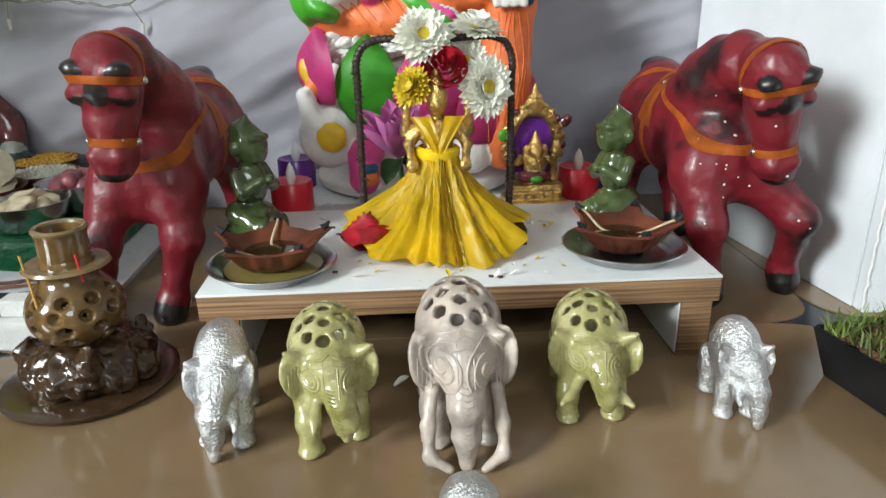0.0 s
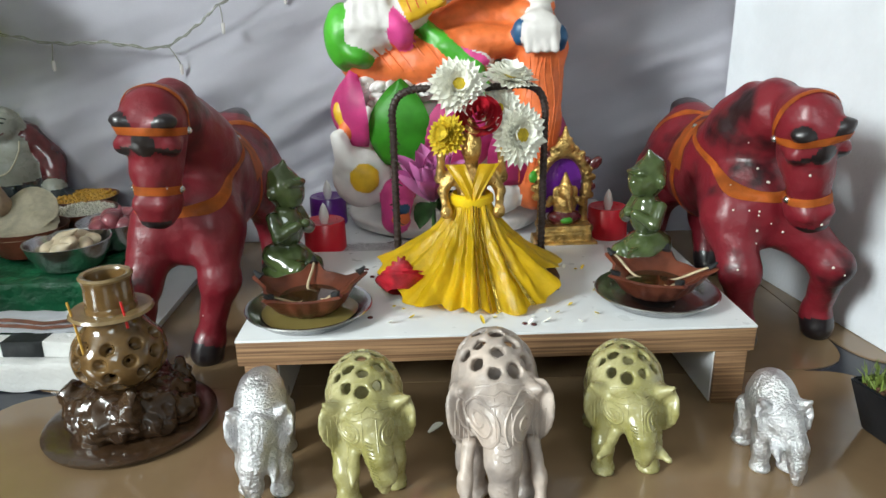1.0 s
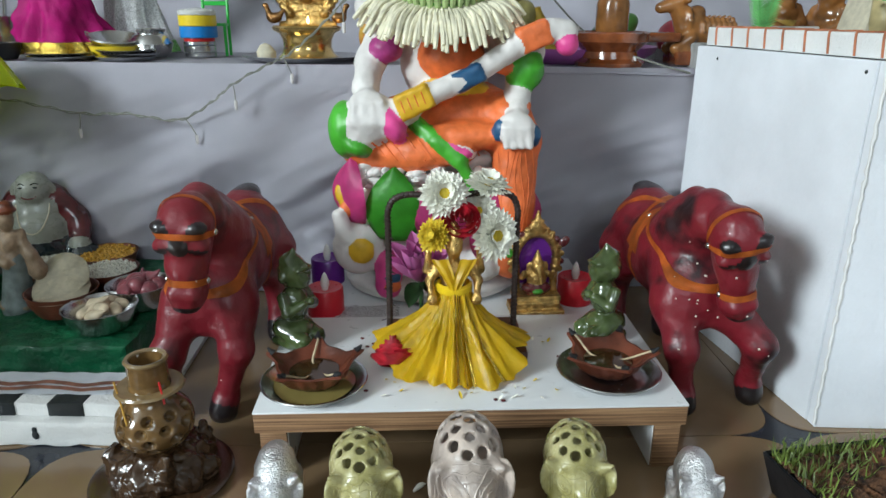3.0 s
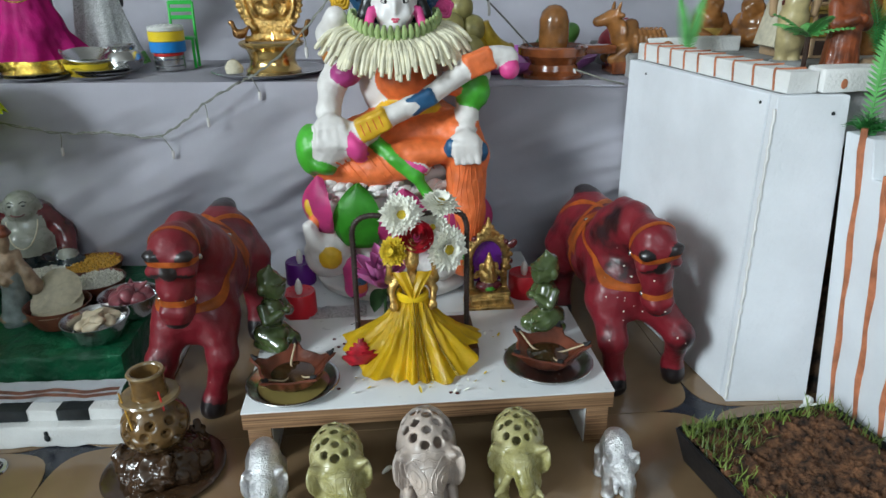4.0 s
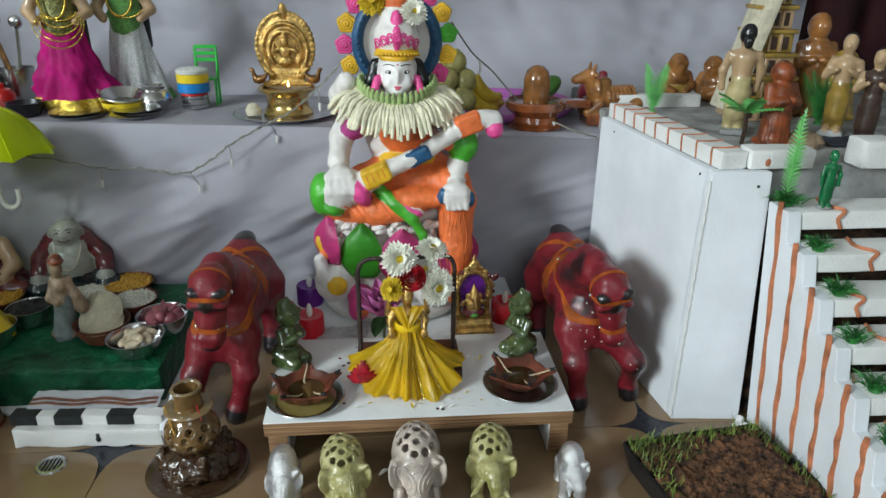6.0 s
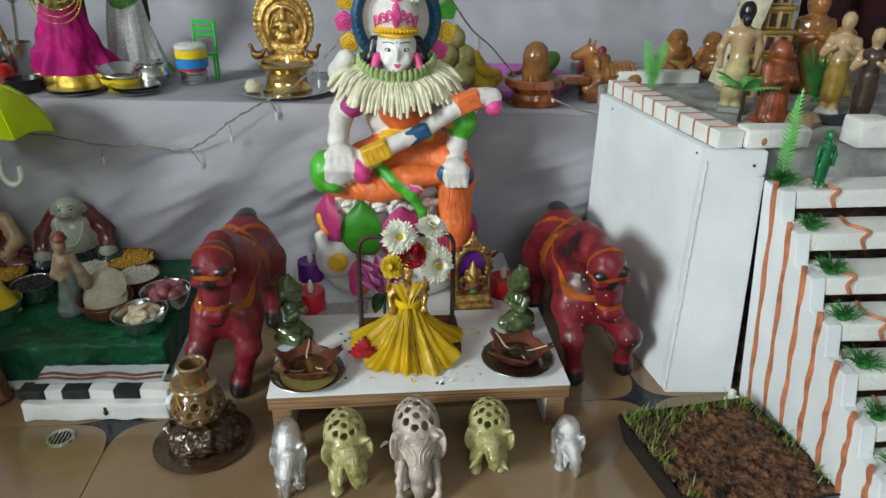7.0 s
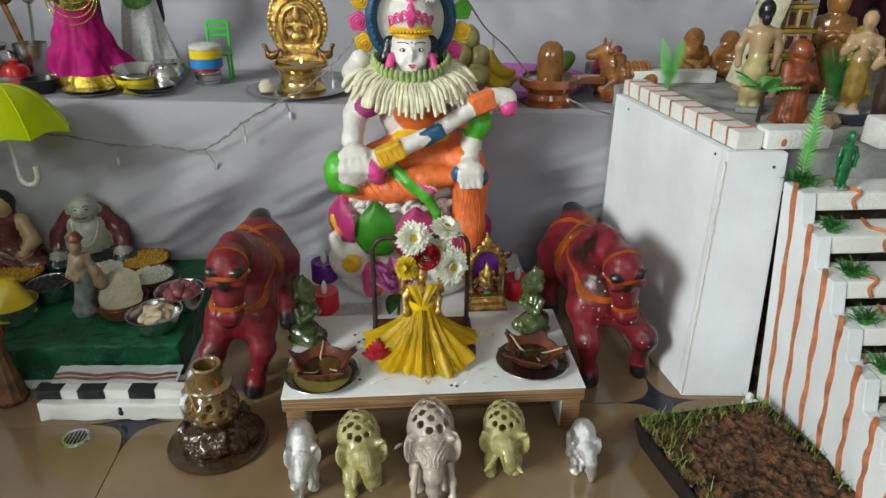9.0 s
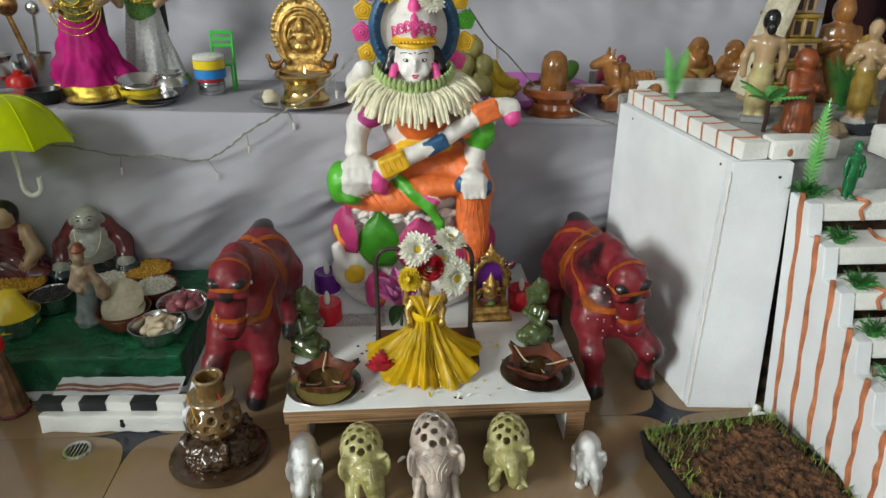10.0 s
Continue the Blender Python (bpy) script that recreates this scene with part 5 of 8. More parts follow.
arch = ([(fx0, fy, fz0)] + [(fx0, fy, z) for z in np.linspace(fz0 + 0.02, fz1 - 0.016, 9)] + [(fx0 + 0.005, fy, fz1 - 0.005), (fx0 + 0.016, fy, fz1)]
        + [(x, fy + 0.004 * math.sin(x * 60), fz1 + 0.001 * math.sin(x * 90)) for x in np.linspace(fx0 + 0.03, fx1 - 0.03, 6)] + [(fx1 - 0.016, fy + 0.004, fz1 + 0.001), (fx1 - 0.005, fy + 0.006, fz1 - 0.004)]
        + [(fx1, fy + 0.006, z) for z in np.linspace(fz1 - 0.016, fz0, 10)])
path = spline(arch, 5)
part("rod", tube(path, 0.0027, 10), WIRE, swing)
coil = []
for i, p in enumerate(path):
    for k in range(4):
        a = (i * 4 + k) * 1.05
        q = path[i].lerp(path[min(i + 1, len(path) - 1)], k / 4)
        d = (path[min(i + 1, len(path) - 1)] - path[max(i - 1, 0)]).normalized()
        u = Vector((0, 1, 0))
        w = d.cross(u)
        coil.append(q + 0.0030 * (math.cos(a) * u + math.sin(a) * w))
part("wound_wire", tube(coil, 0.0006, 5), WIRE, swing, "thin wire wound round the frame")
for k in range(7):
    q = path[6 + k * 6]
    part("wire_end", tube([q, q + Vector((random.uniform(-0.006, 0.006), -0.003, random.uniform(-0.003, 0.006))), q + Vector((random.uniform(-0.009, 0.009), -0.004, random.uniform(-0.004, 0.004)))], 0.0004, 5), WIRE, swing)


# the small brass idol and its satin dress
def small_idol():
    c = Vector((-0.012, 0.088, 0))
    P = [limb((0, 0, 0.075), (0, 0, 0.135), 0.016, 0.011), ball((0, 0, 0.147), (0.013, 0.009, 0.012)), limb((0, 0, 0.155), (0, -0.001, 0.165), 0.005, 0.005), ball((0, -0.003, 0.173), (0.0075, 0.0075, 0.0095)),
         limb((0, -0.001, 0.180), (0, 0, 0.193), 0.0075, 0.0035), ball((0, 0, 0.187), (0.0065, 0.0065, 0.002)), ball((0, -0.010, 0.171), (0.0015, 0.002, 0.003))]
    for d in (-1, 1):
        P += limbs([(d * 0.013, 0, 0.153), (d * 0.022, -0.002, 0.141), (d * 0.020, -0.012, 0.130)], (0.0042, 0.0038, 0.003))
        P += limbs([(d * 0.013, 0.002, 0.154), (d * 0.024, 0.002, 0.150), (d * 0.023, -0.001, 0.166)], (0.0040, 0.0036, 0.003))
        P += [ball((d * 0.020, -0.014, 0.127), (0.0048, 0.003, 0.005)), ball((d * 0.023, -0.001, 0.171), (0.0038, 0.003, 0.005))]
    v, f, w = carve(P, 0.0011, 0.003, lump=0.0003, lump_scale=300)
    Body().add(v, f, w).done("brass_idol", [GOLD], "small brass idol in a yellow dress and flowers", "idol", Matrix.Translation(c + Vector((0, 0, 0.0005))))
    dress = thing("doll_dress", "bright yellow pleated satin dress with gold trim", "dress", Matrix.Translation(c))

    def skirt(u, v):
        a = radians(-104 + 208 * u)
        wave = a * 7.5 + 1.3 * math.sin(a * 2.3 + 0.4) + 0.5 * v * math.sin(a * 5)
        fold = (math.cos(wave) * 0.0058 + math.cos(wave * 2.3 + 1.2) * 0.0034) * (0.22 + 0.78 * v) * (0.75 + 0.35 * math.sin(a * 1.7)) + 0.0022 * v * math.sin(a * 23 + 1 + 2 * v)
        fold += 0.0026 * noise.noise(Vector((a * 5, v * 5, 4))) * min(1, 3 * v) + 0.0012 * noise.noise(Vector((a * 16, v * 12, 9)))
        flat = abs(math.sin(a))
        r = 0.015 + (0.045 + 0.011 * flat ** 1.5) * v ** (1.25 + 0.45 * flat) + fold
        z = 0.136 - (0.072 - 0.016 * flat ** 2) * v ** 0.92 + 0.004 * v * math.cos(a * 4.2 + 0.8) + 0.002 * v * math.cos(a * 11)
        p = Vector((r * math.sin(a), -r * math.cos(a) * 1.02, z))
        return p
    part("skirt", sheet(260, 40, skirt, thick=0.0005), YSATIN, dress)
    for off in (0.02, 0.13, 0.24, 0.52):
        part("gold_stripe", sheet(2, 26, lambda u, v, off=off: skirt(0.5 + off * 0.35 + 0.012 * (u - 0.5), v) * 1.0 + Vector((0, -0.0012, 0.0006))), GTRIM, dress, "shiny gold ribbon")
    part("waist_band", lathe([(0.0155, 0.131), (0.0172, 0.1335), (0.0170, 0.138), (0.0145, 0.140)], 36), YSATIN, dress)
    for d in (-1, 1):
        def sash(u, v, d=d):
            return Vector((d * (0.001 + 0.012 * v ** 1.3) + d * 0.013 * (u - 0.5) * (0.5 + 0.7 * v), -0.0165 + 0.010 * v ** 2 + 0.001 * math.sin(u * 9), 0.137 + 0.026 * v))
        part("bodice_strip", sheet(6, 10, sash, thick=0.001), YSATIN, dress, "folded satin shoulder strip")


small_idol()


# ---- flowers ----
def bloom(name, m, label, r, centre=True, mat=None, layers=5, n=14, parent_group="fresh flowers", width=0.34, core=None):
    t = thing(name, label, "flower", m, parent_group)
    for k in range(layers):
        bm = bmesh.new()
        ln = r * (1 - 0.13 * k)
        for i in range(n + 8 - 3 * k):
            a = 360 * (i + 0.5 * (k % 2) + random.uniform(-0.2, 0.2)) / (n + 8 - 3 * k)
            petal(ln * random.uniform(0.85, 1.08), r * width, 0.25 + 0.05 * k, 0.3, 3, 4, bm, pose(0, 0, 0.0012 * k, 0, 0, a) @ pose(0, r * 0.14, 0, -12 + 9 * k + random.uniform(-5, 6), random.uniform(-8, 8), 0), tip=0.80)
        part("petal_ring", bm, mat or PETALW, t)
    if centre:
        bm = bmesh.new()
        bmesh.ops.create_uvsphere(bm, u_segments=20, v_segments=10, radius=r * 0.30)
        for v in bm.verts:
            v.co = Vector((v.co.x, v.co.y, v.co.z * 0.6 + r * 0.20)) * 1.0 + noise.noise_vector(v.co * 900) * 0.0006
        part("flower_centre", bm, core or PETALC, t, "dense yellow centre")
    part("calyx", lathe([(0, -0.004), (r * 0.2, -0.002), (r * 0.28, 0.0016), (0, 0.002)], 14), LEAF, t, "green calyx")
    return t


def facing(x, y, z, tx=0.0, up=20):
    """A pose whose z points at the camera's side, turned by tx degrees and tipped up."""
    return pose(x, y, z, 90 - up, 0, tx)


bloom("white_chrysanthemum", facing(-0.021, 0.095, 0.219, 5, 25), "cream chrysanthemum with a yellow centre", 0.0205, n=20, width=0.34)
bloom("white_chrysanthemum", facing(0.020, 0.112, 0.223, 30, 70), "cream chrysanthemum tilted upward", 0.0190, n=20, width=0.34)
bloom("white_chrysanthemum", facing(0.024, 0.092, 0.182, 25, 10), "cream chrysanthemum hanging beside the idol", 0.0220, n=20, width=0.34)
bloom("white_chrysanthemum", facing(0.012, 0.110, 0.200, -10, 15), "small cream chrysanthemum behind the others", 0.0170, n=18, width=0.34)
bloom("yellow_chrysanthemum", facing(-0.030, 0.086, 0.184, -35, 20), "small yellow chrysanthemum tucked beside the idol", 0.0150, mat=PETALC, n=18, width=0.34)


def rose(m, label, r):
    t = thing("red_rose", label, "flower", m, "red roses")
    for k in range(5):
        bm = bmesh.new()
        for i in range(3 + k):
            a = 360 * (i + 0.37 * k) / (3 + k)
            rr = r * (0.16 + 0.21 * k)
            def cup(u, v, rr=rr, k=k):
                s = (u - 0.5) * 2.1
                w = rr * (0.55 + 0.5 * v)
                return Vector((w * math.sin(s), w * math.cos(s), r * (0.95 - 0.13 * k) * v - 0.1 * r * k + (0.10 * r * math.cos(s * 2) if v > 0.8 else 0)))
            b2 = sheet(7, 5, cup)
            for v in b2.verts:
                v.co = pose(0, 0, 0, 0, 0, a) @ v.co + noise.noise_vector(v.co * 200) * 0.0008
            me = bpy.data.meshes.new("tmp")
            b2.to_mesh(me)
            b2.free()
            bm.from_mesh(me)
            bpy.data.meshes.remove(me)
        part("petal_ring", bm, ROSE, t)
    return t


rose(facing(-0.006, 0.088, 0.198, 0, 35), "deep red rose above the idol's head", 0.0165)
rose(pose(-0.068, 0.064, STOOL_Z + 0.0145, -35, 0, 0), "deep red rose lying on the plank", 0.019)
rose(pose(-0.050, 0.070, STOOL_Z + 0.0150, -20, 15, 40), "wilting red rose beside the dress", 0.014)


def lotus(m):
    t = thing("lotus_flower", "pink foam lotus flower with green leaves", "flower", m)
    for k, (n, ln, tilt) in enumerate(((7, 0.046, 38), (6, 0.042, 58), (5, 0.034, 76))):
        for i in range(n):
            bm = bmesh.new()
            petal(ln, 0.017, 0.25, 0.6, 5, 6, bm, pose(0, 0, 0, 0, 0, 360 * (i + 0.5 * k) / n) @ pose(0, 0.004, 0, tilt, 0, 0), tip=0.85)
            bmesh.ops.solidify(bm, geom=bm.faces[:], thickness=0.0008)
            part("petal", bm, LOTUS, t)
    for a in (150, 205, 250):
        bm = bmesh.new()
        petal(0.032, 0.018, -0.3, 0.3, 5, 6, bm, pose(0, 0, 0, 0, 0, a) @ pose(0, 0.004, -0.002, 8, 0, 0))
        bmesh.ops.solidify(bm, geom=bm.faces[:], thickness=0.0008)
        part("leaf", bm, LEAF, t, "dark green leaf")
    part("stem", tube([(0, 0, 0.002), (0.001, 0.003, -0.025), (0, 0.008, -0.055)], 0.0022, 8), LEAF, t)
    return t


lotus(pose(-0.042, 0.140, 0.122, 18, -6, 10))

# petals and seeds scattered on the stool
bits = Body()
for k in range(34):
    x, y = random.uniform(-0.08, 0.09), random.uniform(0.006, 0.05) if k % 2 else random.uniform(0.01, 0.17)
    bm = petal(random.uniform(0.003, 0.008), 0.003, 0.5, 0.4, 3, 3)
    bits.bm(bm, 0 if k % 3 else 1, pose(x, y, STOOL_Z + 0.0006, random.uniform(0, 10), 0, random.uniform(0, 360)))
for x, y in ((-0.100, 0.13), (-0.094, 0.112), (-0.088, 0.118), (0.088, 0.086), (0.090, 0.083), (0.02, 0.012), (0.026, 0.010), (-0.09, 0.03)):
    bm = bmesh.new()
    bmesh.ops.create_icosphere(bm, subdivisions=1, radius=0.0019)
    bits.bm(bm, 2, pose(x, y, STOOL_Z + 0.001) @ Matrix.Diagonal((1.3, 1, 0.6, 1)))
tagged(make("petal_scraps", bits.v, bits.f, [PETALC, PETALW, CMAROON], bits.m), "scattered yellow and cream petals and dark seeds on the stool", "petals", kind="stuff")
tagged(part("fallen_petal", petal(0.012, 0.006, 0.35, 0.5, 5, 5), PETALW, m=pose(-0.050, -0.025, 0.0012, 4, 0, -70)), "cream petal fallen on the floor", "petal")


# ---- on the low board ----
def candle(x, y, mat, label):
    c = thing("led_candle", label, "candle", pose(x, y, BOARD_Z), "electric candles")
    part("cup", lathe([(0, 0), (0.0195, 0), (0.0204, 0.001), (0.0200, 0.0305), (0.0190, 0.0318), (0.0165, 0.0312), (0.006, 0.0282), (0, 0.0282)], 36), mat, c)
    part("flame", lathe([(0.0030, 0.0282), (0.0048, 0.034), (0.0046, 0.039), (0.0026, 0.0455), (0, 0.0495)], 16), FLAMEP, c, "white plastic flame")


candle(-0.147, 0.221, CRED, "red plastic electric candle with white flame")
candle(0.139, 0.246, CRED, "red plastic electric candle behind the brass idol")
candle(-0.156, 0.318, CPUR, "purple plastic electric candle with white flame")


def arch_idol():
    P = [slab((0, 0, 0.005), (0.029, 0.020, 0.005), 0, rnd=0.001), slab((0, 0.001, 0.014), (0.024, 0.016, 0.005), 0, rnd=0.001), slab((0, 0.002, 0.0215), (0.026, 0.014, 0.003), 0, rnd=0.001),
         ball((0, 0, 0.031), (0.017, 0.011, 0.008), 1), ball((0, -0.002, 0.030), (0.008, 0.012, 0.004), 2), ball((0, 0, 0.043), (0.0115, 0.009, 0.011), 0), ball((0, -0.004, 0.056), (0.0065, 0.007, 0.007), 0),
         limb((0, -0.010, 0.054), (0.003, -0.012, 0.041), 0.0028, 0.002, 0), limb((0, -0.001, 0.062), (0, 0, 0.074), 0.006, 0.0016, 0)]
    for d in (-1, 1):
        P += [ball((d * 0.008, -0.001, 0.056), (0.0045, 0.002, 0.006), 0)]
        P += limbs([(d * 0.010, 0, 0.049), (d * 0.017, -0.003, 0.045), (d * 0.016, -0.008, 0.052)], (0.0034, 0.003, 0.0026), 0)
        P += limbs([(d * 0.021, 0.008, 0.024), (d * 0.021, 0.008, 0.052)], (0.0045, 0.0038), 0)
    n = 16
    pts = [(0.0235 * math.cos(a), 0.008, 0.062 + 0.030 * math.sin(a)) for a in np.linspace(-0.35, math.pi + 0.35, n)]
    P += limbs(pts, [0.0045] * n, 0)
    for i, p in enumerate(pts):
        a = -0.35 + (math.pi + 0.7) * i / (n - 1)
        P += [ball((p[0] * 1.23, 0.008, 0.062 + 0.036 * math.sin(a)), 0.0036, 1 if i % 3 == 1 else 0)]
    P += [ball((0, 0.007, 0.098), (0.010, 0.006, 0.008), 0), limb((0, 0.007, 0.102), (0, 0.007, 0.117), 0.006, 0.0015, 0), ball((0, 0.007, 0.106), (0.008, 0.005, 0.002), 0), slab((0, 0.012, 0.060), (0.018, 0.0012, 0.028), 3, rnd=0.001)]
    P += [ball((0.031, 0.006, 0.082), (0.005, 0.003, 0.007), 1, (0, 35, 0)), ball((-0.031, 0.006, 0.070), (0.004, 0.003, 0.006), 2)]
    v, f, w = carve(P, 0.0012, 0.002, lump=0.0004, lump_scale=320)
    Body().add(v, f, w).done("arched_brass_idol", [GOLD, CMAROON, PGREEN, CPUR], "small seated brass idol under a pointed ornate arch", "idol", pose(0.0875, 0.214, BOARD_Z, 0, 0, 3))


arch_idol()

# clear glitter plastic lying between stool and statue
tagged(part("plastic_sheet", sheet(30, 16, lambda u, v: Vector((-0.135 + 0.07 * u, 0.1865 + 0.045 * v, BOARD_Z + 0.0015 + 0.002 * noise.noise(Vector((u * 9, v * 7, 2))) + 0.002))), GLIT), "crumpled silvery glitter wrapping on the board", "wrapping")


# ---- the flower garland of the statue ----
def garland():
    g = thing("flower_garland", "garland of cream tuberose buds on a green thread", "garland")
    c = Vector((-0.016, 0.288, -0.007))
    rng = random.Random(4)
    ring = []
    n = 56
    for k in range(n):
        a = radians(-205 + 230 * k / (n - 1))
        x, y = 0.047 * math.cos(a), 0.040 * math.sin(a)
        z = 0.399 - 0.016 * max(0, -math.sin(a)) ** 1.2
        ring.append(c + Vector((x, y, z)))
    part("thread", tube(ring, 0.0028, 8), PGREEN, g, "green thread band")
    for k in range(n):
        a = radians(-205 + 230 * k / (n - 1))
        p = ring[k]
        o = Vector((math.cos(a), math.sin(a) * 0.8, 0)).normalized()
        for layer in range(3):
            sp = rng.uniform(-0.34, 0.34)
            d = Vector((o.x * math.cos(sp) - o.y * math.sin(sp), o.x * math.sin(sp) + o.y * math.cos(sp), 0))
            ln = rng.uniform(0.034, 0.056)
            drop = rng.uniform(0.55, 0.85) + 0.55 * max(0, -math.sin(a)) ** 2
            end = p + (d * 1.0 + Vector((0, 0, -drop))).normalized() * ln
            mid = p.lerp(end, 0.55) + Vector((0, 0, 0.005)) + d * 0.003
            bud = tube(spline([p + Vector((0, 0, -0.0015 * layer)), mid, end], 4), 0.0024, 7, taper=lambda q: 0.55 + 0.85 * q if q < 0.85 else 1.1 - 1.6 * (q - 0.85))
            part("tuberose_bud", bud, TUBE, g)
        if k % 2 == 0:
            q = p + Vector((0, 0, 0.001)) + o * 0.001
            up = q + Vector((o.x * -0.001, o.y * 0.003 - 0.001, 0.012)) 
            part("green_bud", tube([q + o * 0.003 + Vector((0, 0, -0.003)), q + o * 0.004 + Vector((0, 0, 0.004)), up + o * 0.003], 0.0034, 8, taper=lambda s: 0.8 + 0.5 * math.sin(math.pi * s) - 0.3 * s), TUBEG, g, "pale green bud end")


garland()
bloom("white_chrysanthemum", facing(0.006, 0.264, 0.486, 10, 30), "cream flower pinned on the statue's crown", 0.017, n=16)
bloom("yellow_chrysanthemum", facing(-0.046, 0.285, 0.500, -15, 20), "yellow flower pinned on the statue's halo", 0.020, mat=PETALC, n=16)


# ---- floor, left of the stool ----
def incense_holder():
    h = thing("incense_holder", "brown glazed ceramic incense holder with pierced globe", "incense holder", pose(-0.259, 0.002, 0))
    part("saucer", lathe([(0, 0), (0.052, 0), (0.0565, 0.002), (0.0575, 0.0045), (0.053, 0.006), (0.03, 0.0045), (0, 0.0045)], 56), GLAZED, h, "dark glazed saucer")
    rng = random.Random(8)
    P = [ball((0, 0, 0.018), (0.040, 0.040, 0.020))]
    for k in range(15):
        a = 2 * math.pi * k / 15 + rng.uniform(-0.2, 0.2)
        r = rng.uniform(0.030, 0.041)
        P += [ball((r * math.cos(a), r * math.sin(a), rng.uniform(0.010, 0.030)), (rng.uniform(0.007, 0.012), rng.uniform(0.007, 0.012), rng.uniform(0.010, 0.017)), 0, (rng.uniform(-30, 30), rng.uniform(-30, 30), rng.uniform(0, 90)))]
    v, f, w = carve(P, 0.002, 0.004, [ball((0.030 * math.cos(a), 0.030 * math.sin(a), 0.02), (0.006, 0.006, 0.008)) for a in (0.4, 1.9, 3.3, 4.3, 5.3)], lump=0.0030, lump_scale=170)
    make("rocky_base", v, f, [GLAZED], w, True, h)["label"] = "rough dark brown rock base"
    cuts = []
    for i, (z, n) in enumerate(((0.088, 9), (0.076, 10), (0.063, 9), (0.051, 7))):
        for k in range(n):
            a = 2 * math.pi * (k + 0.5 * (i % 2)) / n
            rr = math.sqrt(max(0, 0.033 ** 2 - ((z - 0.070) * 1.0) ** 2))
            cuts.append(ball((rr * math.cos(a), rr * math.sin(a), z), (0.0050, 0.0050, 0.0056)))
    cuts.append(ball((0, 0, 0.070), 0.0275))
    v, f, w = carve([ball((0, 0, 0.070), (0.0335, 0.0335, 0.0335)), limb((0, 0, 0.085), (0, 0, 0.112), 0.022, 0.018)], 0.0015, 0.006, cuts, lump=0.0003, lump_scale=90)
    make("pierced_globe", v, f, [GLAZE], w, True, h)["label"] = "mottled brown globe with round holes"
    part("brim", lathe([(0.016, 0.106), (0.030, 0.1085), (0.0335, 0.111), (0.032, 0.1135), (0.022, 0.1135), (0.018, 0.1125)], 48), RUST, h, "flat tan glazed brim")
    part("cup", lathe([(0.0185, 0.112), (0.0195, 0.117), (0.0190, 0.136), (0.0205, 0.1425), (0.0195, 0.1445), (0.0160, 0.1435), (0.0140, 0.136), (0.0135, 0.116), (0, 0.115)], 44), GLAZE, h)
    part("rim", lathe([(0.0206, 0.1415), (0.0212, 0.1435), (0.0195, 0.1455), (0.0165, 0.1448), (0.0155, 0.143)], 44), RUST, h, "tan rim")
    part("incense_stick", tube([(-0.028, -0.014, 0.125), (-0.020, -0.022, 0.098), (-0.012, -0.033, 0.076)], 0.0010, 6), DAL, h, "yellow incense stick")
    part("incense_stick", tube([(0.016, -0.016, 0.125), (0.021, -0.022, 0.103)], 0.0011, 6), PLRED, h, "red incense stick")



incense_holder()
for ob in bpy.data.objects["incense_holder"].children:
    if ob.name.split(".")[0] not in ("saucer", "rocky_base"):
        narrow = 0.92 if ob.name.startswith("pierced_globe") else 0.80
        ob.matrix_local = pose(0, 0, 0.003) @ Matrix.Diagonal((narrow, narrow, 0.76, 1))

# crumpled black sheet for the dark shape under the stool
dark_sheet = sheet(24, 16, lambda u, v: Vector((-0.055 + 0.075 * u, 0.075 + 0.05 * v, 0.002 + 0.016 * math.sin(math.pi * u) ** 2 * math.sin(math.pi * v) + 0.003 * abs(noise.noise(Vector((u * 6, v * 5, 0)))))))
tagged(part("black_pouch", dark_sheet, TRAYB), "crumpled flat black sheet under the stool", "pouch")

# toy wall of foam blocks
wall = thing("toy_wall", "white foam toy wall with black squares and brown stripes", "toy wall", pose(-0.488, 0.056, 0, 0, 0, -3) @ Matrix.Diagonal((0.95, 1, 0.94, 1)))
part("lower_beam", rbox(0, 0.186, 0, 0.022, 0, 0.0255, 0.003, 2, 0.0032, 14), FOAMCUT, wall)
part("upper_beam", rbox(-0.004, 0.186, 0.010, 0.028, 0.0257, 0.0395, 0.002, 2, 0.0016, 14), FOAMCUT, wall)
for x in (-0.005, 0.050, 0.116):
    part("black_square", rbox(x, x + 0.034, 0.0092, 0.0285, 0.0264, 0.0402, 0.001, 2, 0.0004, 3), BLACKP, wall, "black painted square")
part("sloping_cap", sheet(40, 8, lambda u, v: Vector((0.010 + 0.165 * u, 0.024 + 0.030 * v, 0.0412 + 0.006 * v + 0.0015 * noise.noise(Vector((u * 12, v * 4, 1))))), thick=0.002), FOAM, wall, "white card roof")
for k, (a, b) in enumerate(((0.15, 0.30), (0.36, 0.52))):
    part("brown_stripe", sheet(40, 2, lambda u, v, a=a, b=b: Vector((0.010 + 0.162 * u, 0.024 + 0.030 * (a + (b - a) * v + 0.06 * math.sin(u * 14)), 0.0426 + 0.006 * (a + (b - a) * v + 0.06 * math.sin(u * 14)) + 0.0015 * noise.noise(Vector((u * 12, a * 4, 1)))))), BROWNP, wall, "brown wavy painted stripe")
part("end_roll", tube([(0.190, 0.002, 0.016), (0.190, 0.030, 0.025), (0.190, 0.055, 0.034)], 0.0105, 16), FOAM, wall, "rolled white foam end")
for z, r in ((0.0115, 0.0036), (0.0175, 0.0026)):
    bm = bmesh.new()
    bmesh.ops.create_uvsphere(bm, u_segments=14, v_segments=8, radius=r)
    part("keyhole_mark", bm, BLACKP, wall, "black painted mark", m=pose(0.106, 0.0002, z) @ Matrix.Diagonal((0.9, 0.3, 1.25, 1)))

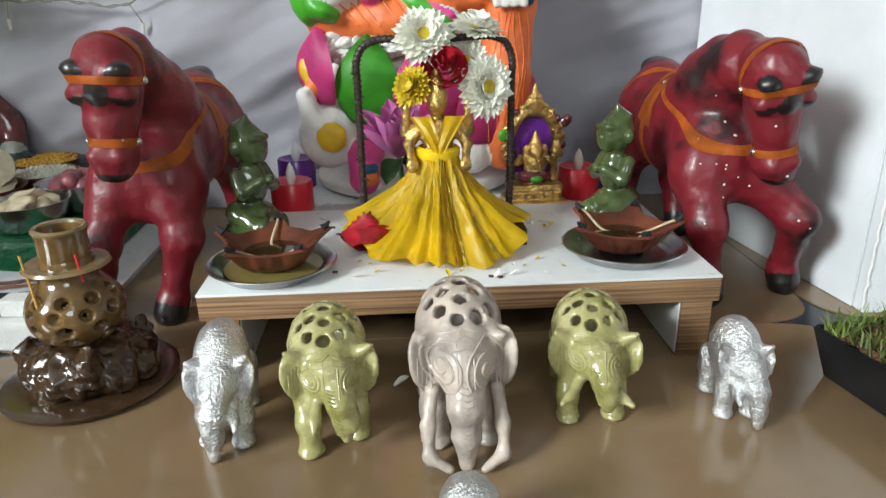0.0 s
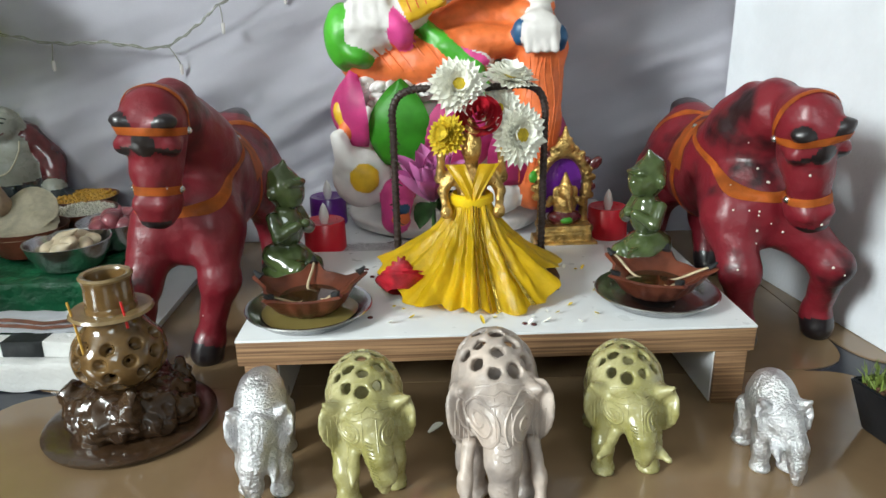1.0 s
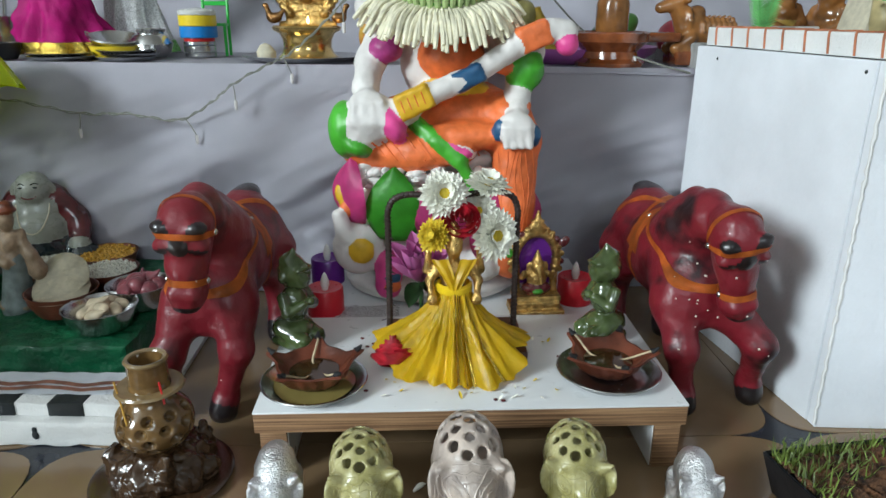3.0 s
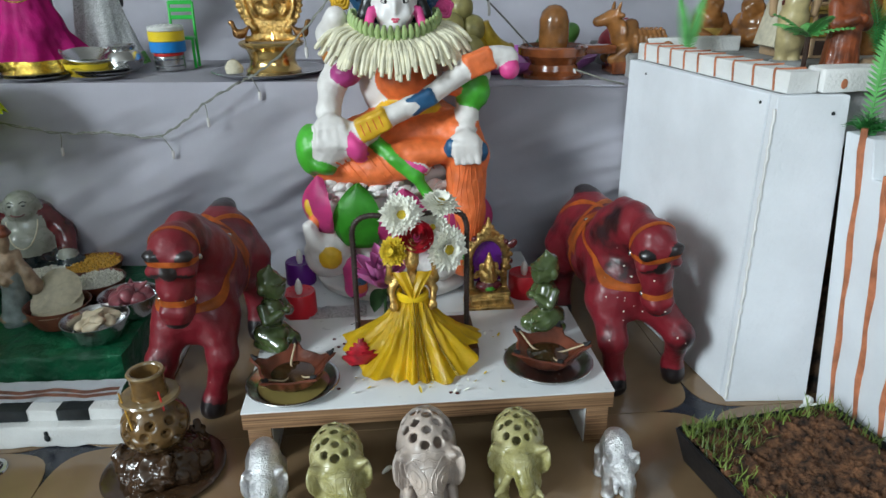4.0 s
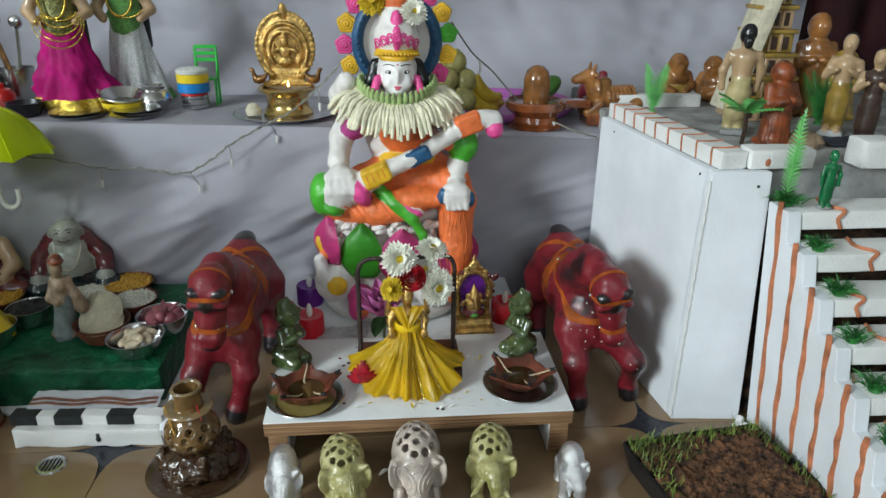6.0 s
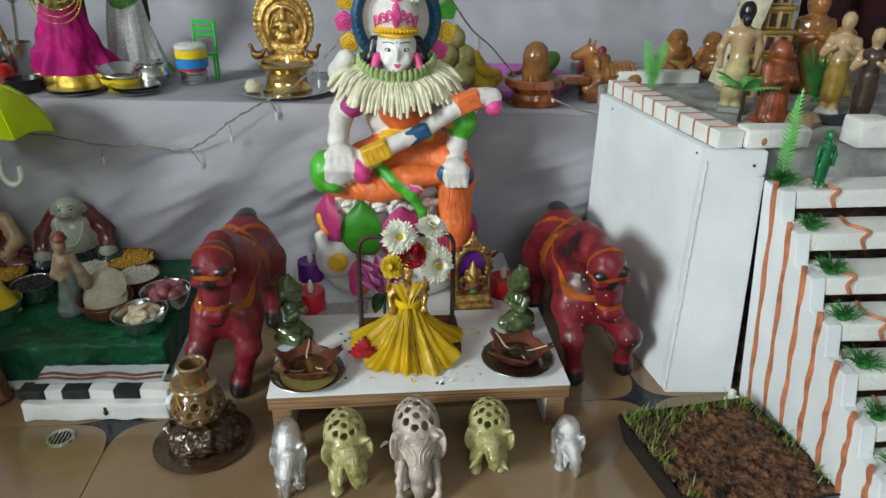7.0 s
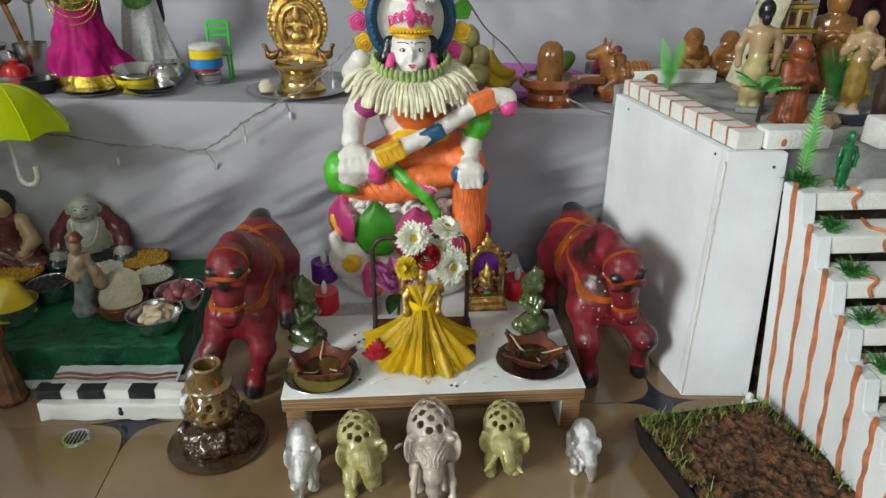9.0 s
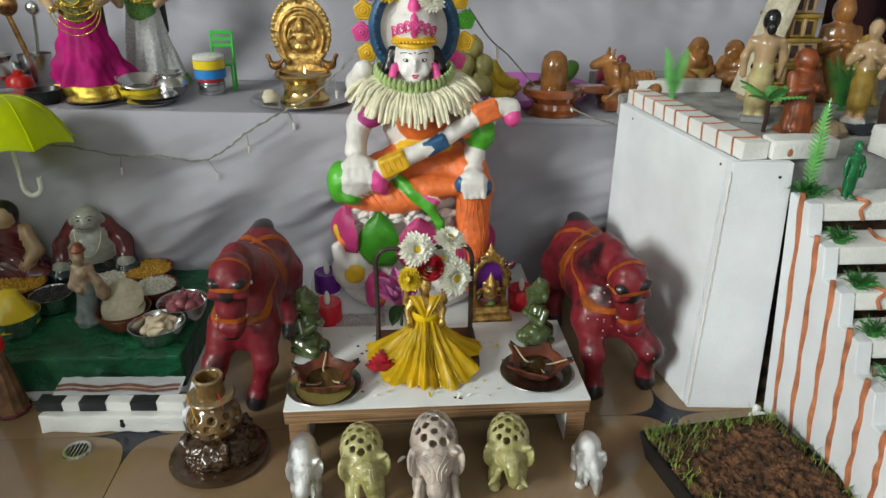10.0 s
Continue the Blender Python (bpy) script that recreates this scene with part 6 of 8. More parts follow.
drain = thing("floor_drain", "round steel floor drain cover", "drain cover", pose(-0.431, 0.020, 0) @ Matrix.Scale(0.86, 4))
part("ring", lathe([(0.0135, 0.0005), (0.0145, 0.0025), (0.0185, 0.0025), (0.0195, 0.0003)], 40), STEEL, drain)
part("dark_well", lathe([(0, 0.0008), (0.0142, 0.0008)], 30), BLACKP, drain)
for k in range(5):
    x = -0.010 + 0.005 * k
    hw = math.sqrt(0.0138 ** 2 - x * x)
    part("bar", rbox(x - 0.0008, x + 0.0008, -hw, hw, 0.0010, 0.0022, 0.0003, 1), STEEL, drain)

# straw figure at the edge
straw = thing("straw_figure", "brown straw skirt figure with a red sash", "figurine", pose(-0.545, 0.103, 0))
part("straw_skirt", lathe([(0, 0), (0.020, 0), (0.0205, 0.004), (0.014, 0.05), (0.010, 0.085), (0.0085, 0.092), (0, 0.092)], 40, lambda a, i: 1 + 0.05 * math.sin(11 * a)), BROOM, straw)
part("red_sash", lathe([(0.0095, 0.090), (0.013, 0.094), (0.013, 0.106), (0.009, 0.110), (0, 0.110)], 24), PLRED, straw)
part("hem", lathe([(0.0205, 0.001), (0.0222, 0.002), (0.0222, 0.005), (0.020, 0.006)], 40), CMAROON, straw)
part("upper_body", lathe([(0, 0.109), (0.010, 0.109), (0.008, 0.125), (0.0095, 0.135), (0.006, 0.146), (0, 0.148)], 24), DOLLY, straw)


# ---- on the green box ----
def bowl(name, x, y, r, h, mat, fill, grain, label, group):
    b = thing(name, label, "bowl", pose(x, y, GREEN_Z + 0.0022), group)
    part("bowl_body", lathe([(0, 0), (r * 0.62, 0), (r * 0.70, 0.001), (r * 0.90, h * 0.55), (r * 0.98, h * 0.95), (r, h), (r * 0.96, h * 1.0), (r * 0.90, h * 0.90), (r * 0.82, h * 0.55), (r * 0.6, 0.003), (0, 0.003)], 40), mat, b)
    if grain:
        bed = lathe([(0, h * 1.02), (r * 0.5, h * 0.98), (r * 0.92, h * 0.86)], 36)
        part("heap", bed, fill, b)
        rng = random.Random(int(1000 * x * x + 77 * y))
        g = Body()
        for k in range(260):
            q, a = math.sqrt(rng.random()) * r * 0.9, rng.uniform(0, 2 * math.pi)
            t = bmesh.new()
            bmesh.ops.create_icosphere(t, subdivisions=1, radius=grain * rng.uniform(0.8, 1.2))
            g.bm(t, 0, pose(q * math.cos(a), q * math.sin(a), h * (1.03 - 0.12 * (q / r) ** 2), rng.uniform(0, 90), rng.uniform(0, 90), rng.uniform(0, 90)) @ Matrix.Diagonal((1.25, 0.9, 0.7, 1)))
        tagged(make("grains", g.v, g.f, [fill], None, True, b), kind="stuff")
    return b


bowl("clay_bowl", -0.437, 0.345, 0.038, 0.022, TERRA, DAL, 0.0022, "terracotta bowl heaped with yellow lentils", "bowls of food")
bowl("clay_bowl", -0.411, 0.287, 0.035, 0.022, TERRA, RICE, 0.0018, "terracotta bowl of white rice", "bowls of food")
bowl("clay_bowl", -0.490, 0.312, 0.032, 0.022, TERRA, RICE, 0.0024, "terracotta bowl of pale lentils", "bowls of food")
bowl("clay_bowl", -0.612, 0.300, 0.040, 0.024, TERRA, DAL, 0.0024, "terracotta bowl of split yellow peas", "bowls of food")
bowl("steel_bowl", -0.547, 0.262, 0.030, 0.026, STEEL, PEPPER, 0.0020, "small steel bowl of dark seeds", "bowls of food")
b_papad = bowl("clay_bowl", -0.428, 0.212, 0.037, 0.026, TERRA, PAPAD, 0, "terracotta bowl for crisp papads", "bowls of food")
b_onion = bowl("steel_bowl", -0.352, 0.228, 0.035, 0.026, STEEL, ONION, 0, "steel bowl for small pink onions", "bowls of food")
b_garlic = bowl("steel_bowl", -0.371, 0.172, 0.037, 0.024, STEEL, GARLIC, 0, "steel bowl for garlic cloves", "bowls of food")
b_packet = bowl("steel_bowl", -0.572, 0.200, 0.036, 0.030, STEEL, DAL, 0, "steel bowl holding a yellow packet", "bowls of food")
for k in range(6):
    bm = bmesh.new()
    bmesh.ops.create_circle(bm, cap_ends=False, segments=26, radius=0.0285)
    rim = bm.verts[:]
    inner = [bm.verts.new(v.co * 0.5) for v in rim]
    mid = bm.verts.new((0, 0, 0))
    for i in range(26):
        j = (i + 1) % 26
        bm.faces.new((rim[i], rim[j], inner[j], inner[i]))
        bm.faces.new((inner[i], inner[j], mid))
    for v in bm.verts:                                    # bowed and warped
        v.co.z = 0.006 - 9.0 * v.co.x ** 2 + 0.0012 * math.sin(v.co.y * 260 + k)
    bmesh.ops.solidify(bm, geom=bm.faces[:], thickness=0.0009)
    tagged(part("papad", bm, PAPAD, m=pose(-0.428 + random.uniform(-0.003, 0.003), 0.205 + 0.0035 * k, GREEN_Z + 0.0235 + 0.0030 * k, 10 + 5 * k, random.uniform(-5, 5), random.uniform(-8, 8))), "thin pale round papad in the bowl", "papad", "papads")
for k in range(9):
    a = 2.4 * k
    r = 0.020 * math.sqrt(k / 9)
    v, f, w = carve([ball((0, 0, 0), (0.0105, 0.0105, 0.0095)), limb((0, 0, 0.006), (0.002, 0, 0.019), 0.0055, 0.0012)], 0.0016, 0.004)
    tagged(make("small_onion", v, f, [ONION], None, True, None, pose(-0.352 + r * math.cos(a), 0.228 + r * math.sin(a), GREEN_Z + 0.0225 + 0.0055 * (k < 4), random.uniform(40, 110), random.uniform(-40, 40), random.uniform(0, 360))), "small pink onion in the steel bowl", "onion", "onions")
for k in range(9):
    a = 2.4 * k + 0.5
    r = 0.021 * math.sqrt(k / 9)
    v, f, w = carve([ball((0, 0, 0), (0.0065, 0.006, 0.011)), limb((0, 0, 0.006), (0.003, 0, 0.019), 0.0045, 0.0010)], 0.0014, 0.004)
    tagged(make("garlic_clove", v, f, [GARLIC], None, True, None, pose(-0.371 + r * math.cos(a), 0.172 + r * math.sin(a), GREEN_Z + 0.0215 + 0.004 * (k < 4), random.uniform(60, 110), random.uniform(-30, 30), random.uniform(0, 360))), "garlic clove in papery cream skin", "garlic", "garlic cloves")
packet = lathe([(0, 0.0), (0.030, 0.0), (0.031, 0.012), (0.020, 0.032), (0.014, 0.046), (0.006, 0.050), (0, 0.050)], 30, lambda a, i: 1 + 0.10 * math.sin(4 * a + i))
tagged(part("yellow_packet", packet, PLYEL, m=pose(-0.572, 0.200, GREEN_Z + 0.016)), "crumpled yellow cone-shaped packet in a steel bowl", "packet")


def seated_monk(m):
    P = [ball((0, 0, 0.028), (0.046, 0.038, 0.030), 2), ball((0, -0.006, 0.052), (0.036, 0.030, 0.034), 0), ball((0, 0.002, 0.082), (0.034, 0.024, 0.020), 0), ball((0, -0.002, 0.109), (0.022, 0.022, 0.021), 0), ball((0, -0.016, 0.101), (0.015, 0.010, 0.009), 0), ball((0, -0.024, 0.1075), (0.0040, 0.0035, 0.0040), 0)]
    for d in (-1, 1):
        P += limbs([(d * 0.024, 0.006, 0.092), (d * 0.044, 0.004, 0.062), (d * 0.050, -0.010, 0.040)], (0.016, 0.017, 0.013), 1)
        P += [ball((d * 0.050, -0.020, 0.034), (0.012, 0.011, 0.010), 0), ball((d * 0.052, -0.018, 0.016), (0.022, 0.022, 0.018), 2), ball((d * 0.022, -0.004, 0.106), (0.004, 0.004, 0.010), 0)]
    P += [ball((0, 0.016, 0.078), (0.044, 0.018, 0.036), 1)]
    v, f, w = carve(P, 0.0021, 0.006, lump=0.0005, lump_scale=100)
    b = Body().add(v, f, w)
    tr = b.tree()
    beads = []
    for k in range(13):
        a = math.pi * k / 12
        hit = tr.ray_cast(Vector((0.020 * math.cos(a), -0.2, 0.090 - 0.036 * math.sin(a))), Vector((0, 1, 0)), 0.4)[0]
        if hit:
            beads.append(hit)
    b.bm(tube(beads, 0.0011, 6), 3)
    for d in (-1, 1):
        hit = tr.ray_cast(Vector((d * 0.008, -0.2, 0.113)), Vector((0, 1, 0)), 0.4)[0]
        t = bmesh.new()
        bmesh.ops.create_uvsphere(t, u_segments=8, v_segments=6, radius=1)
        b.bm(t, 2, Matrix.Translation(hit) @ Matrix.Diagonal((0.0036, 0.0008, 0.0012, 1)))
        brow = [tr.ray_cast(Vector((d * x, -0.2, z)), Vector((0, 1, 0)), 0.4)[0] for x, z in ((0.0035, 0.1165), (0.008, 0.1185), (0.0125, 0.1165))]
        b.bm(tube(brow, 0.0007, 6), 2)
    smile = [tr.ray_cast(Vector((0.0095 * math.sin(a), -0.2, 0.1035 - 0.0045 * math.cos(a))), Vector((0, 1, 0)), 0.4)[0] for a in np.linspace(-1.2, 1.2, 9)]
    b.bm(tube(smile, 0.0010, 6), 1)
    b.done("laughing_monk_figure", [CERAM, CMAROON, CNAVY, PAPAD], "glazed ceramic seated round-bellied figure in a maroon robe", "figurine", m)


seated_monk(pose(-0.520, 0.362, GREEN_Z + 0.002, 0, 0, 10) @ Matrix.Scale(0.94, 4))


def robed_woman(m):
    P = [ball((0, 0, 0.025), (0.050, 0.036, 0.027), 1), limb((0, 0.004, 0.03), (0, 0.004, 0.085), 0.030, 0.022, 1), ball((0, -0.002, 0.110), (0.016, 0.016, 0.019), 0), ball((0, 0.006, 0.114), (0.021, 0.018, 0.022), 2)]
    P += limbs([(0.024, 0.0, 0.085), (0.036, -0.010, 0.055), (0.022, -0.030, 0.040)], (0.011, 0.010, 0.008), 0) + limbs([(-0.02, 0, 0.10), (-0.024, 0.008, 0.06)], (0.012, 0.006), 2)
    P += [ball((0.03, -0.026, 0.022), (0.03, 0.016, 0.014), 1)]
    v, f, w = carve(P, 0.0021, 0.006, lump=0.0006, lump_scale=100)
    b = Body().add(v, f, w)
    tr = b.tree()
    for k in range(7):
        line = []
        for j in range(8):
            hit = tr.ray_cast(Vector((-0.034 + 0.008 * j, -0.2, 0.080 - 0.009 * k - 0.003 * j + 0.006 * math.sin(j * 0.5))), Vector((0, 1, 0)), 0.4)[0]
            if hit:
                line.append(hit)
        if len(line) > 2:
            b.bm(tube(line, 0.0016, 6), 1)
    b.done("seated_woman_figure", [SKIN, CMAROON, HAIR], "glazed ceramic seated figure in a maroon draped robe", "figurine", m)


robed_woman(pose(-0.638, 0.352, GREEN_Z + 0.002, 0, 0, 12))


def shepherd(m):
    P = [limb((0, 0, 0.004), (0.002, 0, 0.06), 0.021, 0.014, 1), ball((0, 0, 0.006), (0.024, 0.020, 0.006), 0), limb((0.0, 0, 0.058), (0, 0, 0.082), 0.015, 0.011, 0), ball((-0.003, -0.003, 0.104), (0.010, 0.010, 0.012), 0), ball((-0.003, 0, 0.116), (0.013, 0.013, 0.004), 2), ball((-0.002, 0, 0.121), (0.008, 0.008, 0.005), 2)]
    P += limbs([(0.012, 0, 0.080), (0.024, -0.006, 0.066), (0.030, -0.004, 0.048)], (0.007, 0.007, 0.012), 0) + limbs([(-0.012, 0, 0.080), (-0.016, -0.010, 0.064), (-0.004, -0.016, 0.058)], (0.007, 0.006, 0.005), 0)
    P += limbs([(-0.012, 0.002, 0.088), (-0.002, -0.008, 0.078), (0.012, 0.002, 0.088)], (0.006, 0.006, 0.006), 0)
    v, f, w = carve(P, 0.0015, 0.005, lump=0.0008, lump_scale=160)
    Body().add(v, f, w).done("shepherd_figure", [CTAN, CBLUEG, DOLLR], "tan resin standing figure in a cap and shawl", "figurine", m)


shepherd(pose(-0.482, 0.222, GREEN_Z + 0.002, 0, 4, 10) @ Matrix.Diagonal((0.80, 0.85, 0.97, 1)))


# ---- string lights on the drape ----
def string_lights():
    s = thing("string_lights", "twisted green wire with small clear bulbs pinned on the cloth", "string lights")
    ctrl = [(-0.62, 0.415, 0.268), (-0.55, 0.418, 0.262), (-0.47, 0.413, 0.247), (-0.41, 0.408, 0.247), (-0.345, 0.402, 0.240), (-0.30, 0.396, 0.262), (-0.27, 0.394, 0.285), (-0.225, 0.402, 0.309), (-0.205, 0.405, 0.318), (-0.165, 0.36, 0.345), (-0.12, 0.335, 0.386), (-0.085, 0.322, 0.425)]
    line = spline(ctrl, 10)
    line = [p + Vector((0, -0.006 if p.z < 0.31 else 0, 0.001 * math.sin(i * 1.3))) for i, p in enumerate(line)]
    for ph in (0, math.pi):
        part("wire", tube([p + Vector((0.0005 * math.cos(i * 1.1 + ph), 0.0005 * math.sin(i * 1.1 + ph), 0.0011 * math.sin(i * 1.1 + ph))) for i, p in enumerate(line)], 0.0009, 6), GWIRE, s)
    for i, dx in ((20, -0.002), (42, 0.012), (60, 0.002), (78, 0.010), (98, 0.003)):
        p = line[i]
        e = p + Vector((dx, -0.002, -0.020))
        part("lead", tube([p, p.lerp(e, 0.5) + Vector((0.001, -0.001, 0)), e], 0.0007, 6), GWIRE, s)
        part("bulb", tube([e, e + Vector((0, 0, -0.006)), e + Vector((0, 0, -0.010)), e + Vector((0, 0, -0.012))], 0.0022, 8, taper=lambda q: 1 - 0.6 * max(0, q - 0.6) / 0.4), LEDW, s, "small clear bulb")
    ctrl = [(0.060, 0.32, 0.47), (0.10, 0.40, 0.42), (0.14, 0.46, 0.385), (0.19, 0.42, 0.335), (0.25, 0.358, 0.312), (0.288, 0.350, 0.302)]
    line = spline(ctrl, 10)
    part("wire", tube(line, 0.0012, 6), GWIRE, s)
    for i in (14, 26, 36):
        p = line[i]
        part("bulb", tube([p, p + Vector((0.001, -0.003, -0.010)), p + Vector((0.001, -0.003, -0.019))], 0.0019, 8), LEDW, s, "small clear bulb")


string_lights()


# ---- on the cloth-covered shelf ----
def brass_lamp(m):
    plate = thing("lamp_tray", "round steel tray under the brass lamp", "tray", m)
    part("dish", lathe([(0, 0.001), (0.060, 0.001), (0.072, 0.003), (0.082, 0.0075), (0.084, 0.0068), (0.073, 0.0012), (0.060, 0), (0, 0)], 60), STEEL, plate)
    lamp = thing("brass_lamp", "brass oil lamp with an ornate round back plate", "oil lamp", m @ pose(0.004, 0.012, 0.0014))
    part("foot", lathe([(0, 0), (0.040, 0), (0.041, 0.003), (0.036, 0.008), (0.033, 0.016), (0.034, 0.026), (0.038, 0.034), (0.046, 0.038), (0.048, 0.042), (0.046, 0.044), (0.040, 0.040), (0, 0.036)], 52), BRASSP, lamp)
    rng = random.Random(3)
    P = [ball((0, 0.016, 0.105), (0.044, 0.005, 0.052)), slab((0, 0.016, 0.056), (0.030, 0.005, 0.012), 0, rnd=0.002), slab((0, 0.016, 0.046), (0.040, 0.006, 0.004), 0, rnd=0.002), ball((0, 0.014, 0.162), (0.007, 0.005, 0.012))]
    for k in range(34):
        a = radians(-58 + 296 * k / 33)
        P += [ball((0.046 * math.cos(a), 0.016, 0.105 + 0.054 * math.sin(a)), (0.0042, 0.0034, 0.0042))]
    for rr, t in ((0.036, 0.0026), (0.026, 0.0030)):
        pts = [(rr * math.cos(a), 0.011, 0.100 + 1.18 * rr * math.sin(a)) for a in np.linspace(-0.7, math.pi + 0.7, 22)]
        P += limbs(pts, [t] * 22)
    P += [ball((0, 0.008, 0.083), (0.013, 0.006, 0.009)), ball((0, 0.007, 0.098), (0.009, 0.006, 0.011)), ball((0, 0.005, 0.113), (0.0065, 0.006, 0.007)), limb((0, 0.007, 0.118), (0, 0.009, 0.130), 0.006, 0.002)]
    for d in (-1, 1):
        P += limbs([(d * 0.008, 0.006, 0.103), (d * 0.019, 0.005, 0.098), (d * 0.016, 0.003, 0.110)], (0.0035, 0.003, 0.0025))
        P += limbs([(d * 0.024, 0.012, 0.060), (d * 0.034, 0.012, 0.070)], (0.006, 0.004))
    v, f, w = carve(P, 0.0017, 0.002, lump=0.0005, lump_scale=300)
    make("back_plate", v, f, [GOLD], w, True, lamp)["label"] = "cast ornate round plate with beaded border"
    P = [ball((0, 0, 0), (0.010, 0.006, 0.007)), limb((-0.006, 0, 0.004), (-0.009, 0, 0.014), 0.004, 0.003), limb((0.006, 0, 0.002), (0.014, 0, 0.010), 0.005, 0.002), ball((-0.011, 0, 0.0165), (0.004, 0.003, 0.003))]
    v, f, w = carve(P, 0.0012, 0.003)
    for x in (-0.045, 0.045):
        make("bird", v, f, [BRONZE], w, True, lamp, pose(x, 0.004, 0.054, 0, 0, 0 if x < 0 else 180))["label"] = "small cast bird on the rim"
    fl = bpy.data.materials.new("lamp_flame")
    fl.use_nodes = True
    fl.node_tree.nodes["Principled BSDF"].inputs["Emission Color"].default_value = (1, 0.55, 0.15, 1)
    fl.node_tree.nodes["Principled BSDF"].inputs["Emission Strength"].default_value = 6
    part("flame", lathe([(0, 0), (0.0022, 0.003), (0.0018, 0.007), (0, 0.012)], 12), fl, lamp, "small burning flame", m=pose(0.006, -0.026, 0.046))
    tagged(part("prasad_lump", lathe([(0, 0), (0.012, 0), (0.013, 0.008), (0.007, 0.017), (0, 0.020)], 18, lambda a, i: 1 + 0.1 * math.sin(3 * a + i)), PAPAD, m=m @ pose(-0.050, -0.012, 0.0035)), "pale yellow sweet on the steel tray", "sweet")


brass_lamp(pose(-0.198, 0.505, SHELF_Z + 0.0015, 0, 0, 0))


def tiffin(m):
    t = thing("toy_tiffin", "stacked toy carrier in steel, red, blue, yellow and white", "toy carrier", m)
    for z0, z1, mt, r in ((0, 0.022, STEEL, 0.0225), (0.0222, 0.027, PLRED, 0.022), (0.0272, 0.043, PLBLUE, 0.0265), (0.0432, 0.058, PLYEL, 0.0265), (0.0582, 0.066, WHITEPL, 0.0265)):
        part("tier", lathe([(0, z0), (r * 0.96, z0), (r, z0 + 0.001), (r, z1 - 0.002), (r * 0.9 if mt is WHITEPL else r, z1), (0, z1 + (0.003 if mt is WHITEPL else 0))], 36), mt, t)
    for z in (0.006, 0.016):
        part("steel_ring", lathe([(0.0225, z), (0.0238, z + 0.001), (0.0225, z + 0.002)], 36), STEEL, t)
    c = thing("toy_chair", "tiny green plastic toy chair behind the carrier", "toy chair", m @ pose(0.016, 0.040, 0))
    for x in (-0.018, 0.018):
        part("leg", tube([(x, 0, 0), (x, 0, 0.05), (x, 0.004, 0.098)], 0.0025, 6), PLGRN, c)
        part("front_leg", tube([(x, -0.024, 0), (x, -0.024, 0.044)], 0.0025, 6), PLGRN, c)
    for z in (0.075, 0.086, 0.097):
        part("slat", rbox(-0.018, 0.018, 0.001, 0.004, z - 0.003, z + 0.003, 0.0006, 1), PLGRN, c)
    part("seat", rbox(-0.019, 0.019, -0.025, 0.002, 0.043, 0.047, 0.001), PLGRN, c)


tiffin(pose(-0.360, 0.575, SHELF_Z + 0.0015))


def toy_pot(m, s=1.0):
    t = thing("steel_pot", "small polished steel toy pot", "pot", m)
    part("body", lathe([(0, 0), (0.016 * s, 0), (0.024 * s, 0.008 * s), (0.027 * s, 0.017 * s), (0.023 * s, 0.027 * s), (0.017 * s, 0.031 * s), (0.020 * s, 0.036 * s), (0.019 * s, 0.0365 * s), (0.015 * s, 0.031 * s), (0, 0.026 * s)], 40), STEEL, t)


toy_pot(pose(-0.425, 0.562, SHELF_Z + 0.0015), 1.1)


def plates(x, y, n, r, label):
    for k in range(n):
        t = thing("steel_dish", label, "dish", pose(x + random.uniform(-0.003, 0.003), y + random.uniform(-0.003, 0.003), SHELF_Z + 0.0015 + 0.0042 * k), "toy steel dishes")
        part("dish", lathe([(0, 0.0008), (r * 0.75, 0.0008), (r * 0.92, 0.0045), (r, 0.0052), (r * 0.98, 0.0040), (r * 0.78, 0), (0, 0)], 44), STEEL, t)


plates(-0.437, 0.502, 3, 0.039, "small round steel dish in a stack")
plates(-0.530, 0.508, 2, 0.042, "small round steel dish under the doll")
yb = thing("yellow_bowl", "small yellow plastic bowl holding a steel dish", "bowl", pose(-0.472, 0.545, SHELF_Z + 0.0015))
part("bowl_body", lathe([(0, 0), (0.024, 0), (0.031, 0.010), (0.033, 0.017), (0.031, 0.017), (0.022, 0.003), (0, 0.003)], 36), PLYEL, yb)
sd = thing("steel_dish", "deep steel dish tilted in a yellow bowl", "dish", pose(-0.470, 0.547, SHELF_Z + 0.0135, 10, 6, 0), "toy steel dishes")
part("dish", lathe([(0, 0.004), (0.020, 0.004), (0.030, 0.012), (0.036, 0.018), (0.037, 0.0165), (0.024, 0.003), (0, 0.0)], 40), STEEL, sd)
for dx, dz in ((-0.037, 0), (0.037, 0)):
    part("handle", tube(spline([(dx, -0.006, 0.016), (dx * 1.12, 0, 0.020), (dx, 0.006, 0.016)], 5), 0.001, 6), STEEL, sd)


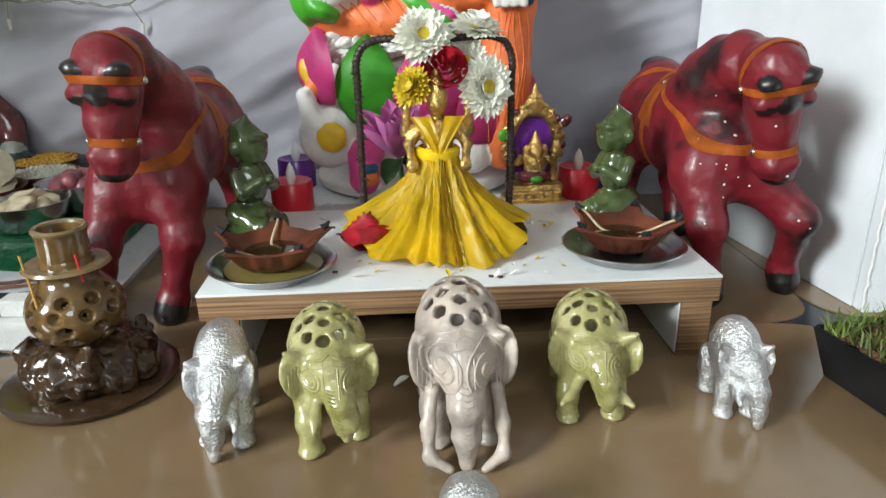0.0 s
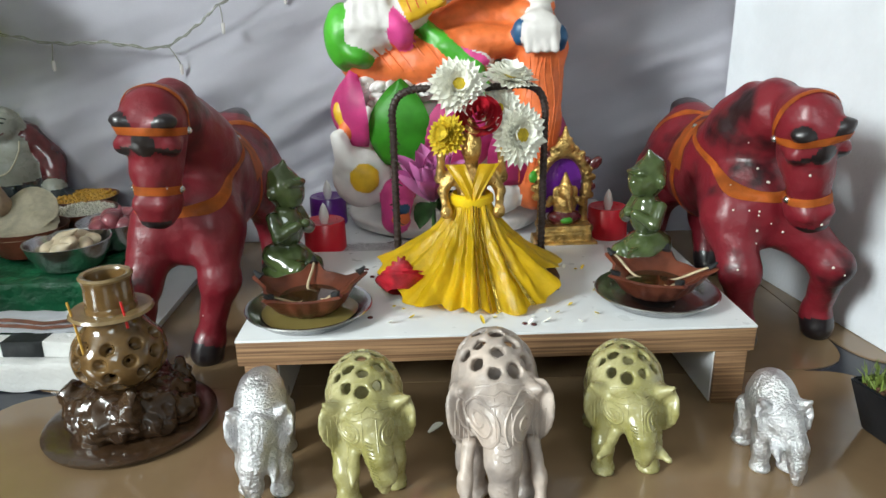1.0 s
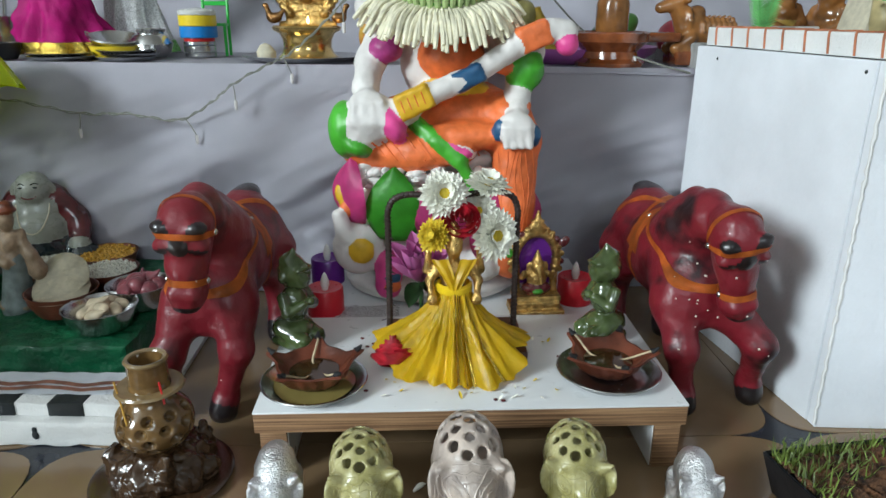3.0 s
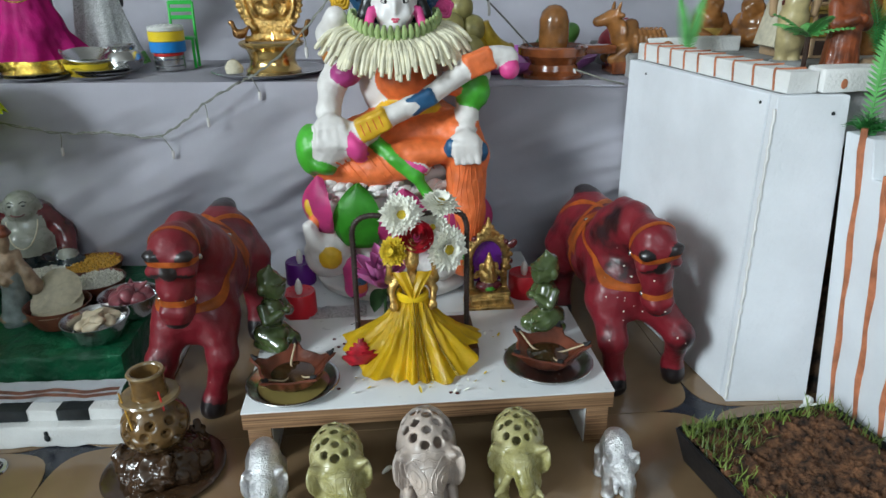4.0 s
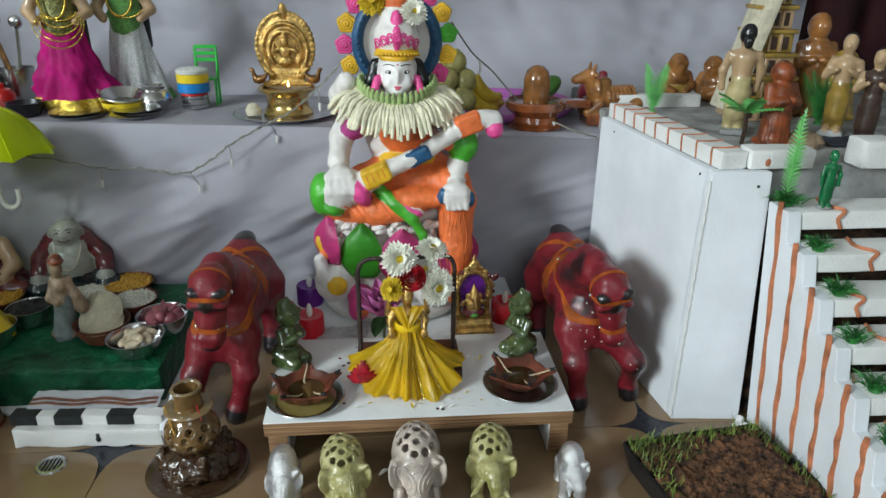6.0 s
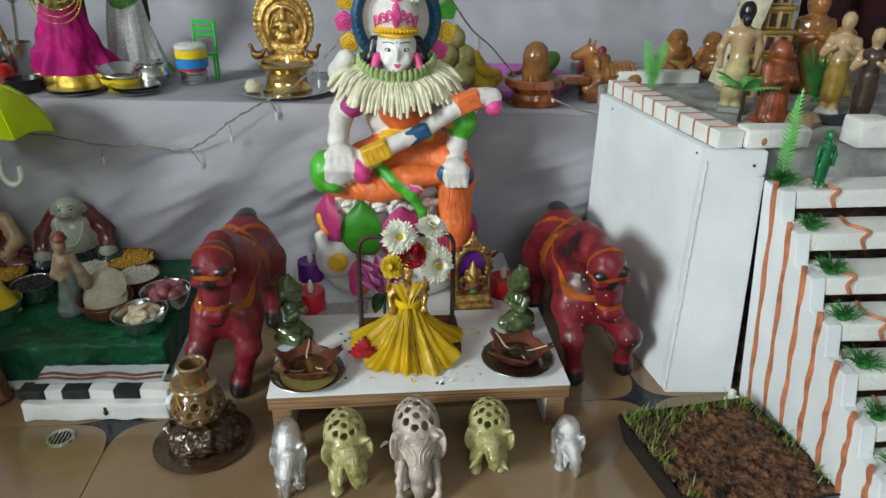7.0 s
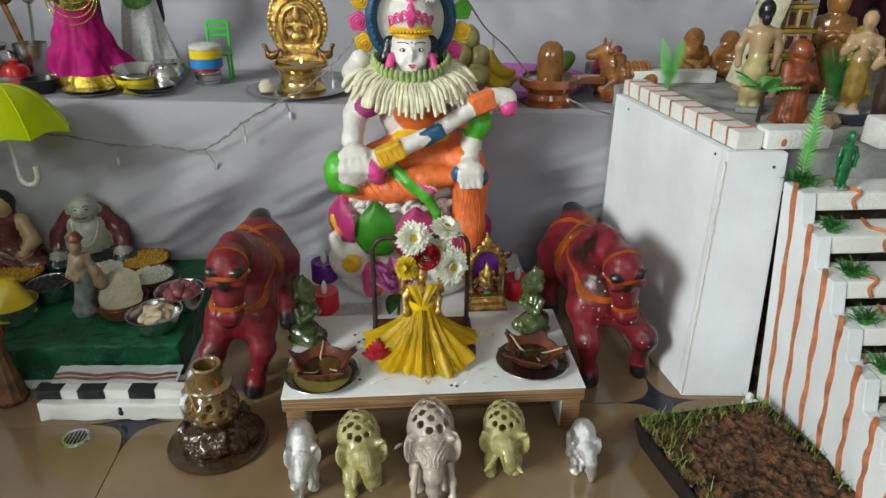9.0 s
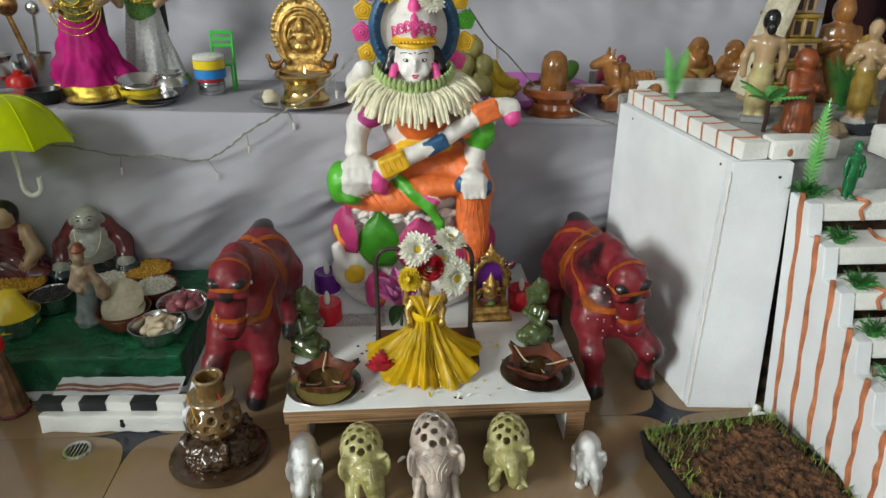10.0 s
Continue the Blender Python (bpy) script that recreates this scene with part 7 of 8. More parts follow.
def saree_doll(x, y, skirt_mat, top_mat, trim, rx, h, label, turn, bead, crumple=1.0, strands=5):
    B = Body()
    def cloth(u, v):
        a = 2 * math.pi * u
        f = 1 + (0.085 * (1 + 0.6 * crumple) * math.cos(7 * a + 4 * v + math.sin(3 * a)) + 0.06 * math.sin(4 * a + 2 * v) + 0.03 * math.cos(17 * a + 6 * v)) * v ** 0.6
        q = Vector((math.cos(a) * 1.6, math.sin(a) * 1.6, 3.2 * v + 9 * rx * 10))
        f += (0.32 * noise.noise(q * 1.3) + 0.22 * abs(noise.noise(q * 2.9))) * crumple * v ** 0.5
        r = (0.026 + (rx - 0.026) * v ** 1.3) * f
        return Vector((r * math.cos(a) + 0.010 * v * v, r * 0.72 * math.sin(a), h * 0.62 * (1 - v) + 0.002))
    B.bm(sheet(90, 24, cloth), 0)
    def hem(u, v):
        p = cloth(u, 0.88 + 0.12 * v)
        return Vector((p.x * 1.02, p.y * 1.02, p.z))
    B.bm(sheet(90, 3, hem), 2)
    P = [limb((0, 0, h * 0.55), (0, 0, h * 0.80), 0.026, 0.024, 1), ball((0, 0, h * 0.62), (0.029, 0.024, 0.012), 2), ball((0, -0.004, h * 0.80), (0.032, 0.022, 0.018), 1), limb((0, 0, h * 0.83), (0, 0, h * 0.90), 0.010, 0.010, 3), ball((0, -0.002, h * 0.95), (0.018, 0.019, 0.022), 3), ball((0, 0.004, h * 0.97), (0.020, 0.020, 0.022), 4)]
    P += limbs([(0.012, 0.018, h * 0.92), (0.020, 0.026, h * 0.7), (0.024, 0.028, h * 0.40)], (0.016, 0.014, 0.010), 4)
    for d in (-1, 1):
        P += limbs([(d * 0.028, 0, h * 0.80), (d * 0.044, -0.004, h * 0.66), (d * 0.030, -0.024, h * 0.60)], (0.010, 0.009, 0.007), 3)
    v, f, w = carve(P, 0.0026, 0.006)
    B.add(v, f, w)
    for k in range(strands):                              # strings of gold beads
        loop = [Vector((0.008 + (0.024 + 0.0035 * k) * math.sin(a), -0.024 - 0.0045 * k - 0.008 * math.cos(a), h * (0.66 - 0.012 * k) - (0.012 + 0.0075 * k) * max(0, math.cos(a)))) for a in np.linspace(-1.5, 1.5, 27)]
        for p in loop:
            b = bmesh.new()
            bmesh.ops.create_icosphere(b, subdivisions=1, radius=0.0017)
            B.bm(b, 5, Matrix.Translation(p))
        B.bm(tube(loop, 0.0007, 5), 5)
    loop = [Vector((0.020 * math.sin(a), -0.030 + 0.004 * (1 - math.cos(a)), h * 0.74 + 0.028 * (-math.cos(a)))) for a in np.linspace(0, 2 * math.pi, 31)]
    B.bm(tube(loop, 0.0020, 6), 5)
    B.done("costume_doll", [skirt_mat, top_mat, trim, SKIN, HAIR, bead], label, "doll", pose(x, y, SHELF_Z + 0.0035, 0, 0, turn), "costume dolls")


saree_doll(-0.560, 0.575, MAGSILK, paint("gold_green_silk", (0.35, 0.35, 0.12), 0.35, metal=0.4, var=0.4, scale=300), GTRIM, 0.066, 0.235, "standing doll in a magenta silk skirt with gold hem", 8, GTRIM)
saree_doll(-0.478, 0.640, GLIT, GGLIT, GGLIT, 0.050, 0.235, "standing doll in a silver glitter dress with green bodice", 6, GTRIM, 0.25, 1)

# utensils at the far end
cup = thing("steel_tumbler", "steel tumbler holding ladles", "tumbler", pose(-0.690, 0.665, SHELF_Z + 0.0015))
part("body", lathe([(0, 0), (0.024, 0), (0.026, 0.03), (0.029, 0.055), (0.0275, 0.055), (0.024, 0.004), (0, 0.004)], 36), STEEL, cup)
for k, (dx, dy, r) in enumerate(((-0.030, 0.004, 0.020), (0.012, 0.008, 0.012))):
    l = thing("ladle", "old metal ladle standing in the tumbler", "ladle", pose(-0.690, 0.665, SHELF_Z + 0.006), "ladles")
    part("shaft", tube([(0, 0, 0), (dx * 0.7, dy, 0.08), (dx, dy, 0.118)], 0.005 if k == 0 else 0.003, 8), BRONZE if k == 0 else STEEL, l)
    bm = bmesh.new()
    bmesh.ops.create_uvsphere(bm, u_segments=20, v_segments=10, radius=r)
    for v in bm.verts:
        v.co.y *= 0.6
    part("scoop", bm, BRONZE if k == 0 else STEEL, l, m=pose(dx, dy, 0.118 + r * 0.8))
jar = thing("red_toy_bottle", "red plastic toy gas bottle", "toy bottle", pose(-0.690, 0.595, SHELF_Z + 0.0015))
part("body", lathe([(0, 0), (0.021, 0), (0.022, 0.020), (0.017, 0.028), (0.008, 0.031), (0.008, 0.038), (0, 0.039)], 32), PLRED, jar)
toy_pot(pose(-0.745, 0.63, SHELF_Z + 0.0015), 1.6)
dark = thing("black_pan", "small dark metal toy pan", "pan", pose(-0.615, 0.515, SHELF_Z + 0.0015))
part("body", lathe([(0, 0), (0.020, 0), (0.026, 0.012), (0.0275, 0.022), (0.0255, 0.022), (0.018, 0.003), (0, 0.003)], 32), TRAYB, dark)
plates(-0.680, 0.535, 3, 0.040, "small round steel dish in a stack")

# umbrella leaning at the shelf's edge
umb = thing("toy_umbrella", "neon yellow plastic toy umbrella with clear hooked handle", "umbrella", pose(-0.597, 0.352, 0.278, -6, -4, 0))


def canopy(u, v):
    a = 2 * math.pi * u
    r = 0.088 * v * (1 - 0.10 * v ** 3 * abs(math.sin(4 * a)))
    return Vector((r * math.cos(a), r * math.sin(a), 0.074 * (1 - v ** 2.6) + 0.006 * v ** 4 * abs(math.sin(4 * a))))


part("canopy", sheet(64, 14, canopy, thick=0.001), YELPL, umb)
part("shaft", tube([(0, 0, 0.072), (0, 0, -0.056)], 0.0034, 12), WHITEPL, umb)
part("hook", tube([(0, 0, -0.054)] + [(0.013 - 0.013 * math.cos(a), 0, -0.058 - 0.015 * math.sin(a)) for a in np.linspace(0, math.pi, 12)] + [(0.026, 0, -0.046)], 0.0042, 12), WHITEPL, umb, "clear hooked handle")
part("ferrule", lathe([(0.004, 0.073), (0.003, 0.078), (0.001, 0.084), (0, 0.084)], 12), YELPL, umb)
for k in range(8):
    a = 2 * math.pi * (k + 0.5) / 8
    part("rib", tube([(0.088 * t * math.cos(a + math.pi / 8), 0.088 * t * math.sin(a + math.pi / 8), 0.0742 * (1 - t ** 2.6)) for t in np.linspace(0.05, 1, 8)], 0.0009, 5), YELPL, umb)


# fruit plate behind the statue
ft = thing("fruit_tray", "purple plastic tray of fruit", "tray", pose(0.175, 0.520, SHELF_Z + 0.0015))
part("tray_body", lathe([(0, 0), (0.10, 0), (0.118, 0.012), (0.121, 0.020), (0.118, 0.020), (0.102, 0.004), (0, 0.003)], 56), paint("lilac_plastic", (0.42, 0.12, 0.42), 0.35, var=0.08, scale=20, bump=0.02), ft)
fs = thing("fruit_dish", "steel dish heaped with guavas", "dish", pose(0.085, 0.470, SHELF_Z + 0.0015))
part("dish", lathe([(0, 0.001), (0.04, 0.001), (0.055, 0.010), (0.060, 0.016), (0.058, 0.017), (0.042, 0.003), (0, 0.003)], 48), STEEL, fs)
for k, (x, y, z, r) in enumerate(((0.058, 0.46, 0.034, 0.019), (0.096, 0.455, 0.034, 0.019), (0.078, 0.485, 0.036, 0.019), (0.068, 0.462, 0.066, 0.018), (0.100, 0.470, 0.062, 0.018), (0.083, 0.478, 0.090, 0.018), (0.060, 0.482, 0.088, 0.017))):
    v, f, w = carve([ball((0, 0, 0), (r, r, r * 1.1)), ball((0, 0, r * 1.05), r * 0.2)], 0.002, 0.004, lump=0.0006, lump_scale=60)
    tagged(make("guava", v, f, [GUAVA], None, True, None, pose(x, y, SHELF_Z + z, random.uniform(-40, 40), random.uniform(-40, 40), 0)), "olive green guava in a heap", "fruit", "guavas")
for k, (x, y, z, rz) in enumerate(((0.132, 0.478, 0.040, 35), (0.122, 0.472, 0.022, 25), (0.140, 0.490, 0.026, 40))):
    pts = [(0.045 * math.sin(a), 0, 0.045 * (1 - math.cos(a))) for a in np.linspace(-0.85, 0.85, 9)]
    tagged(part("banana", tube(spline(pts, 3), 0.011, 12, taper=lambda q: 0.35 + 0.75 * math.sin(math.pi * min(0.96, max(0.04, q))) ** 0.6), BANANA, m=pose(x, y, SHELF_Z + z, 0, 35, rz)), "ripe yellow banana beside the guavas", "fruit", "bananas")
v, f, w = carve([ball((0, 0, 0), (0.036, 0.020, 0.018)), ball((-0.02, 0, 0.004), (0.022, 0.018, 0.016))], 0.0025, 0.01)
tagged(make("green_mango", v, f, [MANGO], None, True, None, pose(0.235, 0.500, SHELF_Z + 0.042, 0, -30, 15)), "green mango on the purple tray", "fruit")
v, f, w = carve([ball((0, 0, 0), (0.030, 0.030, 0.028)), limb((0, 0, 0.026), (0, 0, 0.034), 0.006, 0.008)], 0.0025, 0.006)
tagged(make("red_pomegranate", v, f, [paint("red_fruit_skin", (0.45, 0.03, 0.05), 0.35, var=0.25, scale=40)], None, True, None, pose(0.335, 0.53, SHELF_Z + 0.03, 0, 20, 0)), "red pomegranate on the shelf", "fruit")
v, f, w = carve([ball((0, 0, 0), (0.034, 0.030, 0.032))], 0.003, 0.004)
tagged(make("red_yellow_apple", v, f, [paint("apple_skin", (0.50, 0.05, 0.03), 0.35, var=0.3, scale=20, col2=(0.55, 0.40, 0.05))], None, True, None, pose(-0.085, 0.47, SHELF_Z + 0.034)), "red and yellow apple behind the statue", "fruit")


# lingam and bull
def lingam(m):
    t = thing("clay_lingam", "glazed terracotta lingam on a spouted round base", "clay shrine", m)
    part("pedestal", lathe([(0, 0), (0.043, 0), (0.044, 0.005), (0.036, 0.010), (0.034, 0.018), (0.040, 0.024), (0.047, 0.030), (0.048, 0.040), (0.044, 0.042), (0.040, 0.038), (0, 0.037)], 48), TERRAG, t)
    part("spout", rbox(0.036, 0.088, -0.013, 0.013, 0.029, 0.041, 0.004, 3), TERRAG, t)
    part("pillar", lathe([(0.0195, 0.036), (0.0205, 0.045), (0.0205, 0.074), (0.017, 0.086), (0.009, 0.093), (0, 0.095)], 36), TERRA_L, t)


lingam(pose(0.203, 0.408, SHELF_Z + 0.0015, 0, 0, 3))


def bull(m):
    P = [slab((0.012, 0, 0.009), (0.048, 0.022, 0.009), 1, rnd=0.003), ball((0.016, 0, 0.040), (0.042, 0.020, 0.022)), ball((-0.014, 0, 0.052), (0.020, 0.016, 0.020)), ball((-0.006, 0, 0.068), (0.012, 0.010, 0.010)),
         limb((-0.022, 0, 0.060), (-0.034, 0, 0.078), 0.014, 0.011), limb((-0.034, 0, 0.080), (-0.054, 0, 0.074), 0.011, 0.0075)]
    for d in (-1, 1):
        P += limbs([(-0.030, d * 0.008, 0.087), (-0.027, d * 0.012, 0.100)], (0.004, 0.002))
        P += [ball((-0.026, d * 0.014, 0.083), (0.005, 0.008, 0.004))]
        P += limbs([(-0.016, d * 0.012, 0.036), (-0.034, d * 0.013, 0.022), (-0.020, d * 0.014, 0.020)], (0.009, 0.007, 0.006))
        P += limbs([(0.042, d * 0.014, 0.036), (0.022, d * 0.020, 0.022)], (0.014, 0.009))
    for k in range(7):
        a0 = np.linspace(-1.4, 1.4, 7)
        P += limbs([(-0.002 + 0.007 * k, 0.0205 * math.sin(a), 0.040 + 0.0225 * math.cos(a)) for a in a0], [0.0016] * 7)
    P += limbs([(-0.020, 0.016 * math.sin(a), 0.058 + 0.016 * math.cos(a)) for a in np.linspace(-2.6, 2.6, 11)], [0.0024] * 11)
    v, f, w = carve(P, 0.0019, 0.004)
    Body().add(v, f, w).done("bull_figure", [TERRA_L, TERRAG], "glazed terracotta reclining bull facing the lingam", "bull figure", m)


bull(pose(0.322, 0.425, SHELF_Z + 0.0015, 0, 0, 4) @ Matrix.Diagonal((1, 1, 0.95, 1)))


# ---- figures on the foam platform ----
def standing(name, m, h, skirt, skin, top, hair, label, sash=None, arms="folded", slim=1.0):
    """A standing clay figure, faces -y."""
    s = h / 0.14
    k = slim * s
    P = [slab((0, 0, 0.004 * s), (0.020 * k, 0.017 * k, 0.004 * s), 5, rnd=0.002)]
    for d in (-1, 1):
        P += limbs([(d * 0.008 * k, 0, 0.010 * s), (d * 0.009 * k, 0, 0.055 * s)], (0.0075 * k, 0.010 * k), 0)
        P += [ball((d * 0.009 * k, -0.007 * s, 0.010 * s), (0.006 * k, 0.010 * k, 0.004 * s), 1)]
    P += [limb((0, 0, 0.028 * s), (0, 0, 0.068 * s), 0.0165 * k, 0.0155 * k, 0), ball((0, 0, 0.070 * s), (0.0165 * k, 0.0125 * k, 0.005 * s), 3), limb((0, 0, 0.074 * s), (0, 0, 0.096 * s), 0.0135 * k, 0.0165 * k, 2),
          ball((0, 0, 0.100 * s), (0.0215 * k, 0.012 * k, 0.010 * s), 2), limb((0, 0, 0.106 * s), (0, 0, 0.114 * s), 0.007 * k, 0.0065 * k, 1), ball((0, -0.002 * s, 0.124 * s), (0.0105 * k, 0.0115 * k, 0.013 * s), 1), ball((0, 0.003 * s, 0.128 * s), (0.0115 * k, 0.0115 * k, 0.012 * s), 4),
          ball((0, -0.0125 * s, 0.122 * s), (0.002 * k, 0.003 * k, 0.003 * s), 1), ball((0, 0.014 * s, 0.118 * s), (0.007 * k, 0.006 * k, 0.008 * s), 4)]
    for d in (-1, 1):
        e = (d * 0.010 * k, -0.018 * s, 0.092 * s) if arms == "folded" else (d * 0.025 * k, -0.006 * s, 0.058 * s)
        P += limbs([(d * 0.020 * k, 0, 0.101 * s), (d * 0.027 * k, -0.003 * s, 0.081 * s), e], (0.0068 * k, 0.006 * k, 0.0048 * k), 1)
    v, f, w = carve(P, 0.0019, 0.004 * s, lump=0.0004, lump_scale=140)
    Body().add(v, f, w).done(name, [skirt, skin, top, sash or skirt, hair, STONEF], label, "clay figure", m, "clay figures")


standing("clay_man", pose(0.434, 0.226, TOP_Z + 0.0005, 0, 0, 160), 0.143, paint("cream_wrap_paint", (0.55, 0.45, 0.22), 0.35, var=0.2, scale=60, coat=0.3), SKIN, SKIN, HAIR, "glazed clay man in a cream wrap with red belt", CMAROON, "down", 0.85)
standing("clay_man", pose(0.566, 0.212, TOP_Z + 0.0005, 0, 0, -40), 0.134, DOLLY, SKIN, SKIN, HAIR, "glazed clay man with folded arms in an ochre wrap", PGREEN, slim=0.8)
standing("clay_man", pose(0.568, 0.152, TOP_Z + 0.0005, 0, 0, -40), 0.122, DOLLB, SKIN, DOLLB, HAIR, "glazed clay man in a dark brown robe", DOLLB, slim=0.8)


def draped(m, h, mats, label, name="robed_clay_figure"):
    P = [limb((0, 0, 0.006), (0, 0, h * 0.50), 0.021, 0.017, 0), ball((0, 0, h * 0.62), (0.024, 0.016, h * 0.16), 0), ball((0, -0.003, h * 0.85), (0.0125, 0.013, h * 0.11), 1), ball((0, 0.004, h * 0.86), (0.0165, 0.015, h * 0.135), 0), slab((0, 0, 0.004), (0.022, 0.018, 0.004), 0, rnd=0.002)]
    for k in range(9):
        a = math.pi * (k - 4) / 9
        P += limbs([(0.022 * math.sin(a), -0.020 * math.cos(a), 0.006), (0.016 * math.sin(a), -0.0165 * math.cos(a), h * 0.5)], (0.0032, 0.0022), 0)
    for d in (-1, 1):
        P += limbs([(d * 0.021, 0, h * 0.68), (d * 0.025, -0.008, h * 0.50), (d * 0.006, -0.020, h * 0.56)], (0.008, 0.007, 0.005), 0)
    v, f, w = carve(P, 0.0019, 0.004, lump=0.0005, lump_scale=120)
    Body().add(v, f, w).done(name, mats, label, "clay figure", m, "clay figures")


draped(pose(0.459, 0.170, TOP_Z + 0.0005, 0, 0, 15) @ Matrix.Diagonal((0.86, 0.86, 1, 1)), 0.104, [DOLLR, DOLLR], "brick red glazed clay figure draped in a robe")


def bust(m, s, mats, label):
    P = [ball((0, 0, 0.018 * s), (0.026 * s, 0.020 * s, 0.018 * s), 1), ball((0, 0, 0.038 * s), (0.022 * s, 0.016 * s, 0.016 * s), 0), ball((0, -0.002 * s, 0.062 * s), (0.0165 * s, 0.0165 * s, 0.019 * s), 0), ball((0, -0.017 * s, 0.058 * s), (0.003 * s, 0.004 * s, 0.004 * s), 0), ball((0, -0.012 * s, 0.049 * s), (0.009 * s, 0.006 * s, 0.005 * s), 0)]
    for d in (-1, 1):
        P += [ball((d * 0.0165 * s, 0, 0.060 * s), (0.003 * s, 0.004 * s, 0.007 * s), 0), ball((d * 0.007 * s, -0.014 * s, 0.066 * s), (0.004 * s, 0.003 * s, 0.002 * s), 0)]
        P += limbs([(d * 0.020 * s, 0, 0.044 * s), (d * 0.026 * s, -0.006 * s, 0.026 * s), (d * 0.010 * s, -0.018 * s, 0.018 * s)], (0.008 * s, 0.007 * s, 0.006 * s), 0)
    v, f, w = carve(P, 0.0019, 0.004, lump=0.0004, lump_scale=120)
    Body().add(v, f, w).done("seated_clay_figure", mats, label, "clay figure", m, "clay figures")


bust(pose(0.452, 0.470, TOP_Z - 0.002, 0, 0, 5), 0.98, [TERRA_L, DOLLY], "tan glazed seated clay figure with a shaven head")
bust(pose(0.508, 0.455, TOP_Z - 0.002, 0, 0, -60), 0.95, [TERRA_L, TERRA_L], "tan glazed seated clay figure in profile")
draped(pose(0.606, 0.345, TOP_Z + 0.0005, 0, 0, -15), 0.150, [TERRA_L, TERRA_L], "tan glazed seated lion-maned clay figure", "maned_clay_figure")
draped(pose(0.64, 0.32, TOP_Z + 0.0005, 0, 0, -15), 0.10, [DOLLY, TERRA_L], "ochre glazed clay figure beside the maned figure")


# the small temple tower
def temple(m):
    t = thing("temple_tower", "cream and dark carved toy temple tower with green garland", "toy temple", m)
    for k in range(6):
        w, z = 0.042 - 0.0045 * k, 0.032 * k
        part("storey", rbox(-w, w, -w * 0.8, w * 0.8, z, z + 0.026, 0.002), DOLLY if k % 2 else SKIN, t)
        part("cornice", rbox(-w - 0.004, w + 0.004, -w * 0.8 - 0.004, w * 0.8 + 0.004, z + 0.026, z + 0.0315, 0.0015), DOLLY, t)
        for x in (-0.6, 0.0, 0.6):
            part("niche", rbox(w * x - w * 0.16, w * x + w * 0.16, -w * 0.8 - 0.0012, -w * 0.8 + 0.004, z + 0.004, z + 0.022, 0.001, 1), DOLLB, t, "dark niche")
            part("pillar", rbox(w * (x - 0.28) - 0.0022, w * (x - 0.28) + 0.0022, -w * 0.8 - 0.003, -w * 0.8 + 0.003, z + 0.001, z + 0.0255, 0.0008, 1), SKIN, t)
    part("garland", tube([(-0.046 + 0.004 * k + 0.0015 * math.sin(k * 2), -0.040 + 0.002 * k, 0.002 + 0.022 * k) for k in range(9)], 0.0028, 7), MANGO, t, "green painted garland")
    part("sloping_board", rbox(-0.062, -0.046, -0.036, 0.02, 0, 0.17, 0.002), PAPAD, t, "cream board", m=pose(0, 0, 0, 0, 14, 0))


temple(pose(0.520, 0.335, TOP_Z + 0.0005, 0, 0, 0))
rk = lathe([(0, 0), (0.020, 0), (0.022, 0.008), (0.015, 0.017), (0, 0.020)], 24, lambda a, i: 1 + 0.12 * math.sin(3 * a + i) + 0.06 * math.sin(7 * a))
tagged(part("brown_stone", rk, CTAN, m=pose(0.492, 0.152, TOP_Z + 0.0005)), "rounded brown stone on the platform", "stone")
pond = thing("blue_cloth", "dark blue cloth scrap on the platform", "cloth", pose(0.556, 0.17, TOP_Z + 0.0008))
part("sheet", sheet(14, 10, lambda u, v: Vector(((u - 0.5) * 0.06, (v - 0.5) * 0.05, 0.002 + 0.002 * noise.noise(Vector((u * 5, v * 5, 1)))))), paint("dark_blue_cloth", (0.03, 0.04, 0.07), 0.7, var=0.2, scale=40), pond)


# ---- plastic plants ----
def fern(name, m, n, ln, mat, label, up=False, spread=0.5, leaflet=0.20):
    t = thing(name, label, "plastic plant", m, "plastic plants")
    for k in range(n):
        a = 2 * math.pi * (k + 0.3) / max(1, n)
        d = Vector((math.cos(a) * spread, math.sin(a) * spread, 1 if up else 0.75)).normalized()
        bend = Vector((math.cos(a), math.sin(a), -0.6)) * (0.12 if up else 0.45) * ln
        pts = [d * ln * q + bend * q * q for q in np.linspace(0, 1, 12)]
        bm = tube(pts, 0.0007, 5)
        side = d.cross(Vector((0.3, 0.4, 0.8))).normalized()
        for j in range(2, 12):
            for s in (-1, 1):
                for q in (0, 0.5):
                    p = pts[j - 1].lerp(pts[j], q)
                    l = ln * leaflet * math.sin(math.pi * (0.15 + 0.8 * (j + q) / 12))
                    e = p + (side * s + d * 0.65).normalized() * l
                    w = d * ln * 0.017
                    v = [bm.verts.new(x) for x in (p - w, p + w, e)]
                    bm.faces.new(v)
        part("frond", bm, mat, t)
    part("foot", lathe([(0, 0), (0.006, 0), (0.005, 0.003), (0.0015, 0.006), (0, 0.006)], 12), mat, t)
    return t


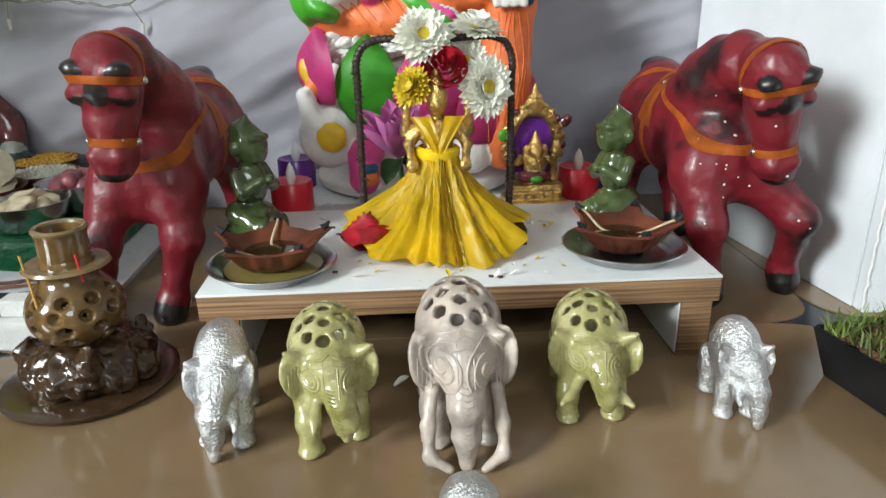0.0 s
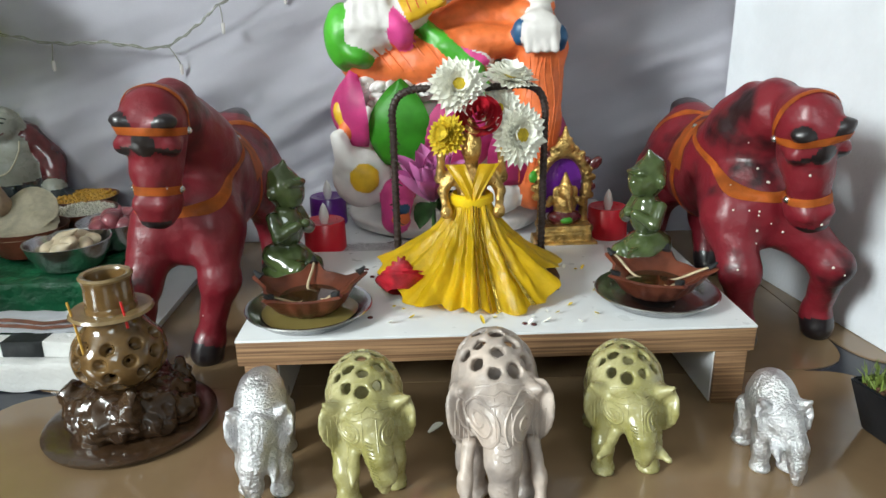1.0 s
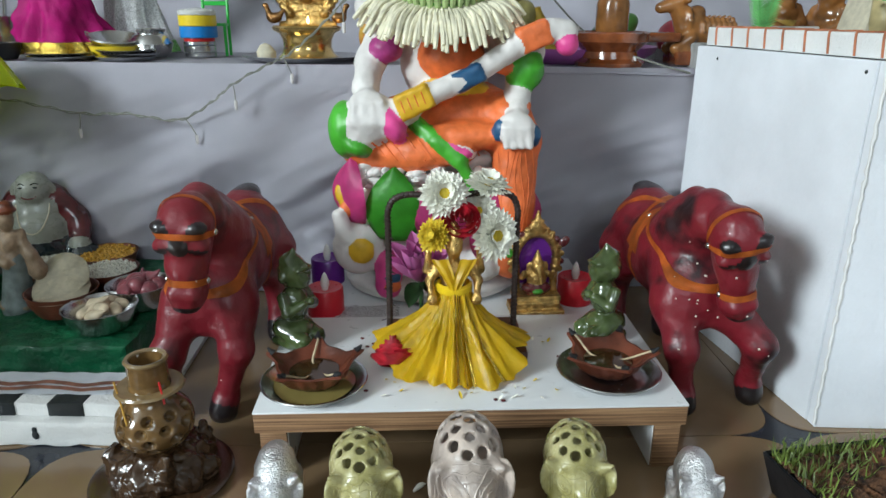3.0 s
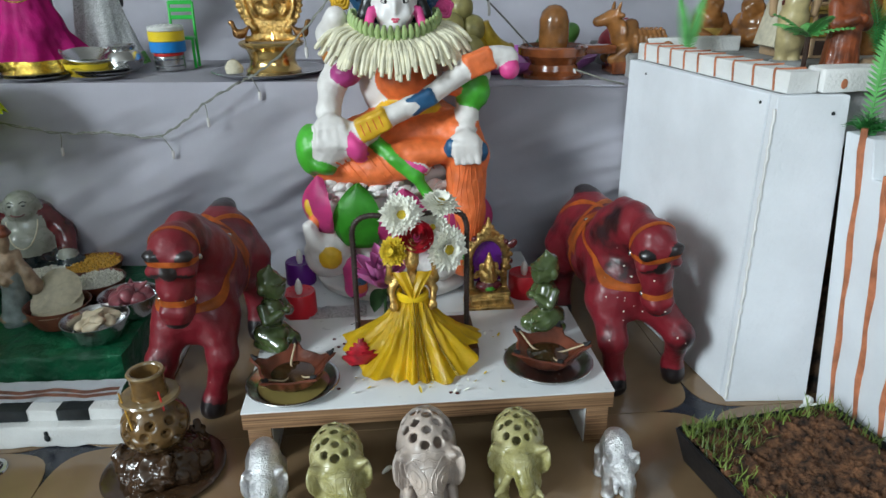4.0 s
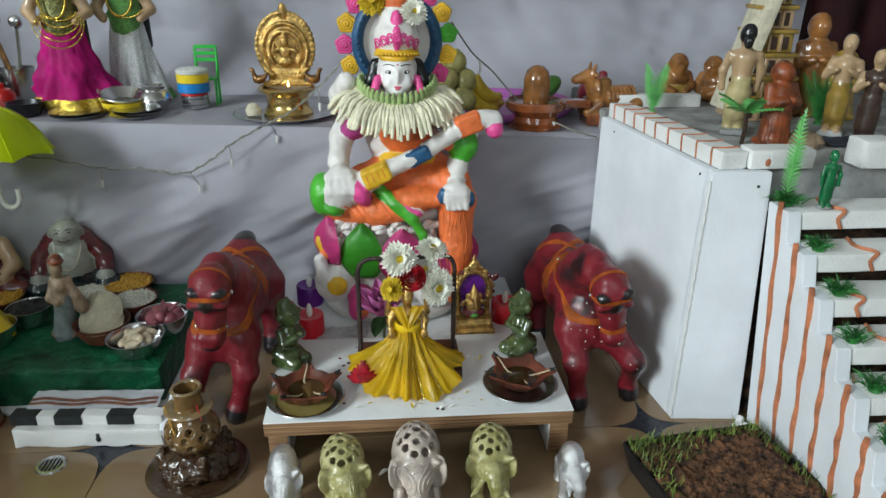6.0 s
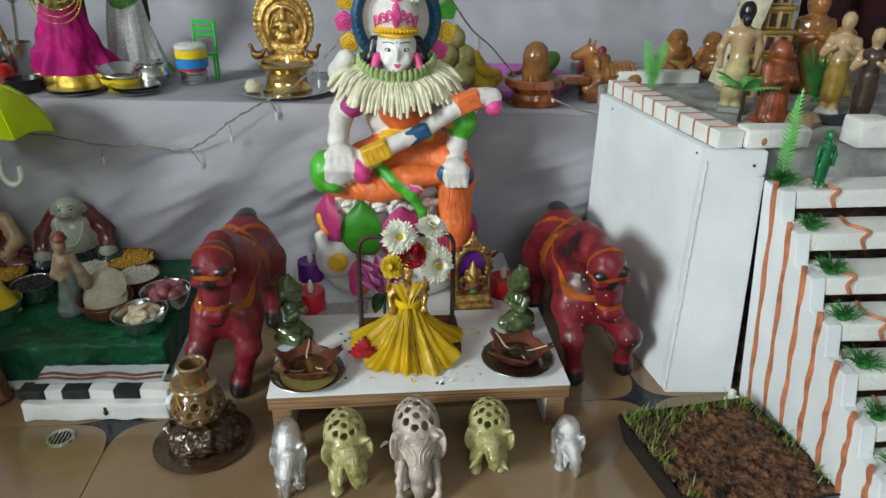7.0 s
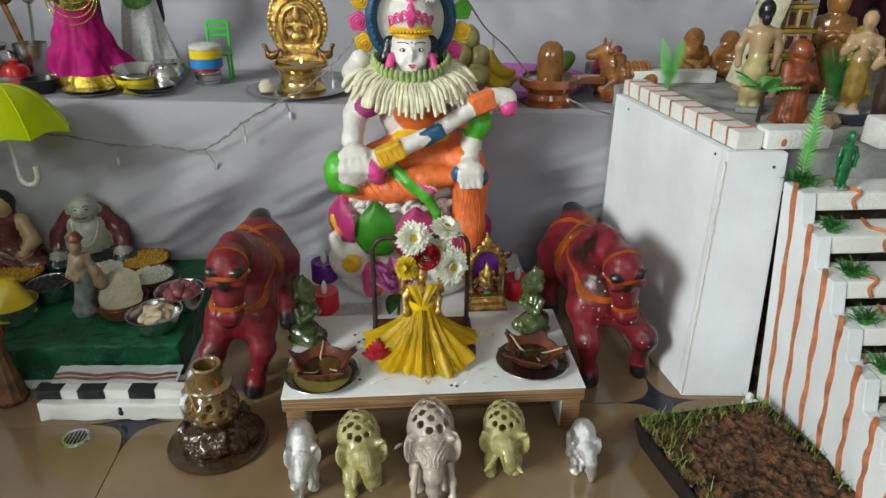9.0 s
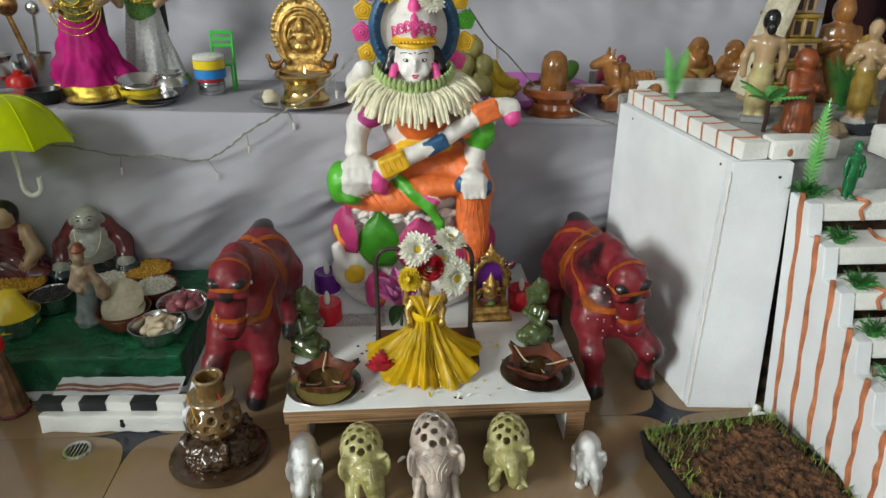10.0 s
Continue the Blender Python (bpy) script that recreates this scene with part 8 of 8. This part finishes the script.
def tuft(m, r, label, n=150, h=0.022):
    t = thing("grass_tuft", label, "plastic plant", m, "plastic grass tufts")
    bm = bmesh.new()
    for k in range(n):
        a, e = random.uniform(0, 2 * math.pi), random.uniform(0.15, 1.35)
        d = Vector((math.cos(a) * math.cos(e), math.sin(a) * math.cos(e), math.sin(e)))
        ln = random.uniform(0.6, 1.0) * h
        s = d.orthogonal().normalized() * 0.0006
        p = Vector((random.gauss(0, r * 0.2), random.gauss(0, r * 0.2), 0.003))
        mid = p + d * ln * 0.6 + Vector((0, 0, 0.002))
        end = p + d * ln + Vector((0, 0, -0.10 * ln))
        v = [bm.verts.new(x) for x in (p - s, p + s, mid + s, mid - s, end)]
        bm.faces.new(v[:4])
        bm.faces.new((v[3], v[2], v[4]))
    tagged(part("blades", bm, PLASTG, t), kind="stuff")
    part("foot", lathe([(0, 0), (0.006, 0), (0.0065, 0.006), (0, 0.007)], 12), PLASTG, t)


fern("plastic_palm", pose(0.378, 0.372, TOP_Z + 0.0005), 4, 0.078, PLASTL, "pale green plastic palm on the platform", True, 0.16, 0.20)
pt = thing("small_plastic_palm", "bright green plastic palm with a brown trunk", "plastic plant", pose(0.421, 0.172, TOP_Z + 0.0005), "plastic plants")
part("trunk", tube([(0, 0, 0), (0.001, 0, 0.022), (0, 0, 0.040)], 0.0026, 8), DOLLB, pt)
for k in range(7):
    a = 2 * math.pi * k / 7
    bm = bmesh.new()
    mm = pose(0, 0, 0.039, 0, 0, math.degrees(a) + 20) @ pose(0, 0.001, 0, 52 if k % 2 else 34, 0, 0)
    rib = [Vector((0, 0.036 * q, -0.012 * q * q)) for q in np.linspace(0, 1, 9)]
    for j in range(1, 9):
        for sd in (-1, 1):
            petal(0.010 * math.sin(math.pi * (0.2 + 0.75 * j / 9)) + 0.004, 0.0046, -0.4, 0.1, 2, 3, bm, mm @ Matrix.Translation(rib[j]) @ pose(0, 0, 0, 0, 0, -sd * 55))
    tube([mm @ q for q in rib], 0.0007, 5, bm)
    part("frond", bm, PLASTL, pt)
fern("feather_plant", pose(0.407, 0.032, 0.3025), 2, 0.112, PLASTL, "tall feathery green plastic plant on the top step", True, 0.05, 0.11)
fern("plastic_fern", pose(0.590, 0.28, TOP_Z + 0.0005), 5, 0.08, PLASTG, "green plastic fern beside the temple", True, 0.3)
tuft(pose(0.406, 0.028, 0.3025), 0.02, "green plastic grass round the feathery plant", 170, 0.026)
for k in range(6):
    z, yf = 0.302 - 0.0345 * (k + 1), 0.006 - 0.0365 * (k + 1)
    tuft(pose(0.450 + 0.004 * (k % 2) - 0.104 * z, yf + 0.012, z + 0.0005), 0.02, "green plastic grass tuft on a step", 130, 0.022 + 0.003 * (k % 2))
gf = standing("toy_soldier", pose(0.441, 0.016, 0.3025, 0, 0, 0), 0.066, FIGG, FIGG, FIGG, FIGG, "tiny green plastic standing figure on the top step", FIGG, "down", 0.80)


# ---- floor tiles ----
TX, TY, TS = -0.372, 0.045, 0.668


def tile(i, j, mesh={}):
    """A square tile whose corners are cut away for the dark insets."""
    if not mesh:
        pts = []
        h, c = TS / 2 - 0.0006, 0.054
        for k in range(4):
            a = radians(90 * k)
            for q in np.linspace(0, 1, 9):
                bow = 0.020 * math.sin(math.pi * q)
                x, y = h - c * q + bow * 0.7, h - c * (1 - q) + bow * 0.7
                x, y = min(x, h), min(y, h)
                pts.append((x * math.cos(a) - y * math.sin(a), x * math.sin(a) + y * math.cos(a)))
        b = prism(pts, -0.006, 0.0, 0)
        me = bpy.data.meshes.new("tile")
        b.to_mesh(me)
        b.free()
        me.materials.append(TILE)
        mesh["tile"] = me
        b = bmesh.new()
        bmesh.ops.create_circle(b, cap_ends=True, segments=4, radius=0.0525)
        me = bpy.data.meshes.new("corner_inset")
        b.to_mesh(me)
        b.free()
        me.materials.append(INSET)
        mesh["inset"] = me
    t = new("tile", mesh["tile"])
    t.parent = FLOOR
    t.location = (TX + TS * (i + 0.5), TY + TS * (j + 0.5), 0)
    t.rotation_euler = (0, 0, radians(90 * ((i * 3 + j * 5) % 4)))
    n = new("corner_inset", mesh["inset"])
    n.parent = FLOOR
    n.location = (TX + TS * i, TY + TS * j, -0.0012)


for i in range(-3, 4):
    for j in range(-4, 2):
        tile(i, j)
